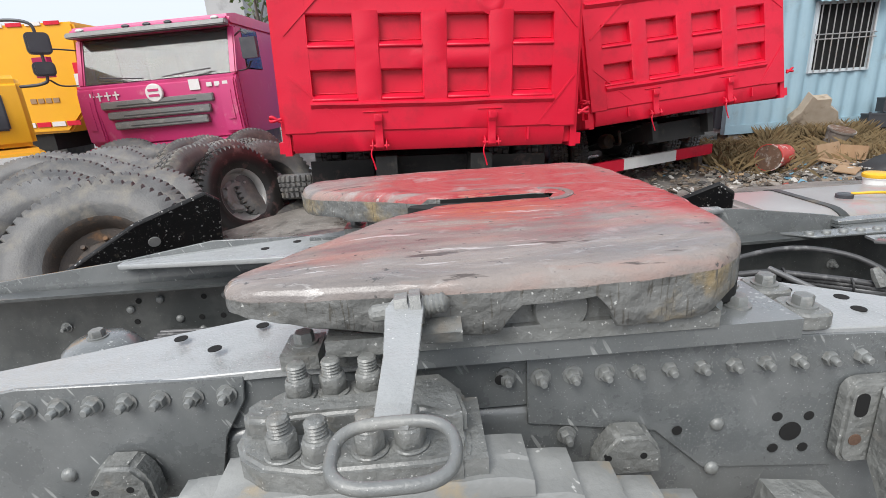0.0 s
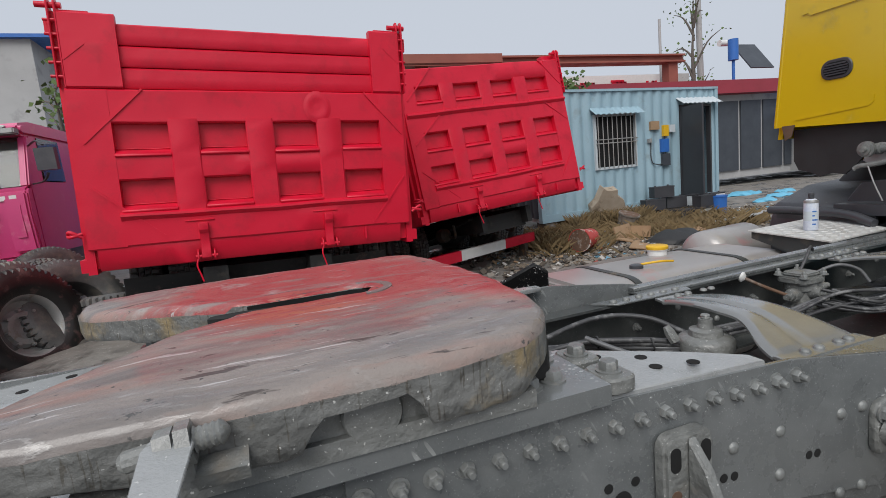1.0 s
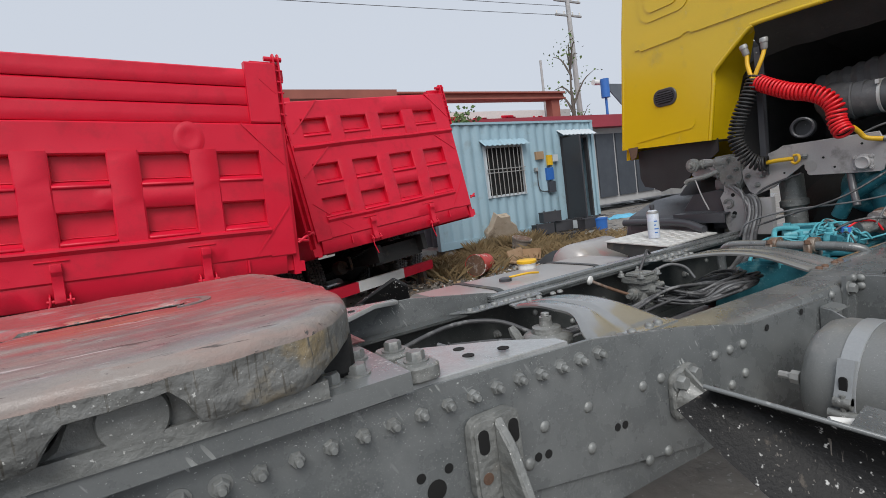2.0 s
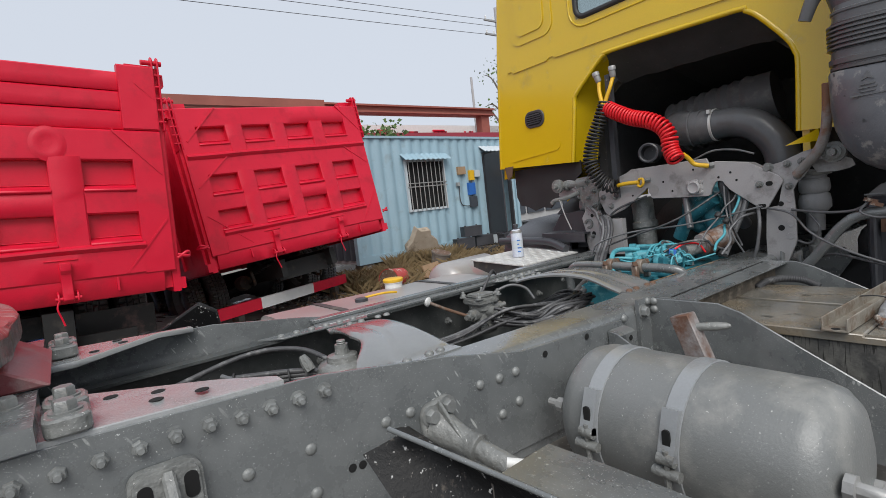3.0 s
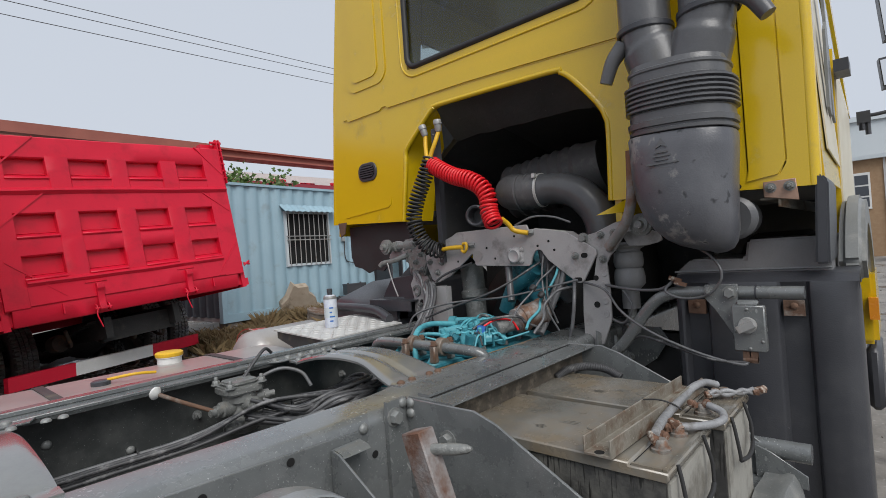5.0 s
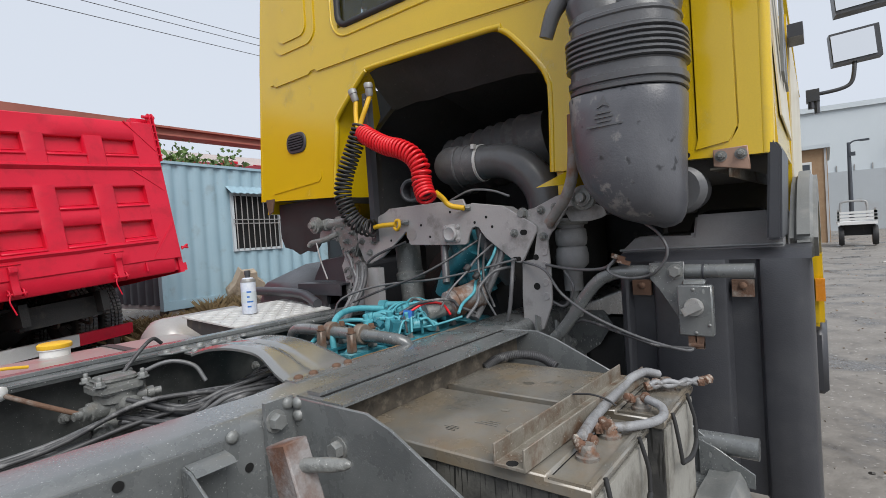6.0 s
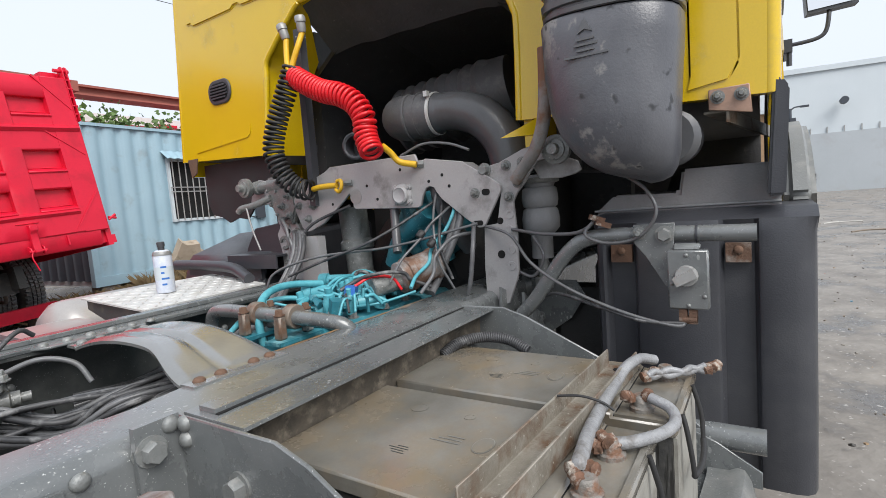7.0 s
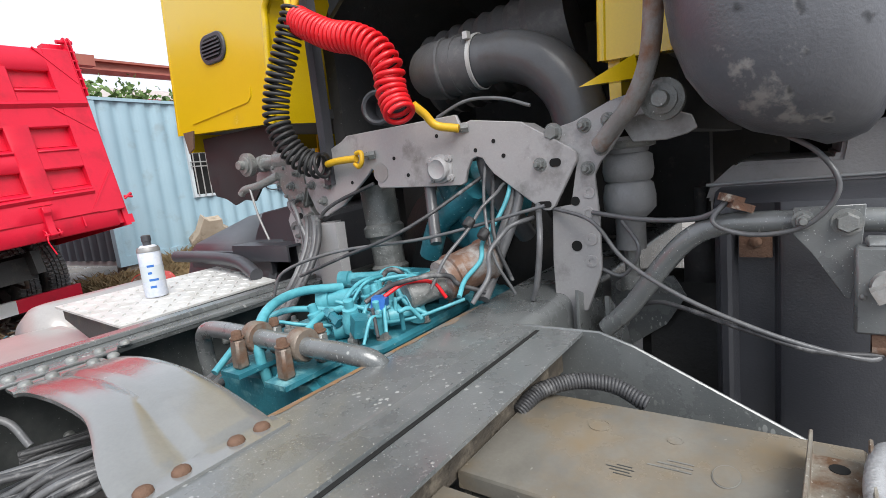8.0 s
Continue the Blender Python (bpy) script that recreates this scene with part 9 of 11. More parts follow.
    for side in (-1, 1):
        yb, yt = (-0.15, -0.07) if side < 0 else (2.375, 2.19)
        def on(z, yb=yb, yt=yt, side=side):
            if side < 0:
                return float(np.interp(z, [1.2, 1.43, 2.05, 2.31, 3.1], [-0.154, -0.156, -0.161, -0.146, -0.082]))
            return yb + (yt - yb) * (z - 1.5) / 1.6
        bm = bm_()
        polys = [[(X + 0.042, 1.45), (X + 0.042, 3.15), (3.95, 3.2), (3.95, 1.45)], [(3.96, 1.2), (3.96, 2.05), (5.0, 1.95), (5.15, 1.2)], [(3.96, 2.85), (3.96, 3.2), (4.7, 3.2), (4.8, 2.85)], [(4.8, 2.85), (4.7, 3.2), (4.9, 3.2), (5.25, 1.95), (5.05, 1.95)]]
        for p in polys:
            vs = prism(bm, p, "y", 0, 0.03)
            for v in vs:
                v.co.y = on(v.co.z) + (v.co.y if side < 0 else -v.co.y)
        bmesh.ops.recalc_face_normals(bm, faces=bm.faces)
        sd = part("side_wall", bm, M_YELLOW, c)
        bm = bm_()
        vs = prism(bm, [(3.98, 2.05), (3.98, 2.85), (4.8, 2.85), (5.03, 1.96)], "y", 0.01, 0.016)
        for v in vs:
            v.co.y = on(v.co.z) + (v.co.y if side < 0 else -v.co.y)
        part("door_window", bm, M_GLASS, c)
        if side < 0:   # cream panel with grey stripes on the off side
            marks = [([(3.38, 1.56), (3.38, 3.1), (3.92, 3.12), (3.92, 1.54)], M_CREAM, -0.004, "side_panel", "cream side panel")]
            marks += [([(4.0, 1.3), (4.0, 1.98), (4.95, 1.9), (5.08, 1.3)], M_CREAM, -0.004, "door_panel", "cream door panel")]
            marks += [([(3.5 + 0.17 * q, 1.72), (3.5 + 0.17 * q, 2.0 + 0.2 * q), (3.58 + 0.17 * q, 2.05 + 0.2 * q), (3.58 + 0.17 * q, 1.7)], M_TANK, -0.008, "stripe", "") for q in range(2)]
            for p, mt, off, nm, lb in marks:
                bm = bm_()
                vs = prism(bm, p, "y", off, 0.001)
                for v in vs:
                    v.co.y = on(v.co.z) + v.co.y
                part(nm, bm, mt, c, lb)
            bm = bm_()
            obox(bm, (3.93, on(1.95) - 0.03, 1.95), (0.14, 0.05, 0.05))
            part("door_handle", bm, M_PLASTIC, c, bevel=0.012)
    bm = bm_()
    box(bm, 5.2, 5.28, -0.1, 2.3, 1.0, 1.95)
    part("front_wall", bm, M_TUNNEL, c)
    # vent
    bm = bm_()
    prism(bm, round_rect(1.922, 2.088, 1.756, 1.866, 0.05, 8), "x", X - 0.009, X + 0.002)
    vn = part("air_vent", bm, M_PLASTIC, c, "black oval air vent", bevel=0.004)
    bm = bm_()
    prism(bm, round_rect(1.938, 2.072, 1.772, 1.85, 0.037, 8), "x", X - 0.0098, X - 0.008)
    part("vent_opening", bm, M_HOLE, vn)
    for k in range(5):
        bm = bm_()
        z = 1.779 + 0.0135 * k
        i_ = 0.01 if k in (0, 4) else 0.0
        prism(bm, [(X - 0.016, z), (X - 0.009, z + 0.006), (X - 0.009, z + 0.01), (X - 0.016, z + 0.005)], "y", 1.943 + i_, 2.067 - i_)
        part("slat", bm, M_PLASTIC, vn)
    # rust patch brackets under the rear corners
    bm = bm_()
    prism(bm, [(2.32, 1.53), (2.24, 1.53), (2.26, 1.46), (2.3, 1.44)], "x", X - 0.006, X)
    part("corner_bracket", bm, M_RUST, c)
    bm = bm_()
    prism(bm, [(0.006, 1.457), (-0.084, 1.459), (-0.09, 1.388), (0.006, 1.407)], "x", X - 0.012, X - 0.004)
    b = part("corner_bracket", bm, M_PINKPLATE, c, "pale coppery bracket plate", bevel=0.002)
    for y in (-0.015, -0.067):
        piece("bolt", HEX, b, facing((X - 0.012, y, 1.436), (-1, 0, 0)))
    bm = bm_()
    for a_, b_ in (((3.2, -0.01, 1.402), (3.62, -0.12, 1.37)),):
        d_ = V(b_) - V(a_)
        m_ = Matrix.Translation(a_) @ d_.to_track_quat("X", "Z").to_matrix().to_4x4()
        box(bm, 0, d_.length, -0.03, 0.03, -0.003, 0.003, m_)
        box(bm, 0, d_.length, -0.03, -0.024, -0.03, -0.003, m_)
    part("bracket_leg", bm, M_BAR, b, "bent bracket leg")
    # mirrors
    bm = bm_()
    obox(bm, (5.24, -0.422, 2.18), (0.07, 0.225, 0.18), (-4, 0, 8))
    mi = part("mirror", bm, M_PLASTIC, c, "black wide-angle door mirror", bevel=0.02, segs=2)
    bm = bm_()
    obox(bm, (5.2, -0.417, 2.18), (0.006, 0.195, 0.15), (-4, 0, 8))
    part("mirror_glass", bm, M_MIRROR, mi, "mirror glass", bevel=0.002)
    bm = bm_()
    tube(bm, [(5.22, -0.2, 1.945), (5.22, -0.29, 1.945), (5.22, -0.37, 1.955), (5.22, -0.405, 1.985), (5.22, -0.418, 2.06), (5.24, -0.42, 2.13)], 0.011, 8)
    part("mirror_arm", bm, M_PLASTIC, mi)
    bm = bm_()
    box(bm, 5.18, 5.25, -0.255, -0.19, 1.9, 1.97)
    cyl(bm, (5.2, -0.24, 1.83), (5.2, -0.24, 1.9), 0.014, n=8)
    cyl(bm, (5.2, -0.215, 1.86), (5.2, -0.215, 1.94), 0.018, n=8)
    part("mirror_foot", bm, M_PLASTIC, mi, bevel=0.01)
    bm = bm_()
    obox(bm, (5.24, -0.44, 2.62), (0.09, 0.24, 0.5), (-4, 0, 8))
    mi = part("main_mirror", bm, M_PLASTIC, c, "tall black door mirror", bevel=0.03, segs=2)
    bm = bm_()
    obox(bm, (5.19, -0.435, 2.62), (0.006, 0.21, 0.46), (-4, 0, 8))
    part("mirror_glass", bm, M_MIRROR, mi, "mirror glass", bevel=0.002)


M_PINKPLATE = mat("coppery_primer_plate", (0.42, 0.27, 0.2), (0.33, 0.2, 0.145), 14, 0.4, 0.2, 0.3, 150, stain=(0.26, 0.21, 0.17), stain_scale=18, stain_at=0.6)
M_CREAM = mat("cream_side_paint", (0.66, 0.61, 0.48), (0.6, 0.55, 0.43), 2.0, 0.3, 0, 0.03, 160)
M_MIRROR = bpy.data.materials.new("mirror_glass")
M_MIRROR.use_nodes = True
M_MIRROR.node_tree.nodes["Principled BSDF"].inputs["Metallic"].default_value = 1.0
M_MIRROR.node_tree.nodes["Principled BSDF"].inputs["Roughness"].default_value = 0.04
M_TUNNEL = mat("black_insulation", (0.05, 0.05, 0.052), (0.07, 0.07, 0.072), 7, 0.6, 0, 0.5, 60, stain=(0.11, 0.105, 0.1), stain_scale=16, stain_at=0.66, stain_soft=0.04, speck=(0.2, 0.2, 0.19), speck_scale=60, speck_at=0.76)
yellow_cab()


def fenders():
    f = thing("front_wheel_fender", "ribbed black plastic fender behind the front wheel", "fender", (3.25, 0.03, GZ))
    X = 3.2
    bm = bm_()
    prof = [(0.315, 0.03), (0.305, 0.004), (0.292, 0.0), (0.284, 0.004), (0.274, 0.028), (0.208, 0.028), (0.198, 0.004), (0.19, 0.0), (0.0, 0.0), (-0.008, 0.004), (-0.018, 0.028), (-0.088, 0.028), (-0.098, 0.004), (-0.106, 0.0), (-0.17, 0.0), (-0.195, 0.006), (-0.212, 0.022), (-0.22, 0.05), (-0.222, 0.09)]
    cols = []
    for z, dx in ((0.4, 0.02), (0.6, 0.0), (1.0, 0.0), (1.09, 0.0)):
        cols.append([bm.verts.new((X + d + dx, y, z)) for y, d in prof])
    cols.append([bm.verts.new((X + 0.01, y, 1.125)) for y, d in prof])
    cols.append([bm.verts.new((X + 0.05, y, 1.15)) for y, d in prof])
    cols.append([bm.verts.new((X + 0.25, y, 1.155)) for y, d in prof])
    for a, b in zip(cols, cols[1:]):
        for i in range(len(prof) - 1):
            bm.faces.new((a[i], a[i + 1], b[i + 1], b[i]))
    geo = bmesh.ops.extrude_face_region(bm, geom=bm.faces[:])
    bmesh.ops.translate(bm, verts=[g for g in geo["geom"] if isinstance(g, bmesh.types.BMVert)], vec=(0.008, 0.004, -0.004))
    bmesh.ops.recalc_face_normals(bm, faces=bm.faces)
    part("rear_panel", bm, M_PLASTIC, f, smooth=40)
    for y in (0.241, -0.052):
        bm = bm_()
        box(bm, X + 0.006, X + 0.026, y - 0.029, y + 0.029, 1.013, 1.063)
        b = part("rust_plate", bm, M_RUST, f, "rusty fixing plate", bevel=0.003)
        piece("bolt", RUSTDOME, b, facing((X + 0.006, y, 1.045), (-1, 0, 0)))
    bm = bm_()
    prism(bm, [(0.35, 1.12), (0.335, 1.16), (0.285, 1.205), (0.1, 1.2), (0.09, 1.268), (-0.15, 1.268), (-0.15, 1.12)], "x", X + 0.13, X + 0.7)
    part("inner_box", bm, M_TANKDARK, f, "grey stepped inner panel", bevel=0.008, segs=2)
    bm = bm_()
    tube(bm, [(X + 0.128, 0.345, 1.158), (X + 0.128, 0.2, 1.16), (X + 0.128, -0.1, 1.162), (X + 0.128, -0.15, 1.162)], 0.004, 6)
    part("crease", bm, M_STRAP, f)
    bm = bm_()
    prism(bm, [(-0.118, 1.18), (-0.133, 1.466), (-0.152, 1.462), (-0.166, 1.44), (-0.156, 1.18)], "x", 3.2, 3.5)
    part("upper_trim", bm, M_PLASTIC, f, "dark grey corner trim below the cab", bevel=0.006, segs=2)
    bm = bm_()
    arcp = [(3.98 + 0.72 * math.cos(radians(a_)), 0.72 + 0.7 * math.sin(radians(a_))) for a_ in range(10, 150, 10)]
    inn = [(3.98 + 0.57 * math.cos(radians(a_)), 0.72 + 0.56 * math.sin(radians(a_))) for a_ in range(140, 0, -10)]
    prism(bm, arcp + inn, "y", -0.235, -0.16)
    part("arch_lip", bm, M_TANK, f, "pale grey wheel arch lip", bevel=0.02, segs=3)
    k = thing("corner_step", "yellow cab step with a grey insert and amber lamp", "step", (4.9, -0.25, 0.5))
    bm = bm_()
    prism(bm, [(4.35, 0.72), (4.32, 1.08), (4.8, 1.08), (4.95, 0.8), (4.9, 0.72)], "y", -0.236, -0.1)
    part("panel", bm, M_YELLOW, k, bevel=0.02, segs=2)
    bm = bm_()
    prism(bm, [(4.37, 0.4), (4.37, 0.7), (4.8, 0.7), (4.8, 0.4)], "y", -0.24, -0.18)
    part("tread", bm, M_PLASTIC, k, bevel=0.02)
    bm = bm_()
    obox(bm, (4.31, -0.225, 0.9), (0.05, 0.035, 0.1))
    part("amber_lamp", bm, M_AMBER, k, "amber side lamp", bevel=0.01)
    q_ = thing("rail_outrigger", "grey gusset plates bolted to the rail behind the wheel", "bracket", (3.3, 0.5, 0.7))
    bm = bm_()
    prism(bm, [(3.13, 0.945), (3.3, 0.87), (3.42, 0.8), (3.42, 0.64), (3.13, 0.64)], "y", 0.596, 0.604)
    part("gusset", bm, M_FRAME, q_, bevel=0.001)
    bm = bm_()
    prism(bm, [(0.59, 0.93), (0.43, 0.93), (0.4, 0.88), (0.45, 0.8), (0.59, 0.7)], "x", 3.36, 3.368)
    part("outer_plate", bm, M_FRAME, q_, bevel=0.001)
    for y_, z_ in ((0.56, 0.9), (0.56, 0.8), (0.45, 0.9)):
        piece("bolt", HEX, q_, facing((3.36, y_, z_), (-1, 0, 0)))
    bm = bm_()
    lathe(bm, [(0.05, 0), (0.055, 0.02), (0.055, 0.3), (0.04, 0.34), (0.02, 0.36), (0.02, 0.5)], (3.75, 0.42, 0.62), (0.05, 0, 1), 16)
    part("shock_absorber", bm, M_TUNNEL, q_)
    w = thing("front_axle", "black lorry front axle with two tyres under the fenders", "axle", (3.95, 0.05, GZ))
    bm = bm_()
    cyl(bm, (3.98, 0.1, GZ + 0.5), (3.98, 2.1, GZ + 0.5), 0.06, n=10)
    part("axle_beam", bm, M_UNDER, w)
    for y, nm in ((0.06, "tyre"), (2.14, "tyre")):
        bm = bm_()
        lathe(bm, [(0.28, -0.13), (0.5, -0.13), (0.52, -0.1), (0.52, 0.1), (0.5, 0.13), (0.28, 0.13)], (3.98, y, GZ + 0.52), (0, 1, 0), 36)
        part(nm, bm, M_BLACK, w)
    # fender on the far side
    g = thing("front_wheel_fender", "black plastic fender beyond the far rail", "fender", (3.3, 2.0, 0.9))
    bm = bm_()
    prism(bm, [(3.1, 0.9), (3.15, 1.05), (3.45, 1.14), (3.9, 1.16), (3.9, 0.6), (3.1, 0.6)], "y", 1.75, 2.35)
    part("panel", bm, M_PLASTIC, g, bevel=0.02)
    bm = bm_()
    tube(bm, [(3.02, 1.7, 0.97), (3.05, 1.85, 1.01), (3.06, 2.1, 1.02), (3.06, 2.3, 1.02)], 0.024, 12)
    part("support_tube", bm, M_PLASTIC, g)
    bm = bm_()
    box(bm, 3.12, 3.2, 1.75, 2.3, 0.95, 1.03)
    part("ledge", bm, M_PLASTIC, g, bevel=0.01)
    bm = bm_()
    loft(bm, [3.26, 3.27], lambda x: [(2.29, 1.5), (2.29, 1.31), (2.26, 1.25), (2.19, 1.235), (2.13, 1.205), (2.06, 1.225), (1.99, 1.215), (1.95, 1.25), (1.88, 1.33), (1.8, 1.36), (1.72, 1.42), (1.72, 1.5)])
    part("ragged_flap", bm, M_BLACK, g, "ragged black rubber flap under the cab")
    t = thing("support_tube", "bent grey fender support tube with a battery switch on it", "tube", (3.1, 0.2, 1.0))
    bm = bm_()
    tube(bm, [(3.12, 0.53, 0.86), (3.11, 0.47, 0.92), (3.1, 0.37, 1.05), (3.1, 0.3, 1.095), (3.1, 0.2, 1.102), (3.1, -0.095, 1.1)], 0.021, 14)
    part("tube", bm, M_FRAME, t)
    bm = bm_()
    prism(bm, [(0.176, 1.13), (0.078, 1.132), (0.082, 1.07), (0.096, 0.972), (0.103, 0.972), (0.15, 1.05), (0.176, 1.082)], "x", 3.068, 3.074)
    part("bracket", bm, M_FRAME, t, bevel=0.001)
    piece("bolt", HEX, t, facing((3.068, 0.162, 1.108), (-1, 0, 0)))
    piece("bolt", HEXBIG, t, facing((3.068, 0.102, 1.103), (-1, 0, 0)))
    bm = bm_()
    lathe(bm, [(0.0215, 0), (0.0235, 0.001), (0.0235, 0.005), (0.0215, 0.006)], (3.1, 0.035, 1.1), (0, -1, 0), 18, False, False)
    part("cable_tie", bm, M_PLASTIC, t)
    s = thing("battery_switch", "grey square battery isolator switch with a turning knob", "switch", (3.06, 0.05, 0.92))
    bm = bm_()
    box(bm, 3.03, 3.062, 0.002, 0.093, 0.922, 1.067)
    prism(bm, [(3.03, 1.067), (3.062, 1.067), (3.062, 1.082), (3.045, 1.082)], "y", 0.02, 0.08)
    part("housing", bm, M_FRAME, s, bevel=0.004)
    bm = bm_()
    lathe(bm, [(0.026, 0), (0.024, 0.012)], (3.03, 0.05, 1.005), (-1, 0, 0), 18)
    part("knob_base", bm, M_STEEL, s)
    bm = bm_()
    obox(bm, (3.005, 0.05, 1.005), (0.03, 0.05, 0.022), (-28, 0, 0))
    part("knob", bm, M_STEEL, s, bevel=0.006, segs=2)
    for y, z in ((0.047, 0.932), (0.012, 0.955), (0.083, 0.985), (0.05, 1.055)):
        piece("screw", DOME_S, s, facing((3.03, y, z), (-1, 0, 0)))
    bm = bm_()
    box(bm, 3.036, 3.056, 0.052, 0.07, 0.888, 0.921)
    box(bm, 3.036, 3.056, 0.03, 0.048, 0.886, 0.921)
    cyl(bm, (3.045, 0.07, 0.894), (3.045, 0.03, 0.894), 0.011, n=10)
    part("cable_gland", bm, M_RUST, s)


M_AMBER = mat("bright_amber_lens", (0.75, 0.28, 0.02), (0.65, 0.22, 0.02), 20, 0.2, 0, 0.02)
M_TANKDARK = mat("dark_grey_panel_paint", (0.27, 0.27, 0.275), (0.21, 0.212, 0.216), 5, 0.45, 0, 0.3, 160, stain=(0.17, 0.17, 0.165), stain_scale=8, stain_at=0.62)
DOME_S = mesh_of("screw_mesh", dome(0.005, 0.004), M_BOLT)
fenders()


def intake_duct():
    d = thing("air_intake_duct", "large dusty black rubber intake duct with a bellows collar", "intake duct", (3.02, 0.2, 1.25))
    # lower bowl: rounded rectangular section that narrows to a rounded bottom
    bm = bm_()
    def ring(z, hw, hd, cx, cy, tilt=0.0):
        pts = []
        for k in range(28):
            a = 6.28319 * k / 28
            c, s = math.cos(a), math.sin(a)
            pts.append(bm.verts.new((cx + hd * abs(s) ** 0.8 * (1 if s > 0 else -1), cy + hw * abs(c) ** 0.8 * (1 if c > 0 else -1), z + tilt * c)))
        return pts
    rings = []
    for z, hw, hd, cx, cy in ((1.243, 0.02, 0.02, 3.08, 0.15), (1.247, 0.05, 0.055, 3.07, 0.152), (1.258, 0.078, 0.082, 3.06, 0.157), (1.28, 0.102, 0.104, 3.045, 0.166), (1.315, 0.123, 0.119, 3.035, 0.178), (1.36, 0.139, 0.127, 3.025, 0.19), (1.42, 0.151, 0.13, 3.02, 0.199), (1.5, 0.159, 0.13, 3.02, 0.202), (1.57, 0.163, 0.13, 3.02, 0.2), (1.622, 0.165, 0.13, 3.02, 0.2), (1.63, 0.161, 0.127, 3.02, 0.2)):
        rings.append(ring(z, hw, hd, cx, cy, 0.01))
    for a, b in zip(rings, rings[1:]):
        for k in range(28):
            bm.faces.new((a[k], a[(k + 1) % 28], b[(k + 1) % 28], b[k]))
    bm.faces.new(rings[0])
    bmesh.ops.recalc_face_normals(bm, faces=bm.faces)
    part("elbow_bowl", bm, M_DUCT, d, "dusty rubber elbow with pale scuffs", smooth=60)
    bm = bm_()
    rings = []
    z, prof = 1.63, []
    prof = [(1.632, 0.156), (1.634, 0.162), (1.644, 0.163), (1.646, 0.156), (1.652, 0.156), (1.654, 0.165), (1.672, 0.166), (1.675, 0.159), (1.7, 0.158), (1.703, 0.162)]
    for k in range(6):   # ribs of the bellows
        z = 1.706 + 0.0155 * k
        prof += [(z, 0.157), (z + 0.003, 0.17), (z + 0.009, 0.17), (z + 0.012, 0.157)]
    prof += [(1.801, 0.158), (1.804, 0.153), (1.83, 0.152), (1.834, 0.157), (1.842, 0.157), (1.846, 0.15), (1.862, 0.146)]
    for z, hw in prof:
        rings.append(ring(z, hw, hw * 0.82, 3.02, 0.195, 0.01))
    for a, b in zip(rings, rings[1:]):
        for k in range(28):
            bm.faces.new((a[k], a[(k + 1) % 28], b[(k + 1) % 28], b[k]))
    bm.faces.new(rings[-1])
    bmesh.ops.recalc_face_normals(bm, faces=bm.faces)
    part("bellows", bm, M_BLACKDUCT, d, "black ribbed bellows collar", smooth=40)
    for s, nm in ((1, "branch"), (-1, "branch")):
        bm = bm_()
        tube(bm, [(3.03, 0.195 + s * 0.05, 1.83), (3.03, 0.195 + s * 0.075, 1.92), (3.03, 0.195 + s * 0.095, 2.0), (3.03, 0.195 + s * 0.1, 2.1), (3.04, 0.195 + s * 0.1, 2.6)], 0.1, 20, radii=lambda f: 0.095 if f < 0.35 else 0.085)
        br = part(nm, bm, M_BLACKDUCT, d, "upright rubber branch pipe", smooth=60)
        bm = bm_()
        lathe(bm, [(0.09, 0), (0.094, 0.004), (0.094, 0.02), (0.09, 0.024)], (3.03, 0.195 + s * 0.1, 2.0), (0, 0, 1), 24, False, False)
        part("clamp_band", bm, M_PLASTIC, br)
    bm = bm_()
    tube(bm, [(3.0, 0.36, 1.98), (2.99, 0.4, 1.93), (2.99, 0.43, 1.86)], 0.035, 10, radii=lambda f: 0.03 - 0.008 * f)
    part("drain_beak", bm, M_BLACKDUCT, d)
    bm = bm_()
    tube(bm, [(3.0, 0.03, 2.05), (2.99, -0.03, 2.0), (2.99, -0.07, 1.93)], 0.035, 10, radii=lambda f: 0.034 - 0.01 * f)
    part("drain_beak", bm, M_BLACKDUCT, d)
    bm = bm_()
    lathe(bm, [(0.066, 0), (0.074, 0.01), (0.066, 0.02), (0.074, 0.03), (0.066, 0.04), (0.074, 0.05), (0.066, 0.06), (0.066, 0.12)], (3.13, 0.1, 1.345), (0.97, -0.1, 0.02), 22)
    part("outlet_sleeve", bm, M_BLACKDUCT, d, "ribbed outlet sleeve", smooth=50)
    bm = bm_()   # embossed mark as plain shapes
    prism(bm, [(0.243, 1.582), (0.226, 1.614), (0.209, 1.582), (0.226, 1.59)], "x", 2.8875, 2.8925)
    for k in range(4):
        w_ = (0.02, 0.026, 0.02, 0.05)[k]
        box(bm, 2.8875, 2.8925, 0.226 - w_, 0.226 + w_, 1.566 - 0.012 * k, 1.571 - 0.012 * k)
    part("embossed_mark", bm, M_BLACKDUCT, d)
    t = thing("duct_stay", "bent grey support pipe with a rusty foot beside the intake duct", "pipe", (3.1, 0.42, 1.3))
    bm = bm_()
    tube(bm, [(3.06, 0.385, 1.62), (3.06, 0.39, 1.5), (3.07, 0.405, 1.42), (3.09, 0.44, 1.355), (3.12, 0.49, 1.31), (3.14, 0.53, 1.275)], 0.019, 12)
    part("pipe", bm, M_RUSTPIPE, t)
    e = thing("engine_air_pipe", "black moulded engine air pipe with a steel clamp", "air pipe", (3.4, 0.9, 1.5))
    bm = bm_()
    tube(bm, [(3.42, 0.99, 1.573), (3.42, 0.93, 1.573), (3.42, 0.86, 1.567), (3.42, 0.78, 1.535), (3.42, 0.715, 1.475), (3.42, 0.675, 1.4), (3.42, 0.66, 1.3)], 0.074, 24, radii=lambda f: 0.077 if f < 0.12 else 0.072 + 0.006 * f)
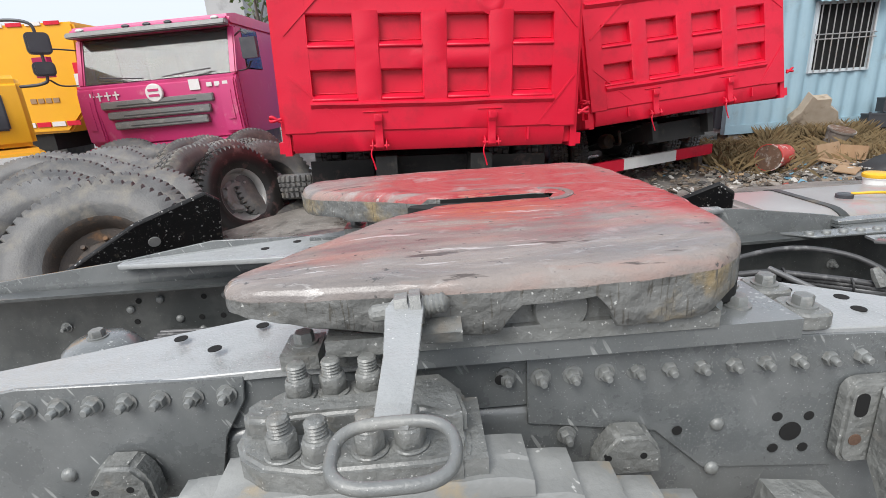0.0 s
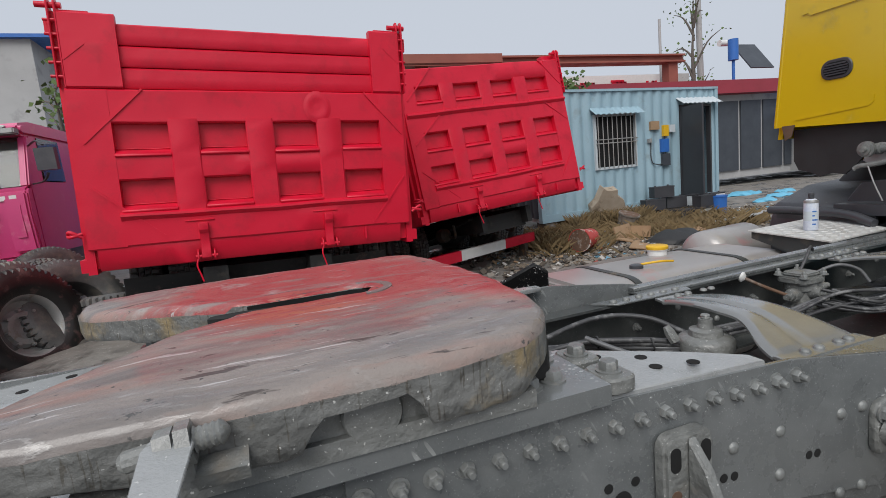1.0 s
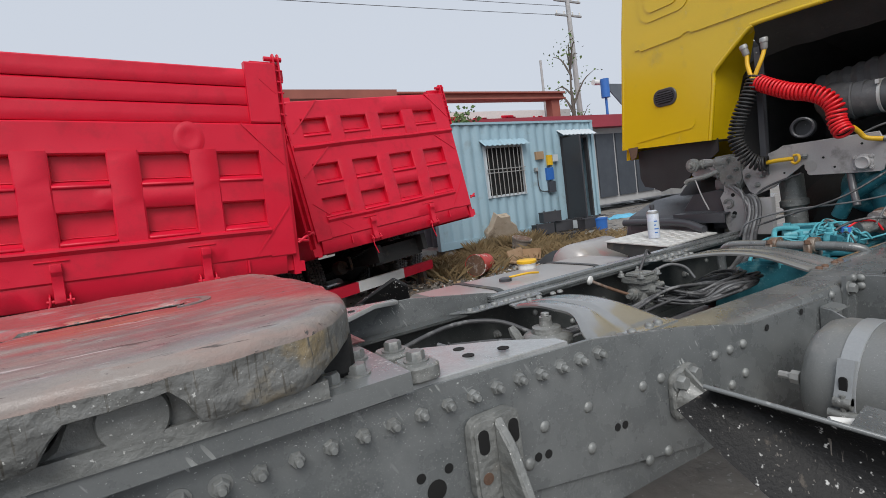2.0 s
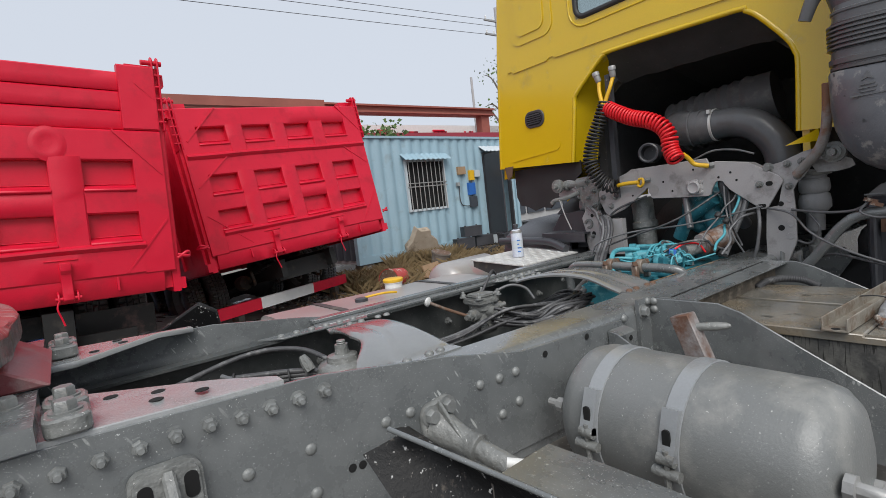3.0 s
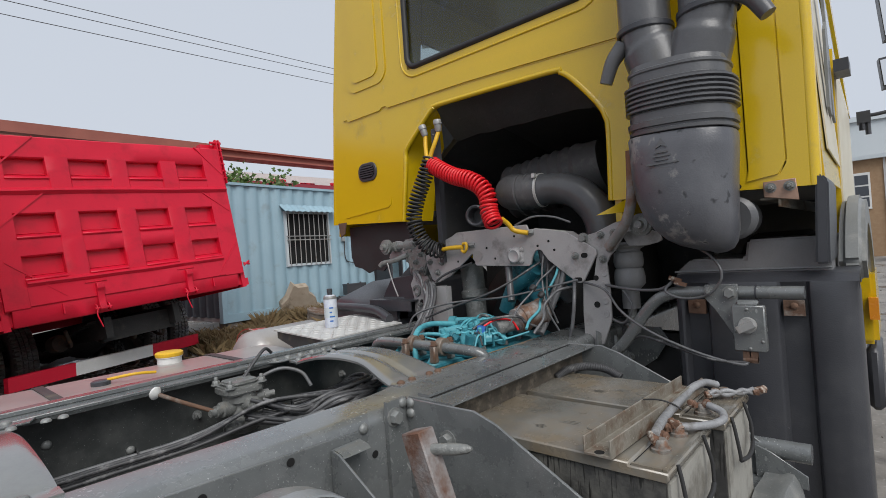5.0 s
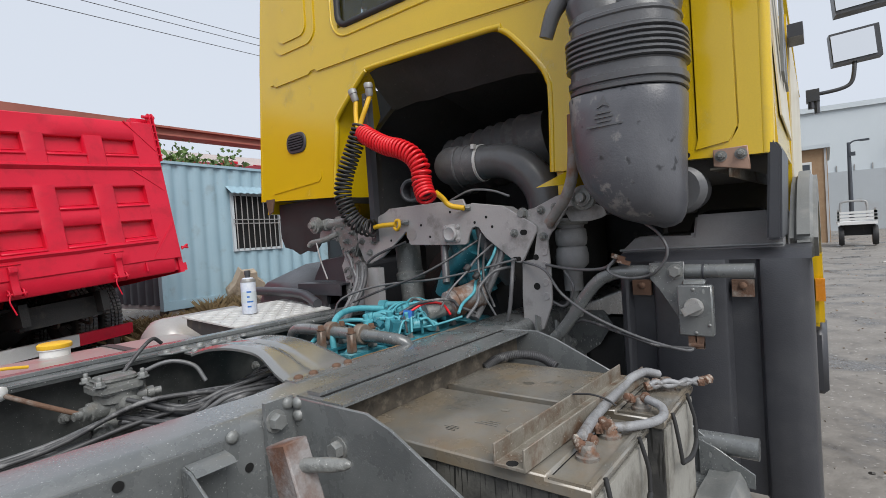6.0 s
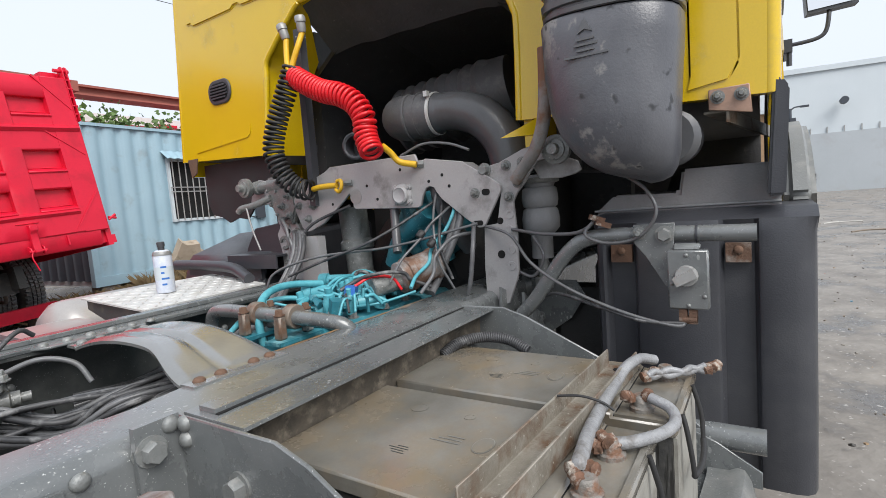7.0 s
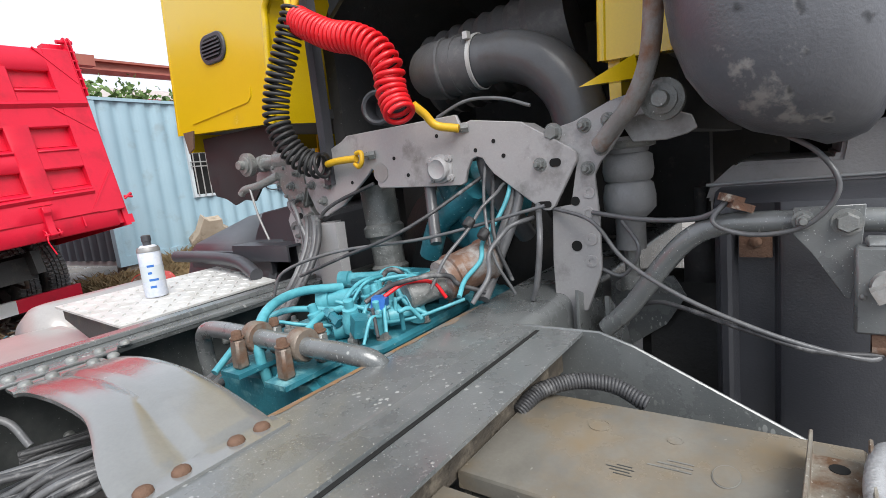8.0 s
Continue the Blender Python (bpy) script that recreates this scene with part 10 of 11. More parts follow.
    part("elbow", bm, M_BLACKDUCT, e, "smooth black rubber elbow", smooth=60)
    bm = bm_()
    tube(bm, [(3.6, 1.24, 1.61), (3.5, 1.19, 1.595), (3.44, 1.11, 1.58), (3.42, 1.04, 1.574), (3.42, 0.965, 1.573)], 0.09, 26, radii=lambda f: 0.098 - 0.016 * f)
    cuff = part("cuff", bm, M_CUFF, e, "dull rubber cuff with moulded bands", smooth=60)
    for y_, r_ in ((1.09, 0.092), (1.035, 0.089), (0.998, 0.086)):
        bm = bm_()
        lathe(bm, [(r_ - 0.004, -0.006), (r_ + 0.003, -0.004), (r_ + 0.003, 0.004), (r_ - 0.004, 0.006)], (3.425, y_, 1.575), (0.12 if y_ > 1.06 else 0, -1, 0.0), 28, False, False)
        part("band", bm, M_CUFF, cuff, smooth=50)
    bm = bm_()
    lathe(bm, [(0.08, 0), (0.084, 0.002), (0.084, 0.013), (0.08, 0.015)], (3.42, 0.975, 1.573), (0, -1, 0), 28, False, False)
    cl = part("steel_clamp", bm, M_ALU, e, "bright steel hose clamp")
    bm = bm_()
    obox(bm, (3.35, 0.968, 1.64), (0.02, 0.016, 0.02))
    part("clamp_screw", bm, M_ALU, cl, bevel=0.002)
    a = thing("air_filter", "dark ribbed air filter housing under the cab", "air filter", (3.7, 1.0, 1.7))
    bm = bm_()
    lathe(bm, [(0.15, 0)] + [(0.16 - 0.012 * (k % 2), 0.02 + 0.03 * k) for k in range(16)] + [(0.14, 0.56)], (3.75, 1.35, 1.62), (0.1, -1, 0.15), 28)
    part("housing", bm, M_CUFF, a, smooth=40)
    p = thing("open_pipe_end", "round open pipe end with a pale rim", "pipe", (3.3, 1.25, 1.45))
    bm = bm_()
    lathe(bm, [(0.055, 0.1), (0.055, 0.0), (0.048, -0.004), (0.04, 0.0), (0.038, 0.07), (0.01, 0.072)], (3.25, 1.26, 1.475), (1, 0.3, 0), 26, True, True)
    part("rim", bm, M_PLASTIC, p)


M_CUFF = mat("dull_grey_black_rubber", (0.1, 0.1, 0.104), (0.14, 0.14, 0.143), 9, 0.5, 0, 0.3, 140, stain=(0.19, 0.185, 0.18), stain_scale=12, stain_at=0.62)
M_BLACKDUCT = mat("black_rubber_moulding", (0.085, 0.087, 0.092), (0.115, 0.117, 0.123), 6, 0.3, 0, 0.15, 140, stain=(0.08, 0.078, 0.074), stain_scale=6, stain_at=0.64)
M_RUSTPIPE = mat("grey_pipe_with_rust", (0.3, 0.295, 0.285), (0.22, 0.21, 0.2), 9, 0.5, 0, 0.4, 140, stain=(0.2, 0.095, 0.05), stain_scale=8, stain_at=0.48)
intake_duct()


def cab_mount():
    m = thing("cab_crossmember", "grey pressed steel cab mounting crossmember", "crossmember", (3.16, 1.0, 0.95))
    bm = bm_()
    prism(bm, [(1.47, 1.148), (1.495, 1.165), (1.524, 1.227), (1.532, 1.284), (1.475, 1.335), (1.34, 1.378), (1.311, 1.394), (1.092, 1.396), (0.905, 1.398), (0.893, 1.368), (0.861, 1.378), (0.72, 1.354), (0.602, 1.28), (0.588, 1.268), (0.585, 1.25), (0.646, 1.145), (0.658, 1.135), (0.674, 1.135), (0.718, 1.166),
               (0.806, 1.236), (0.826, 1.262), (0.835, 1.278), (0.85, 1.283), (0.868, 1.278), (0.885, 1.25), (0.893, 1.22), (0.905, 1.213), (1.027, 1.217), (1.196, 1.225), (1.206, 1.235), (1.205, 1.27), (1.222, 1.285), (1.249, 1.262), (1.366, 1.179), (1.45, 1.148)], "x", 3.15, 3.162)
    part("main_plate", bm, M_MOUNT, m, bevel=0.002)
    bm = bm_()
    prism(bm, [(0.59, 1.262), (0.72, 1.352), (0.861, 1.376), (1.33, 1.376), (1.33, 1.368), (0.861, 1.368), (0.725, 1.344), (0.6, 1.26)], "x", 3.162, 3.23)
    part("top_flange", bm, M_MOUNT, m)
    for y, z, me in ((0.677, 1.247, HEX), (1.084, 1.255, None), (1.13, 1.307, None), (0.773, 1.278, None), (0.798, 1.317, None), (0.971, 1.351, None), (1.311, 1.25, None), (1.42, 1.25, HEX), (1.45, 1.2, HEX), (1.5, 1.255, HEX), (0.853, 1.3, None), (1.235, 1.33, None)):
        if me:
            piece("bolt", me, m, facing((3.15, y, z), (-1, 0, 0)))
        else:
            piece("bolt_hole", HOLE_S, m, facing((3.15, y, z), (-1, 0, 0)))
    bm = bm_()
    lathe(bm, [(0.04, 0), (0.039, 0.006), (0.034, 0.009), (0.032, 0.02), (0.026, 0.024), (0.018, 0.02)], (3.15, 0.968, 1.262), (-1, 0, 0), 24)
    cv = part("round_cover", bm, M_MOUNT, m, "round bolted cover", smooth=40)
    for k in range(4):
        an = radians(45 + 90 * k)
        bm = bm_()
        lathe(bm, [(0.011, 0), (0.011, 0.008), (0.006, 0.009), (0.006, 0.014)], (3.15, 0.968 + 0.044 * math.cos(an), 1.262 + 0.036 * math.sin(an)), (-1, 0, 0), 10)
        part("lug", bm, M_MOUNT, cv)
    bm = bm_()
    prism(bm, round_rect(0.624, 0.652, 1.238, 1.258, 0.009, 4), "x", 3.148, 3.1505)
    part("slot", bm, M_HOLE, m)
    bm = bm_()
    prism(bm, round_rect(0.655, 0.69, 1.142, 1.158, 0.007, 4), "x", 3.148, 3.1505)
    part("slot", bm, M_HOLE, m)
    for y, z in ((1.187, 1.27),):
        bm = bm_()
        lathe(bm, [(0.028, 0), (0.028, 0.001)], (3.149, y, z), (-1, 0, 0), 20)
        part("pale_plug", bm, M_STEEL, m)
    for side in (-1, 1):
        b = thing("cab_mount_bracket", "grey upright cab mounting bracket with bolt holes", "bracket", (3.2, YC + side * 0.5, 0.93))
        def yy(y, side=side):
            return y if side < 0 else 2 * YC - y
        bm = bm_()
        vs = prism(bm, [(0.672, 1.322), (0.593, 1.337), (0.51, 1.37), (0.442, 1.383), (0.395, 1.375), (0.384, 1.356), (0.395, 1.338), (0.43, 1.331), (0.467, 1.328), (0.51, 1.267), (0.536, 1.24), (0.552, 1.211), (0.546, 1.105), (0.548, 0.99), (0.555, 0.965), (0.587, 0.884), (0.597, 0.884), (0.6, 0.76), (0.668, 0.76), (0.668, 1.01), (0.66, 1.139), (0.612, 1.145), (0.594, 1.237), (0.6, 1.275), (0.676, 1.297)], "x", 3.165, 3.177)
        for v in vs:
            v.co.y = yy(v.co.y)
        bmesh.ops.recalc_face_normals(bm, faces=bm.faces)
        part("upright_plate", bm, M_MOUNT, b, bevel=0.002)
        bm = bm_()
        vs = prism(bm, [(0.5, 1.33), (0.39, 1.335), (0.35, 1.318), (0.34, 1.29), (0.36, 1.28), (0.4, 1.272), (0.47, 1.275)], "x", 3.19, 3.2)
        for v in vs:
            v.co.y = yy(v.co.y)
        bmesh.ops.recalc_face_normals(bm, faces=bm.faces)
        part("arm_plate", bm, M_MOUNT, b, bevel=0.002)
        for y, z, r in ((0.601, 1.153, 0.011), (0.604, 1.045, 0.013), (0.569, 1.325, 0.0), (0.533, 1.269, 0), (0.645, 1.318, 0), (0.566, 1.227, 0), (0.514, 1.33, 0)):
            if r:
                bm = bm_()
                cyl(bm, (3.1632, yy(y), z), (3.1652, yy(y), z), r, n=16)
                part("hole", bm, M_HOLE, b)
            else:
                piece("bolt", HEXBIG if y > 0.6 else HEX, b, facing((3.165, yy(y), z), (-1, 0, 0)))
        for y, z in ((0.567, 1.172), (0.572, 1.124), (0.569, 1.008), (0.568, 1.06)):
            bm = bm_()
            lathe(bm, [(0.015, 0), (0.014, 0.003), (0.007, 0.003), (0.007, 0.001)], (3.165, yy(y), z), (-1, 0, 0), 16)
            part("washer_boss", bm, M_MOUNT, b)
        bm = bm_()
        lathe(bm, [(0.042, 0), (0.042, 0.02), (0.03, 0.022), (0.03, 0.03), (0.017, 0.031), (0.015, 0.05)], (3.14, yy(0.392), 1.352), (-1, 0, 0), 22)
        part("bush", bm, M_CAST, b, "round rubber bush with a steel core")
        bm = bm_()
        prism(bm, [(3.18, 0.73), (3.18, 0.92), (3.3, 0.83), (3.36, 0.73)], "y", min(yy(0.54), yy(0.55)), max(yy(0.54), yy(0.55)))
        part("gusset", bm, M_FRAME, b)
        a = thing("cab_air_spring", "grey rubber cab air spring", "air spring", (3.27, YC + side * 0.6, 1.05))
        bm = bm_()
        lathe(bm, [(0.055, 0.25), (0.06, 0.245), (0.06, 0.225), (0.05, 0.222), (0.047, 0.212), (0.056, 0.205), (0.059, 0.17), (0.055, 0.15), (0.048, 0.145), (0.056, 0.138), (0.061, 0.11), (0.06, 0.08), (0.048, 0.066), (0.035, 0.055), (0.035, -0.02)][::-1], (3.27, yy(0.505), 1.04), (0, 0, 1), 26)
        part("bellows", bm, M_TANKDARK, a, "dusty grey rubber bellows", smooth=50)
        bm = bm_()
        lathe(bm, [(0.0625, 0.0), (0.0645, 0.003), (0.0645, 0.013), (0.0625, 0.016)], (3.27, yy(0.505), 1.265), (0, 0, 1), 26, False, False)
        part("crimp_ring", bm, M_CAST, a)
        bm = bm_()
        lathe(bm, [(0.018, -0.02), (0.018, -0.08), (0.03, -0.085), (0.03, -0.12)][::-1], (3.27, yy(0.505), 1.04), (0, 0, 1), 14)
        part("lower_mount", bm, M_CAST, a)
    # upright post by the air couplings
    p = thing("coupling_post", "dark steel channel post carrying the trailer air couplings", "post", (3.14, 1.42, 1.25))
    bm = bm_()
    box(bm, 3.13, 3.145, 1.385, 1.415, 1.25, 1.93)
    box(bm, 3.145, 3.165, 1.385, 1.39, 1.25, 1.93)
    box(bm, 3.145, 3.165, 1.41, 1.415, 1.25, 1.93)
    part("channel", bm, M_PLASTIC, p, bevel=0.001)
    for z in (1.27, 1.32, 1.9):
        piece("bolt", DOME_S, p, facing((3.13, 1.4, z), (-1, 0, 0)))
    for k, (y, z, mt, lb) in enumerate(((1.45, 1.92, M_WHITE, "black coiled air hose with yellow ends and a grey coupling"), (1.36, 1.925, M_WHITE, "red coiled air hose with yellow ends and a grey coupling"))):
        h = thing("coiled_air_hose", lb, "air hose", (3.1, y, 1.3))
        bm = bm_()
        lathe(bm, [(0.014, 0), (0.017, 0.01), (0.017, 0.035), (0.02, 0.037), (0.02, 0.055), (0.016, 0.06)], (3.12, y - 0.005, z - 0.02), (-0.15, 0.25 - 0.3 * k, 1), 16)
        part("coupling", bm, M_STEEL, h)
        bm = bm_()
        if k == 0:
            tube(bm, [(3.12, 1.445, 1.9), (3.11, 1.44, 1.85), (3.09, 1.42, 1.8), (3.08, 1.405, 1.76)], 0.011, 8)
        else:
            tube(bm, [(3.12, 1.355, 1.905), (3.1, 1.365, 1.85), (3.09, 1.385, 1.8), (3.08, 1.4, 1.75)], 0.011, 8)
        part("yellow_guard", bm, M_HOSE_YELLOW, h)
        bm = bm_()
        if k == 0:
            coil(bm, [(3.09, 1.39, 1.775), (3.07, 1.425, 1.68), (3.05, 1.47, 1.57), (3.04, 1.49, 1.47), (3.05, 1.47, 1.39), (3.07, 1.44, 1.34), (3.09, 1.4, 1.315), (3.1, 1.365, 1.312)], 0.036, 0.0056, 29)
        else:
            coil(bm, [(3.09, 1.39, 1.745), (3.07, 1.31, 1.7), (3.06, 1.22, 1.655), (3.05, 1.13, 1.625), (3.05, 1.065, 1.585), (3.05, 1.03, 1.53), (3.045, 1.025, 1.475), (3.04, 1.01, 1.435), (3.03, 0.99, 1.405)], 0.036, 0.0066, 30)
        part("coil", bm, M_COIL_RED if k else M_BLACK, h, "tightly coiled hose", smooth=60)
        bm = bm_()
        if k == 0:
            tube(bm, [(3.12, 1.38, 1.315), (3.12, 1.33, 1.32), (3.12, 1.25, 1.32)], 0.011, 8)
            tube(bm, [(3.12, 1.25, 1.335), (3.115, 1.225, 1.335), (3.11, 1.22, 1.31), (3.115, 1.24, 1.295), (3.12, 1.26, 1.305)], 0.007, 8)
        else:
            tube(bm, [(3.06, 0.97, 1.43), (3.09, 0.958, 1.405), (3.11, 0.94, 1.375), (3.13, 0.885, 1.36)], 0.011, 8)
        part("yellow_guard", bm, M_HOSE_YELLOW, h)
        bm = bm_()
        p0 = (3.15, 1.2, 1.325) if k == 0 else (3.155, 0.87, 1.36)
        lathe(bm, [(0.013, 0), (0.013, 0.02), (0.01, 0.022), (0.01, 0.04)], p0, (-0.4, 1, 0), 6)
        part("bulkhead_nut", bm, M_CAST, h)


M_MOUNT = mat("dark_warm_grey_paint", (0.39, 0.38, 0.382), (0.32, 0.312, 0.314), 4, 0.45, 0, 0.12, 140, stain=(0.17, 0.165, 0.16), stain_scale=7, stain_at=0.62, speck=(0.45, 0.45, 0.44), speck_scale=260, speck_at=0.72, coat=0.3)
cab_mount()


RUSTHEX = mesh_of("rusty_bolt_mesh", hexbolt(0.011, 0.013, 0.0, True), M_RUST)


def gearbox():
    g = thing("gearbox", "teal-painted gearbox and clutch housing with hoses between the rails", "gearbox", (3.0, 1.1, 0.6))
    bm = bm_()
    prism(bm, [(0.78, 0.6), (1.42, 0.6), (1.4, 0.78), (1.26, 0.87), (0.95, 0.89), (0.8, 0.8)], "x", 2.6, 3.45)
    part("main_case", bm, M_TEAL, g, bevel=0.02, segs=2)
    bm = bm_()
    lathe(bm, [(0.2, 0), (0.24, 0.04), (0.34, 0.12), (0.36, 0.35)], (3.38, 1.1, 0.9), (1, 0, 0.05), 30)
    part("bell_housing", bm, M_UNDER, g)
    bm = bm_()
    prism(bm, round_rect(2.72, 3.12, 0.88, 1.24, 0.04), "z", 0.885, 0.91)
    part("top_cover", bm, M_TEAL, g, bevel=0.008)
    bm = bm_()
    prism(bm, round_rect(2.95, 3.15, 0.96, 1.2, 0.03), "z", 0.925, 0.985)
    part("shift_tower", bm, M_TEAL, g, bevel=0.01, segs=2)
    for k in range(12):
        a = 6.28319 * k / 12
        piece("cover_bolt", HEX, g, facing((2.91 + 0.195 * math.copysign(abs(math.cos(a)) ** 0.6, math.cos(a)), 1.06 + 0.165 * math.copysign(abs(math.sin(a)) ** 0.6, math.sin(a)), 0.91), (0, 0, 1), 17 * k))
    for p0_, p1_, r_ in (((3.0, 1.26, 0.975), (3.08, 1.03, 0.975), 0.02), ((2.86, 1.2, 0.955), (3.0, 0.98, 0.955), 0.026), ((2.74, 1.02, 0.935), (2.88, 0.9, 0.945), 0.02)):
        bm = bm_()
        d_ = V(p1_) - V(p0_)
        L_ = d_.length
        lathe(bm, [(r_ * 1.3, 0), (r_ * 1.3, 0.03), (r_, 0.032), (r_, L_ - 0.06), (r_ * 1.2, L_ - 0.058), (r_ * 1.2, L_ - 0.03), (r_ * 0.6, L_ - 0.028), (r_ * 0.6, L_)], p0_, d_, 16)
        part("shift_cylinder", bm, M_TEAL_LIGHT, g, bevel=0.0)
    bm = bm_()
    lathe(bm, [(0.03, 0), (0.034, 0.004), (0.034, 0.1), (0.028, 0.105)], (2.86, 0.9, 0.985), (0.8, -0.36, 0.12), 20)
    part("booster_sleeve", bm, M_CAST, g, "grey sleeve of the clutch booster")
    bm = bm_()
    lathe(bm, [(0.034, 0), (0.05, 0.006), (0.05, 0.03), (0.055, 0.033), (0.055, 0.05), (0.05, 0.053), (0.05, 0.13), (0.054, 0.134), (0.054, 0.15), (0.03, 0.16)], (2.945, 0.862, 0.998), (0.8, -0.36, 0.2), 24)
    part("clutch_booster", bm, M_RUSTBOOST, g, "rusty clutch booster cylinder")
    rnd = random.Random(11)
    for k in range(34):   # unions, valves and banjo fittings
        bm = bm_()
        f_, q_ = rnd.random(), rnd.random()
        p = V((2.72 + 0.38 * f_, 0.83 + 0.1 * (1 - f_) + (0.12 + 0.22 * f_) * q_, 0.915 + 0.02 * rnd.random()))
        w_ = rnd.uniform(0.6, 1.0)
        if k % 3 == 0:
            lathe(bm, [(0.024 * w_, 0), (0.024 * w_, 0.03), (0.019 * w_, 0.036), (0.019 * w_, 0.055), (0.012 * w_, 0.058), (0.012 * w_, 0.075), (0.004, 0.077)], p, (rnd.uniform(-0.3, 0.3), rnd.uniform(-0.3, 0.3), 1), 14)
        elif k % 3 == 1:
            d = V((rnd.uniform(-1, 1), rnd.uniform(-1, 1), rnd.uniform(0, 0.3)))
            lathe(bm, [(0.015 * w_, 0), (0.015 * w_, 0.014), (0.011 * w_, 0.016), (0.011 * w_, 0.03), (0.014 * w_, 0.031), (0.014 * w_, 0.042), (0.007 * w_, 0.043), (0.007 * w_, 0.055)], p + V((0, 0, 0.03)), d, 6)
        else:
            obox(bm, p + V((0, 0, 0.02)), (0.05 * w_, 0.035 * w_, 0.045 * w_), (rnd.uniform(-8, 8), rnd.uniform(-8, 8), rnd.uniform(0, 90)))
        part("valve_fitting", bm, (M_TEAL_LIGHT, M_TEAL, M_TEAL)[k % 3], g, bevel=0.004 if k % 3 == 2 else 0, segs=2)
    bm = bm_()
    obox(bm, (2.79, 0.915, 0.99), (0.045, 0.03, 0.025), (10, 5, 30))
    part("solenoid", bm, M_BLUEPLASTIC, g, "blue solenoid", bevel=0.003)
    for k in range(16):   # thin light blue pipes
        a, c_, e_ = rnd.random(), rnd.random(), rnd.random()
        p0 = V((2.68 + 0.3 * a, 0.84 + 0.25 * c_, 0.92 + 0.03 * e_))
        p3 = V((2.78 + 0.32 * c_, 0.84 + 0.28 * e_, 0.93 + 0.03 * a))
        mid = (p0 + p3) / 2 + V((0.08 * (e_ - 0.5), 0.08 * (a - 0.5), 0.035 + 0.03 * c_))
        bm = bm_()
        tube(bm, [p0, p0.lerp(mid, 0.5) + V((0, 0, 0.025)), mid, mid.lerp(p3, 0.5) + V((0, 0, 0.015)), p3], rnd.uniform(0.0035, 0.007), 7, per=5)
        part("pipe", bm, M_TEAL_LIGHT if k % 4 else M_CABLE_DARK, g)
    hoses = [
        ([(2.62, 1.1, 0.8), (2.6, 1.1, 0.93), (2.66, 1.14, 0.99), (2.78, 1.18, 1.0), (2.9, 1.15, 0.985)], 0.0115, M_TEAL_LIGHT),
        ([(2.55, 1.2, 0.88), (2.65, 1.22, 0.93), (2.75, 1.2, 0.96), (2.82, 1.1, 0.95)], 0.008, M_TEAL_LIGHT),
        ([(2.58, 1.02, 0.88), (2.66, 1.02, 0.95), (2.76, 1.04, 0.97), (2.86, 1.0, 0.95)], 0.008, M_TEAL_LIGHT),
        ([(2.8, 0.91, 1.0), (2.85, 0.885, 1.02), (2.9, 0.85, 1.01), (2.92, 0.83, 0.97)], 0.0045, M_COIL_RED),
        ([(2.74, 1.0, 1.0), (2.78, 0.94, 0.97), (2.74, 0.9, 0.95)], 0.005, M_TEAL_LIGHT),
        ([(2.87, 0.93, 1.0), (2.86, 0.9, 0.97), (2.88, 0.86, 0.94)], 0.006, M_TEAL_LIGHT),
        ([(3.2, 0.735, 1.27), (3.15, 0.75, 1.14), (3.1, 0.775, 1.04), (3.07, 0.79, 0.98), (3.02, 0.79, 0.94)], 0.0125, M_CABLE),
        ([(3.2, 0.76, 1.27), (3.16, 0.775, 1.14), (3.11, 0.8, 1.04), (3.08, 0.815, 0.98), (3.03, 0.815, 0.94)], 0.0125, M_CABLE),
        ([(3.22, 0.86, 1.3), (3.08, 0.8, 1.18), (3.03, 0.76, 1.05), (3.05, 0.72, 0.95)], 0.004, M_CABLE),
        ([(3.22, 0.84, 1.27), (3.06, 0.77, 1.1), (3.06, 0.73, 0.98)], 0.005, M_CABLE_DARK),
        ([(3.15, 0.69, 1.15), (3.08, 0.66, 1.08), (3.07, 0.67, 0.98), (3.08, 0.69, 0.93)], 0.0075, M_CABLE),
        ([(3.12, 0.66, 1.15), (3.05, 0.95, 1.09), (2.95, 1.2, 1.07), (2.9, 1.38, 1.02), (2.88, 1.42, 0.95)], 0.0045, M_CABLE),
        ([(3.17, 1.24, 1.24), (3.12, 1.4, 1.18), (3.1, 1.48, 1.1)], 0.006, M_CABLE_DARK),
        ([(3.22, 0.84, 1.25), (3.02, 1.0, 1.12), (2.95, 1.2, 1.05), (2.93, 1.35, 1.0)], 0.005, M_CABLE_DARK),
    ]
    for k in range(4):
        o = 0.018 * k
        hoses.append(([(3.12, 1.52 - o, 1.15), (3.08, 1.47 - o, 1.12), (3.03, 1.44 - o, 1.05), (2.93, 1.42 - o, 0.95), (2.78, 1.36 - o, 0.88), (2.5, 1.3 - o, 0.8)], 0.009, M_CABLE_DARK if k % 2 else M_CABLE))
    for p, r, mt in hoses:
        bm = bm_()
        tube(bm, p, r, 8, per=5)
        part("hose", bm, mt, g)
    # added dark block and post that hide the bright ground under the cab
    sg = thing("steering_gear", "black block added to darken the gap under the cab", "steering gear", (3.45, 0.4, 0.6))
    bm = bm_()
    prism(bm, [(3.35, 0.5), (3.55, 0.48), (3.62, 0.62), (3.6, 0.82), (3.45, 0.9), (3.36, 0.8)], "y", 0.28, 0.52)
    part("housing", bm, M_UNDER, sg, bevel=0.03, segs=2)
    bm = bm_()
    cyl(bm, (3.45, 0.4, GZ + 0.05), (3.45, 0.4, 0.5), 0.05, n=12)
    part("drop_arm", bm, M_UNDER, sg)
    # engine parts behind the crossmember
    e = thing("engine", "dark and teal engine block with pipes under the cab", "engine", (3.6, 1.1, 0.7))
    bm = bm_()
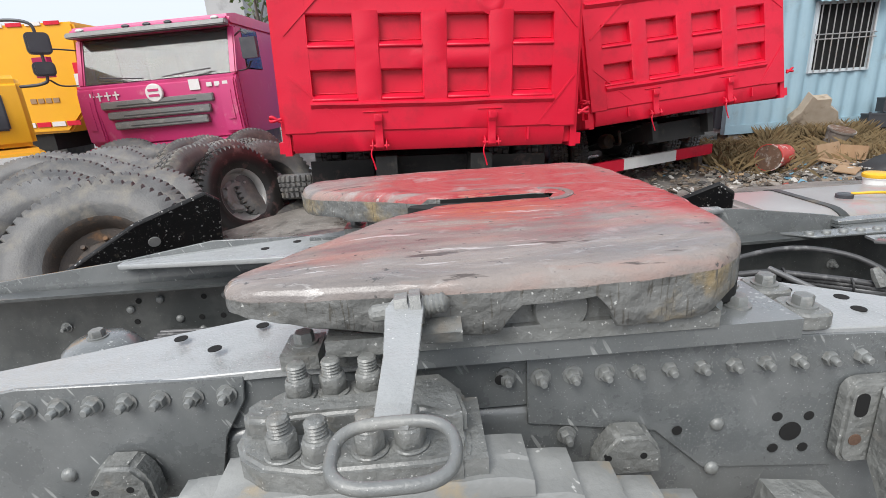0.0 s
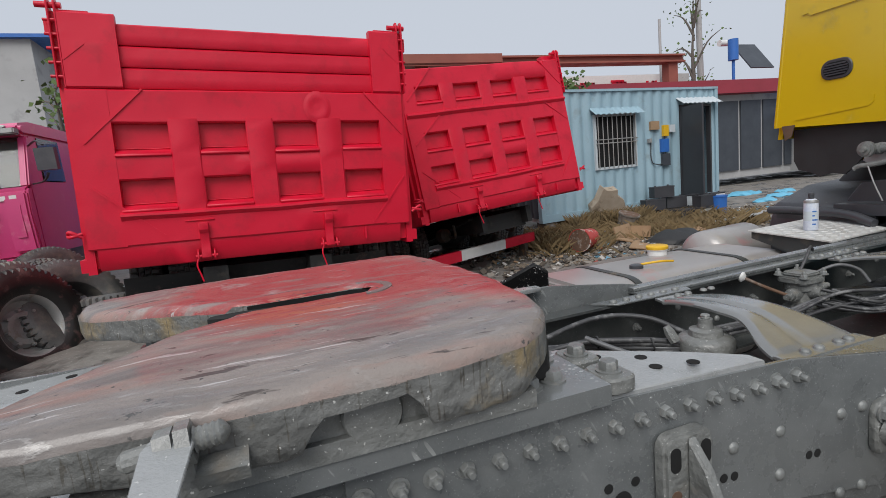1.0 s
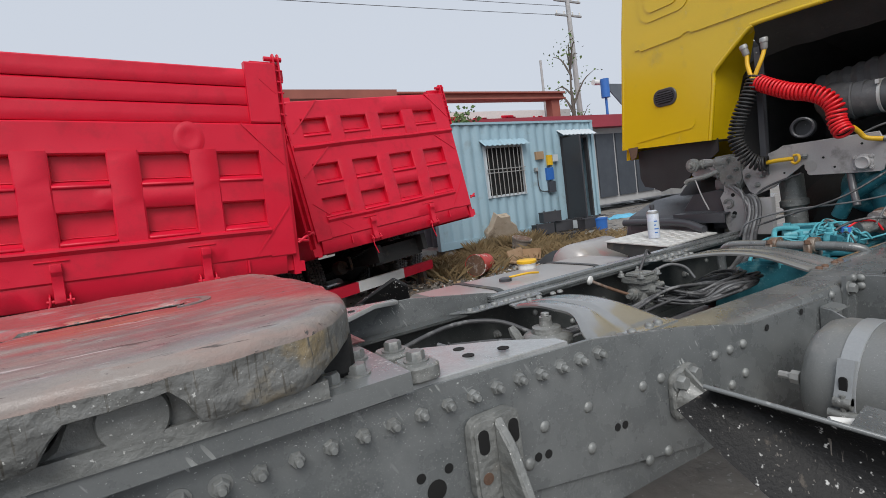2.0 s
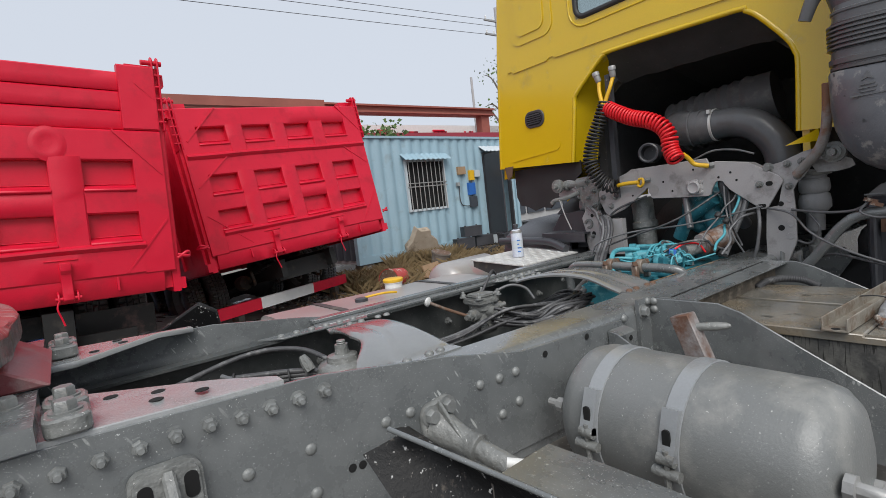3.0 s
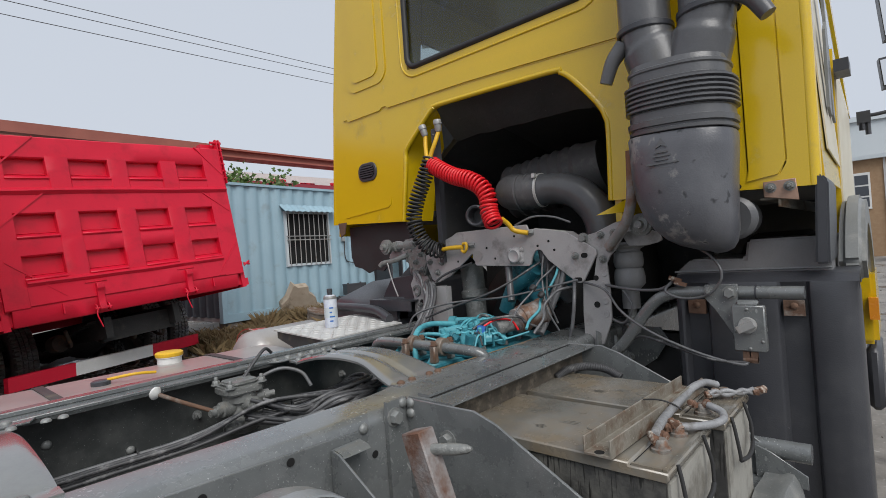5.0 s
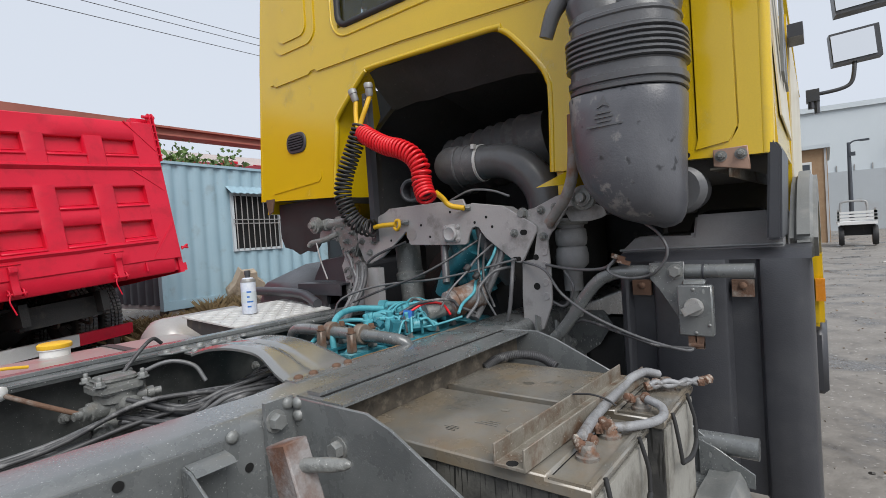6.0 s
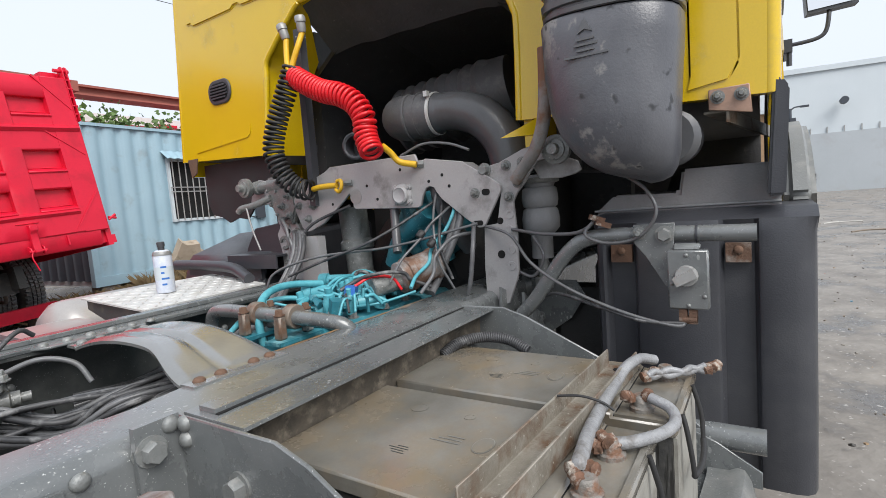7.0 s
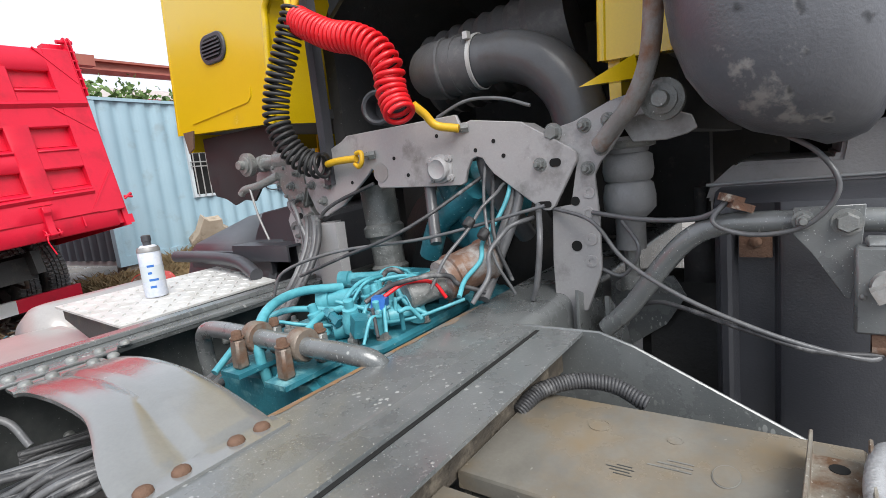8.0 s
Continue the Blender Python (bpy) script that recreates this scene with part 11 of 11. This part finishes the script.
    box(bm, 3.5, 4.5, 0.8, 1.4, 0.7, 1.35)
    part("block", bm, M_UNDER, e, bevel=0.03)
    bm = bm_()
    tube(bm, [(3.3, 0.92, 1.0), (3.28, 0.95, 1.12), (3.26, 1.0, 1.22), (3.25, 1.02, 1.35)], 0.055, 14)
    tube(bm, [(3.26, 1.12, 1.0), (3.24, 1.06, 1.1), (3.22, 0.98, 1.15), (3.2, 0.9, 1.2)], 0.035, 12)
    part("teal_pipe", bm, M_TEAL, e, "teal-painted engine pipe")
    bm = bm_()
    lathe(bm, [(0.05, 0.0), (0.1, 0.015), (0.13, 0.05), (0.14, 0.1), (0.14, 0.24)], (3.27, 1.0, 1.13), (1, 0, 0.05), 28)
    part("teal_housing", bm, M_TEAL, e, "round teal-painted housing", smooth=50)
    bm = bm_()
    tube(bm, [(3.2, 0.85, 1.36), (3.2, 0.845, 1.25), (3.25, 0.83, 1.14), (3.34, 0.82, 1.05)], 0.03, 14)
    tube(bm, [(3.19, 1.04, 1.34), (3.18, 1.035, 1.26), (3.16, 1.02, 1.16), (3.12, 0.99, 1.06)], 0.016, 12)
    part("black_hose", bm, M_BLACKDUCT, e)
    bm = bm_()
    lathe(bm, [(0.06, 0), (0.065, 0.02), (0.055, 0.03), (0.055, 0.12), (0.07, 0.13), (0.07, 0.16), (0.06, 0.17), (0.06, 0.3)], (3.3, 1.33, 0.93), (0.02, 0.08, 1), 22)
    part("exhaust_pipe", bm, M_CAST, e, "grey exhaust pipe with a flange")
    bm = bm_()
    box(bm, 3.1, 3.14, 1.36, 1.46, 0.93, 1.13)
    box(bm, 3.14, 3.2, 1.44, 1.46, 0.93, 1.13)
    part("rib_bracket", bm, M_MOUNT, e, bevel=0.004)
    # heater pipe across with two clamps
    h = thing("stabiliser_bar", "grey cross tube in two rusty bronze clamps", "tube", (2.62, 1.1, 0.9))
    bm = bm_()
    tube(bm, [(2.64, 1.38, 0.8), (2.63, 1.375, 0.88), (2.62, 1.34, 0.935), (2.615, 1.26, 0.95), (2.61, 1.1, 0.95), (2.61, 0.95, 0.948), (2.62, 0.85, 0.943), (2.64, 0.8, 0.925), (2.66, 0.79, 0.87), (2.66, 0.79, 0.8)], 0.02, 14)
    part("tube", bm, M_FRAME, h)
    for y, x in ((1.117, 2.612), (0.968, 2.612)):
        bm = bm_()
        lathe(bm, [(0.021, -0.016), (0.031, -0.016), (0.034, -0.012), (0.034, 0.012), (0.031, 0.016), (0.021, 0.016)], (x, y, 0.95), (0.02, -1, 0), 24)
        part("clamp", bm, M_BRONZE, h, "grey-brown cast clamp", smooth=40)
        for dx in (-0.046, 0.046):
            bm = bm_()
            prism(bm, [(x + dx - 0.014, 0.898), (x + dx + 0.014, 0.898), (x + dx + 0.011, 0.962), (x + dx - 0.011, 0.962)], "y", y - 0.014, y + 0.014)
            part("clamp_foot", bm, M_BRONZE if dx < 0 else M_CAST, h, bevel=0.005)
        for dx in (-0.046, 0.046):
            piece("clamp_bolt", RUSTHEX, h, facing((x + dx, y, 0.962), (0, 0, 1), 20))
        bm = bm_()
        box(bm, x - 0.075, x + 0.075, y - 0.032, y + 0.032, 0.888, 0.898)
        part("clamp_plate", bm, M_TEAL, h)


M_RUSTBOOST = mat("rusty_teal_cylinder", (0.2, 0.11, 0.07), (0.13, 0.08, 0.06), 10, 0.6, 0.2, 0.4, 120, stain=(0.35, 0.37, 0.37), stain_scale=9, stain_at=0.58)
M_BRONZE = mat("rusty_bronze_paint", (0.25, 0.21, 0.17), (0.15, 0.12, 0.1), 16, 0.45, 0.2, 0.4, 150, stain=(0.16, 0.08, 0.045), stain_scale=18, stain_at=0.58)
gearbox()


def loose_cables():
    c = thing("loose_cables", "grey electric cables hanging across the fender and bracket", "cables", (3.1, 0.3, 1.0))
    for p, r, mt in (
            ([(3.16, 0.66, 1.14), (3.12, 0.55, 1.11), (3.08, 0.47, 1.03), (3.04, 0.35, 0.965), (3.02, 0.2, 0.91), (3.03, 0.08, 0.88), (3.045, 0.052, 0.89)], 0.0047, M_CABLE),
            ([(3.14, 0.48, 0.9), (3.1, 0.42, 0.935), (3.06, 0.36, 0.94), (3.03, 0.25, 0.915), (3.02, 0.15, 0.89), (3.04, 0.055, 0.885)], 0.005, M_CABLE_DARK),
            ([(3.16, 0.56, 1.125), (3.13, 0.45, 1.11), (3.1, 0.35, 1.11), (3.08, 0.3, 1.125), (3.08, 0.27, 1.155)], 0.0055, M_CABLE),
            ([(3.08, 0.27, 1.155), (3.06, 0.3, 1.11), (3.06, 0.24, 1.085), (3.05, 0.16, 1.1), (3.04, 0.115, 1.16), (3.05, 0.14, 1.22), (3.07, 0.2, 1.265)], 0.0045, M_CABLE),
            ([(3.18, 0.5, 1.1), (3.16, 0.46, 1.04), (3.17, 0.5, 0.975), (3.18, 0.56, 0.99)], 0.005, M_CABLE),
            ([(3.16, 0.97, 1.4), (3.17, 0.88, 1.43), (3.17, 0.78, 1.42), (3.17, 0.7, 1.39)], 0.0045, M_CABLE)):
        bm = bm_()
        tube(bm, p, r, 8, per=6)
        part("cable", bm, mt, c)
    for p in ((3.075, 0.27, 1.15), (3.075, 0.255, 1.135)):
        bm = bm_()
        obox(bm, p, (0.02, 0.04, 0.014), (20, 0, 30))
        part("connector", bm, M_COPPER, c, bevel=0.003)


loose_cables()


def cab_latch():
    """Hydraulic latch and levers on the far cab mount."""
    a = thing("cab_latch", "dusty grey hydraulic cab latch with levers and bolts", "latch", (3.2, 1.62, 1.2))
    bm = bm_()
    lathe(bm, [(0.016, 0), (0.016, 0.015), (0.03, 0.017), (0.03, 0.04), (0.022, 0.043), (0.022, 0.12), (0.034, 0.123), (0.034, 0.2), (0.026, 0.205), (0.026, 0.26)], (3.17, 1.8, 1.35), (0, -1, 0.02), 16)
    part("cylinder", bm, M_CAST, a, "small cast cylinder", smooth=40)
    bm = bm_()
    prism(bm, [(1.68, 1.3), (1.7, 1.33), (1.69, 1.385), (1.6, 1.39), (1.53, 1.36), (1.52, 1.25), (1.55, 1.18), (1.62, 1.19), (1.66, 1.24)], "x", 3.145, 3.2)
    part("body", bm, M_CAST, a, bevel=0.008, segs=2)
    bm = bm_()
    tube(bm, [(3.14, 1.66, 1.3), (3.12, 1.74, 1.275), (3.12, 1.83, 1.265), (3.12, 1.86, 1.25)], 0.014, 10)
    part("lever", bm, M_CAST, a)
    bm = bm_()
    tube(bm, [(3.11, 1.79, 1.27), (3.1, 1.75, 1.17), (3.1, 1.71, 1.08)], 0.004, 8)
    part("link_rod", bm, M_STEEL, a)
    bm = bm_()
    prism(bm, [(1.64, 1.2), (1.56, 1.2), (1.52, 1.12), (1.52, 0.96), (1.62, 0.96), (1.66, 1.06), (1.68, 1.14)], "x", 3.17, 3.182)
    part("foot_plate", bm, M_MOUNT, a, bevel=0.003)
    bm = bm_()
    prism(bm, arc(1.625, 1.105, 0.03, 0, 300, 14) + arc(1.625, 1.105, 0.016, 300, 0, 14), "x", 3.155, 3.17)
    part("hook", bm, M_CAST, a, bevel=0.002)
    for y, z in ((1.6, 1.36), (1.56, 1.3), (1.6, 1.26), (1.555, 1.22), (1.55, 1.15), (1.6, 1.03)):
        piece("bolt", HEX, a, facing((3.145 if z > 1.18 else 3.17, y, z), (-1, 0, 0), 100 * y))
    for k in range(3):
        bm = bm_()
        tube(bm, [(3.15, 1.58 + 0.015 * k, 1.21), (3.1, 1.55 + 0.01 * k, 1.2), (3.07, 1.5, 1.17 - 0.01 * k), (3.06, 1.475 - 0.008 * k, 1.08), (3.04, 1.47 - 0.01 * k, 1.0), (2.97, 1.46, 0.955)], 0.007, 8)
        part("hose", bm, M_CABLE_DARK if k % 2 else M_CABLE, a)
    t = thing("fender_bracket", "dark sloped plastic tray and bracket beyond the far rail", "bracket", (3.14, 1.75, 0.97))
    bm = bm_()
    prism(bm, [(1.98, 1.0), (1.93, 1.09), (1.87, 1.17), (1.7, 1.19), (1.6, 1.15), (1.58, 0.96), (1.9, 0.95)], "x", 3.2, 3.215)
    part("tray_wall", bm, M_PLASTIC, t, bevel=0.004)
    bm = bm_()
    box(bm, 3.1, 3.2, 1.62, 1.95, 1.05, 1.058)
    box(bm, 3.1, 3.108, 1.62, 1.95, 1.0, 1.05)
    part("tray_lip", bm, M_PLASTIC, t, bevel=0.003)


cab_latch()


def engine_wiring():
    """Thin sagging leads between the gearbox, the mounting crossmember and the rail."""
    w = thing("wiring_loom", "thin grey and blue-painted leads hanging over the gearbox", "wires", (2.95, 0.9, 1.0))
    rnd = random.Random(21)
    ends = [((2.9, 0.78, 0.98), (3.2, 0.78, 1.24)), ((2.88, 0.84, 1.0), (3.2, 0.76, 1.22)), ((2.78, 0.95, 0.99), (2.98, 0.76, 0.97)), ((2.66, 1.1, 0.97), (2.95, 0.8, 0.96)), ((2.92, 0.76, 0.96), (3.14, 0.7, 1.12))]
    for k, (a, b) in enumerate(ends):
        a, b = V(a), V(b)
        pts = []
        for q in range(7):
            f = q / 6
            p = a.lerp(b, f)
            p += V((rnd.uniform(-0.012, 0.012), rnd.uniform(-0.02, 0.02), 0.05 * math.sin(f * math.pi) * (1 if k % 3 else -0.6))) if 0 < q < 6 else V((0, 0, 0))
            pts.append(tuple(p))
        bm = bm_()
        tube(bm, pts, 0.0042 if k % 2 else 0.0058, 7)
        part("lead", bm, (M_TEAL_LIGHT, M_CABLE, M_CABLE_DARK)[k % 3], w)
    for x, y, z in ((3.02, 0.775, 1.1), (3.0, 0.8, 1.13)):
        bm = bm_()
        lathe(bm, [(0.011, -0.012), (0.013, -0.008), (0.013, 0.01), (0.009, 0.014)], (x, y, z), (0.6, -0.2, 0.6), 8)
        part("connector", bm, M_BLACK, w)


engine_wiring()

# ---- clutter in the yard ----
def clutter():
    rnd = random.Random(21)
    # dry weeds along the container
    st = bm_()
    for k in range(15000):
        x = rnd.uniform(4.4, 9.4)
        y = 9.1 - abs(rnd.gauss(0, 0.8)) if rnd.random() < 0.7 else rnd.uniform(6.9, 8.9)
        if rnd.random() < 0.3:
            x, y = rnd.gauss(6.8, 0.6), rnd.gauss(9.0, 0.22)
        if noise.noise(V((x * 1.3, y * 1.3, 3))) < -0.12:
            continue
        h = rnd.uniform(0.04, 0.34) * (1.5 if y > 8.7 and 6.2 < x < 8 else 1.0)
        a, w = rnd.uniform(0, 6.28), rnd.uniform(0.0016, 0.0042)
        d = V((math.cos(a), math.sin(a), 0))
        s = V((-d.y, d.x, 0)) * w
        lean = d * rnd.uniform(0.05, 0.45)
        b = V((x, y, ground_z(x, y) - 0.02))
        vs = [st.verts.new(p) for p in (b - s, b + s, b + lean * 0.5 + V((0, 0, h * 0.7)) + s * 0.7, b + lean + V((0, 0, h)), b + lean * 0.5 + V((0, 0, h * 0.7)) - s * 0.7)]
        st.faces.new(vs)
    tagged(part("dry_weeds", st, M_STRAW, smooth=0), "straw-coloured dry weeds on the yard", "weeds", kind="stuff")
    # scraps
    st = bm_()
    for k in range(4200):
        x, y = rnd.uniform(3.0, 13), rnd.uniform(5.4, 9.0)
        if rnd.random() < 0.55:   # heaps
            cx, cy, r = rnd.choice(((5.0, 6.6, 0.6), (6.3, 6.9, 0.7), (7.4, 7.6, 0.8), (8.4, 7.9, 0.8), (9.4, 8.2, 0.7), (4.6, 7.6, 0.5), (10.6, 8.6, 0.8)))
            x, y = rnd.gauss(cx, r), rnd.gauss(cy, r * 0.5)
        s = rnd.uniform(0.015, 0.1)
        lift = 0.03 + 0.16 * max(0, noise.noise(V((x * 0.6, y * 0.6, 9)))) * (1 if 6.4 < y < 8.6 and 5 < x < 14 else 0)
        obox(st, (x, y, ground_z(x, y) + lift), (s, s * rnd.uniform(0.3, 1), s * rnd.uniform(0.06, 0.4)), (rnd.uniform(-35, 35), rnd.uniform(-35, 35), rnd.uniform(0, 180)))
    tagged(part("rubble", st, M_SCRAPS, smooth=0), "grey and brown rubble and scraps on mud", "rubble", kind="stuff")
    st = bm_()
    for k in range(2600):
        x = 3.2 + 24 * rnd.random() ** 1.8
        y = rnd.uniform(-8, 0.4)
        s = rnd.uniform(0.005, 0.016)
        obox(st, (x, y, GZ + 0.035), (s, s * rnd.uniform(0.5, 1), s * 0.5), (rnd.uniform(-30, 30), rnd.uniform(-30, 30), rnd.uniform(0, 180)))
    for k in range(7):   # twigs
        x, y, a = rnd.uniform(6, 14), rnd.uniform(-2.4, -0.9), rnd.uniform(-0.5, 0.5)
        tube(st, [(x, y, GZ + 0.05), (x + 0.25 * math.cos(a), y - 0.25 * math.cos(a), GZ + 0.055), (x + 0.3, y - 0.6, GZ + 0.05)], 0.012, 5, per=2)
    tagged(part("gravel", st, M_SCRAPS, smooth=0), "small stones and twigs scattered over the wet yard", "gravel", kind="stuff")

    def bucket(x, y, z, r, h, mt, label, rx=0, rz=0, name="bucket"):
        t = thing(name, label, "bucket", (x, y, z))
        m = pose(x, y, z, rx, 0, rz)
        bm = bm_()
        lathe(bm, [(r * 0.85, 0), (r, h), (r * 1.06, h), (r * 1.06, h - 0.03), (r, h - 0.03)], (0, 0, 0), (0, 0, 1), 24)
        bmesh.ops.transform(bm, matrix=m, verts=bm.verts)
        part("shell", bm, mt, t)
        bm = bm_()
        cyl(bm, (0, 0, h - 0.02), (0, 0, h + 0.004), r * 0.98, n=24)
        bmesh.ops.transform(bm, matrix=m, verts=bm.verts)
        part("top", bm, M_RUST if rx else mt, t)
        return t
    bucket(5.25, 7.15, ground_z(5.25, 7.15) + 0.22, 0.18, 0.45, M_REDDRUM, "small red and white paint drum lying on its side", 88, -60, "paint_drum")
    bucket(7.0, 8.4, ground_z(7, 8.4) + 0.02, 0.2, 0.38, M_RUBBLE, "dirty plastic bucket half buried in weeds", 18, 20)
    bucket(9.65, 8.5, ground_z(9.65, 8.5) + 0.02, 0.19, 0.46, M_BLUEPLASTIC, "blue plastic bucket beside the container door")
    # old batteries stacked by the door
    g0 = GZ - 0.3
    for (x, y, z, mt) in ((8.1, 9.0, 0, M_DOOR), (8.55, 8.95, 0, M_BATT_SIDE), (8.25, 8.95, 0.26, M_DOOR), (9.0, 9.0, 0, M_BATT_SIDE), (8.9, 9.0, 0.26, M_DOOR), (9.45, 8.95, 0, M_BATT_SIDE), (9.5, 8.95, 0.26, M_PALEWALL), (9.95, 8.9, 0, M_PALEWALL), (9.95, 8.9, 0.24, M_WHITE), (8.55, 9.0, 0.52, M_DOOR), (8.75, 8.55, 0, M_DOOR), (9.2, 8.5, 0, M_BATT_SIDE), (9.3, 8.55, 0.25, M_DOOR)):
        b = thing("old_battery", "discarded lorry battery stacked by the container", "battery", (x, y, g0 + z), "stack of old batteries")
        tw = rnd.uniform(-14, 14)
        bm = bm_()
        obox(bm, (x, y, g0 + 0.14 + z), (0.48, 0.22, 0.22), (0, 0, tw))
        part("case", bm, mt, b, bevel=0.01)
        bm = bm_()
        obox(bm, (x, y, g0 + 0.26 + z), (0.49, 0.23, 0.03), (0, 0, tw))
        for q in (-0.18, 0.18):
            cyl(bm, (x + q, y, g0 + 0.27 + z), (x + q, y, g0 + 0.3 + z), 0.02, n=8)
        part("lid", bm, M_DOOR, b, bevel=0.005)
    t = thing("concrete_block", "broken concrete slab tilted in the weeds", "concrete", (7.3, 9.3, g0))
    bm = bm_()
    prism(bm, [(-0.42, -0.2), (0.32, -0.24), (0.5, 0.05), (0.44, 0.2), (0.47, 0.28), (0.3, 0.36), (0.22, 0.52), (0.06, 0.6), (0.02, 0.74), (-0.2, 0.7), (-0.3, 0.76), (-0.36, 0.45), (-0.46, 0.3), (-0.4, 0.1)], "y", -0.1, 0.12, pose(7.15, 9.15, g0 + 0.2, 20, 8, -12))
    part("slab", bm, M_SLAB, t, bevel=0.007)
    bm = bm_()
    prism(bm, [(-0.18, -0.1), (0.2, -0.12), (0.24, 0.12), (0.0, 0.22), (-0.2, 0.1)], "y", -0.1, 0.1, pose(7.75, 9.1, g0 + 0.1, -10, 5, 30))
    part("broken_piece", bm, M_SLAB, t, bevel=0.008)
    t = thing("cardboard_box", "torn open brown cardboard box", "box", (6.0, 7.0, g0))
    for q, size, rot in (((6.0, 7.0, g0 + 0.1), (0.6, 0.4, 0.02), (8, 4, 25)), ((5.97, 7.2, g0 + 0.22), (0.6, 0.02, 0.24), (-20, 0, 25)), ((6.25, 7.1, g0 + 0.2), (0.02, 0.36, 0.2), (0, 15, 25))):
        bm = bm_()
        obox(bm, q, size, rot)
        part("flap", bm, M_CARD, t)
    for x, y, rz, s_ in ((6.6, 7.5, 10, 0.5), (7.3, 7.0, -20, 0.4), (5.6, 6.4, 40, 0.35), (8.2, 7.4, 15, 0.45)):
        t = thing("cardboard_sheet", "flattened damp brown cardboard sheet on the mud", "cardboard", (x, y, g0))
        bm = bm_()
        obox(bm, (x, y, ground_z(x, y) + 0.1), (s_, s_ * 0.7, 0.015), (6, -5, rz))
        part("sheet", bm, M_CARD, t)
        bm = bm_()
        obox(bm, (x + 0.1, y + 0.1, ground_z(x, y) + 0.06), (s_ * 0.6, s_ * 0.5, 0.012), (-4, 3, rz + 40))
        part("torn_flap", bm, M_CARD, t)
    t = thing("plastic_heap", "crumpled black plastic sheeting on the ground", "plastic sheet", (6.4, 6.45, g0))
    bm = bm_()
    bmesh.ops.create_icosphere(bm, subdivisions=4, radius=1.0, matrix=Matrix.Translation((6.45, 6.5, g0)) @ Matrix.Diagonal((0.6, 0.35, 0.24, 1)))
    for v in bm.verts:
        v.co += V((1, 1, 0.6)) * 0.1 * noise.noise(v.co * 5)
    part("sheeting", bm, M_BLACK, t, smooth=20)
    for x, y, s in ((14.6, 11.9, 0.7), (14.2, 10.4, 0.5), (12.8, 9.8, 0.4), (15.5, 11.2, 0.4)):
        t = thing("plastic_sheet", "crumpled cyan plastic sheet on the ground", "sheet", (x, y, g0))
        bm = bm_()
        bmesh.ops.create_icosphere(bm, subdivisions=3, radius=1.0, matrix=Matrix.Translation((x, y, g0)) @ Matrix.Diagonal((s, s * 0.5, 0.09, 1)))
        for v in bm.verts:
            v.co += V((1, 1, 0.5)) * 0.12 * noise.noise(v.co * 7)
        part("sheet", bm, M_CYAN, t, smooth=15)
    t = thing("pallet_boards", "grey weathered boards on the mud", "boards", (8.8, 7.4, g0))
    for k in range(5):
        bm = bm_()
        obox(bm, (8.8 + 0.12 * k, 7.4 - 0.05 * k, g0 + 0.1 + 0.02 * k), (1.1, 0.12, 0.03), (0, 3, 12 + 5 * k))
        part("board", bm, M_GREYWALL, t)
    t = thing("hand_cart", "small rusty white flatbed cart in the yard", "cart", (19.8, -0.9, GZ))
    def cart_box(nm, mt, *b):
        bm = bm_()
        box(bm, *b)
        return part(nm, bm, mt, t, bevel=0.01)
    cart_box("bed", M_WHITE, 19.0, 20.6, -1.34, -0.5, 0.85, 0.93)
    for k in range(3):
        cart_box("side_slat", M_WHITE, 19.0, 19.04, -1.34, -0.5, 0.97 + 0.09 * k, 1.03 + 0.09 * k)
        cart_box("side_slat", M_WHITE, 19.0, 20.6, -1.34, -1.3, 0.97 + 0.09 * k, 1.03 + 0.09 * k)
    for y_ in (-1.32, -0.55):
        cart_box("post", M_STEEL, 19.0, 19.05, y_, y_ + 0.05, 0.93, 1.28)
    bm = bm_()
    tube(bm, [(20.4, -1.2, 0.95), (20.4, -1.2, 1.4), (20.4, -1.1, 1.5), (20.4, -0.7, 1.5), (20.4, -0.6, 1.4), (20.4, -0.6, 0.95)], 0.03, 8)
    part("head_rail", bm, M_STEEL, t)
    cart_box("axle_beam", M_UNDER, 19.3, 19.4, -1.3, -0.55, 0.55, 0.85)
    for b in (-1.3, -0.58):
        bm = bm_()
        lathe(bm, [(0.12, -0.06), (0.26, -0.06), (0.28, 0.0), (0.26, 0.06), (0.12, 0.06)], (19.35, b, GZ + 0.3), (0, 1, 0), 22)
        part("wheel", bm, M_BLACK, t)
    t = thing("yard_lamp", "thin dark yard lamp post with a short arm by the workshop", "lamp post", (28, -1.1, GZ))
    bm = bm_()
    cyl(bm, (28, -1.1, GZ), (28, -1.1, 4.0), 0.09, 0.06, 10)
    part("post", bm, M_CONT_DARK, t)
    bm = bm_()
    tube(bm, [(28, -1.1, 3.9), (28, -1.25, 4.03), (28, -1.55, 4.05)], 0.03, 6)
    box(bm, 27.9, 28.1, -1.75, -1.45, 4.0, 4.07)
    part("lamp_arm", bm, M_CONT_DARK, t)
    bm = bm_()
    box(bm, 27.9, 28.05, -1.3, -1.1, 3.45, 3.6)
    part("camera_box", bm, M_CONT_DARK, t, "small dark box on the post")


M_SLAB = mat("broken_beige_board", (0.44, 0.37, 0.29), (0.33, 0.27, 0.2), 5, 0.85, 0, 0.7, 60, stain=(0.16, 0.12, 0.08), stain_scale=4, stain_at=0.6)
M_REDDRUM = mat("red_white_drum", (0.5, 0.05, 0.04), (0.42, 0.05, 0.04), 8, 0.5, 0, 0.1, 90, stain=(0.6, 0.55, 0.5), stain_scale=6, stain_at=0.58, stain_soft=0.03)
clutter()
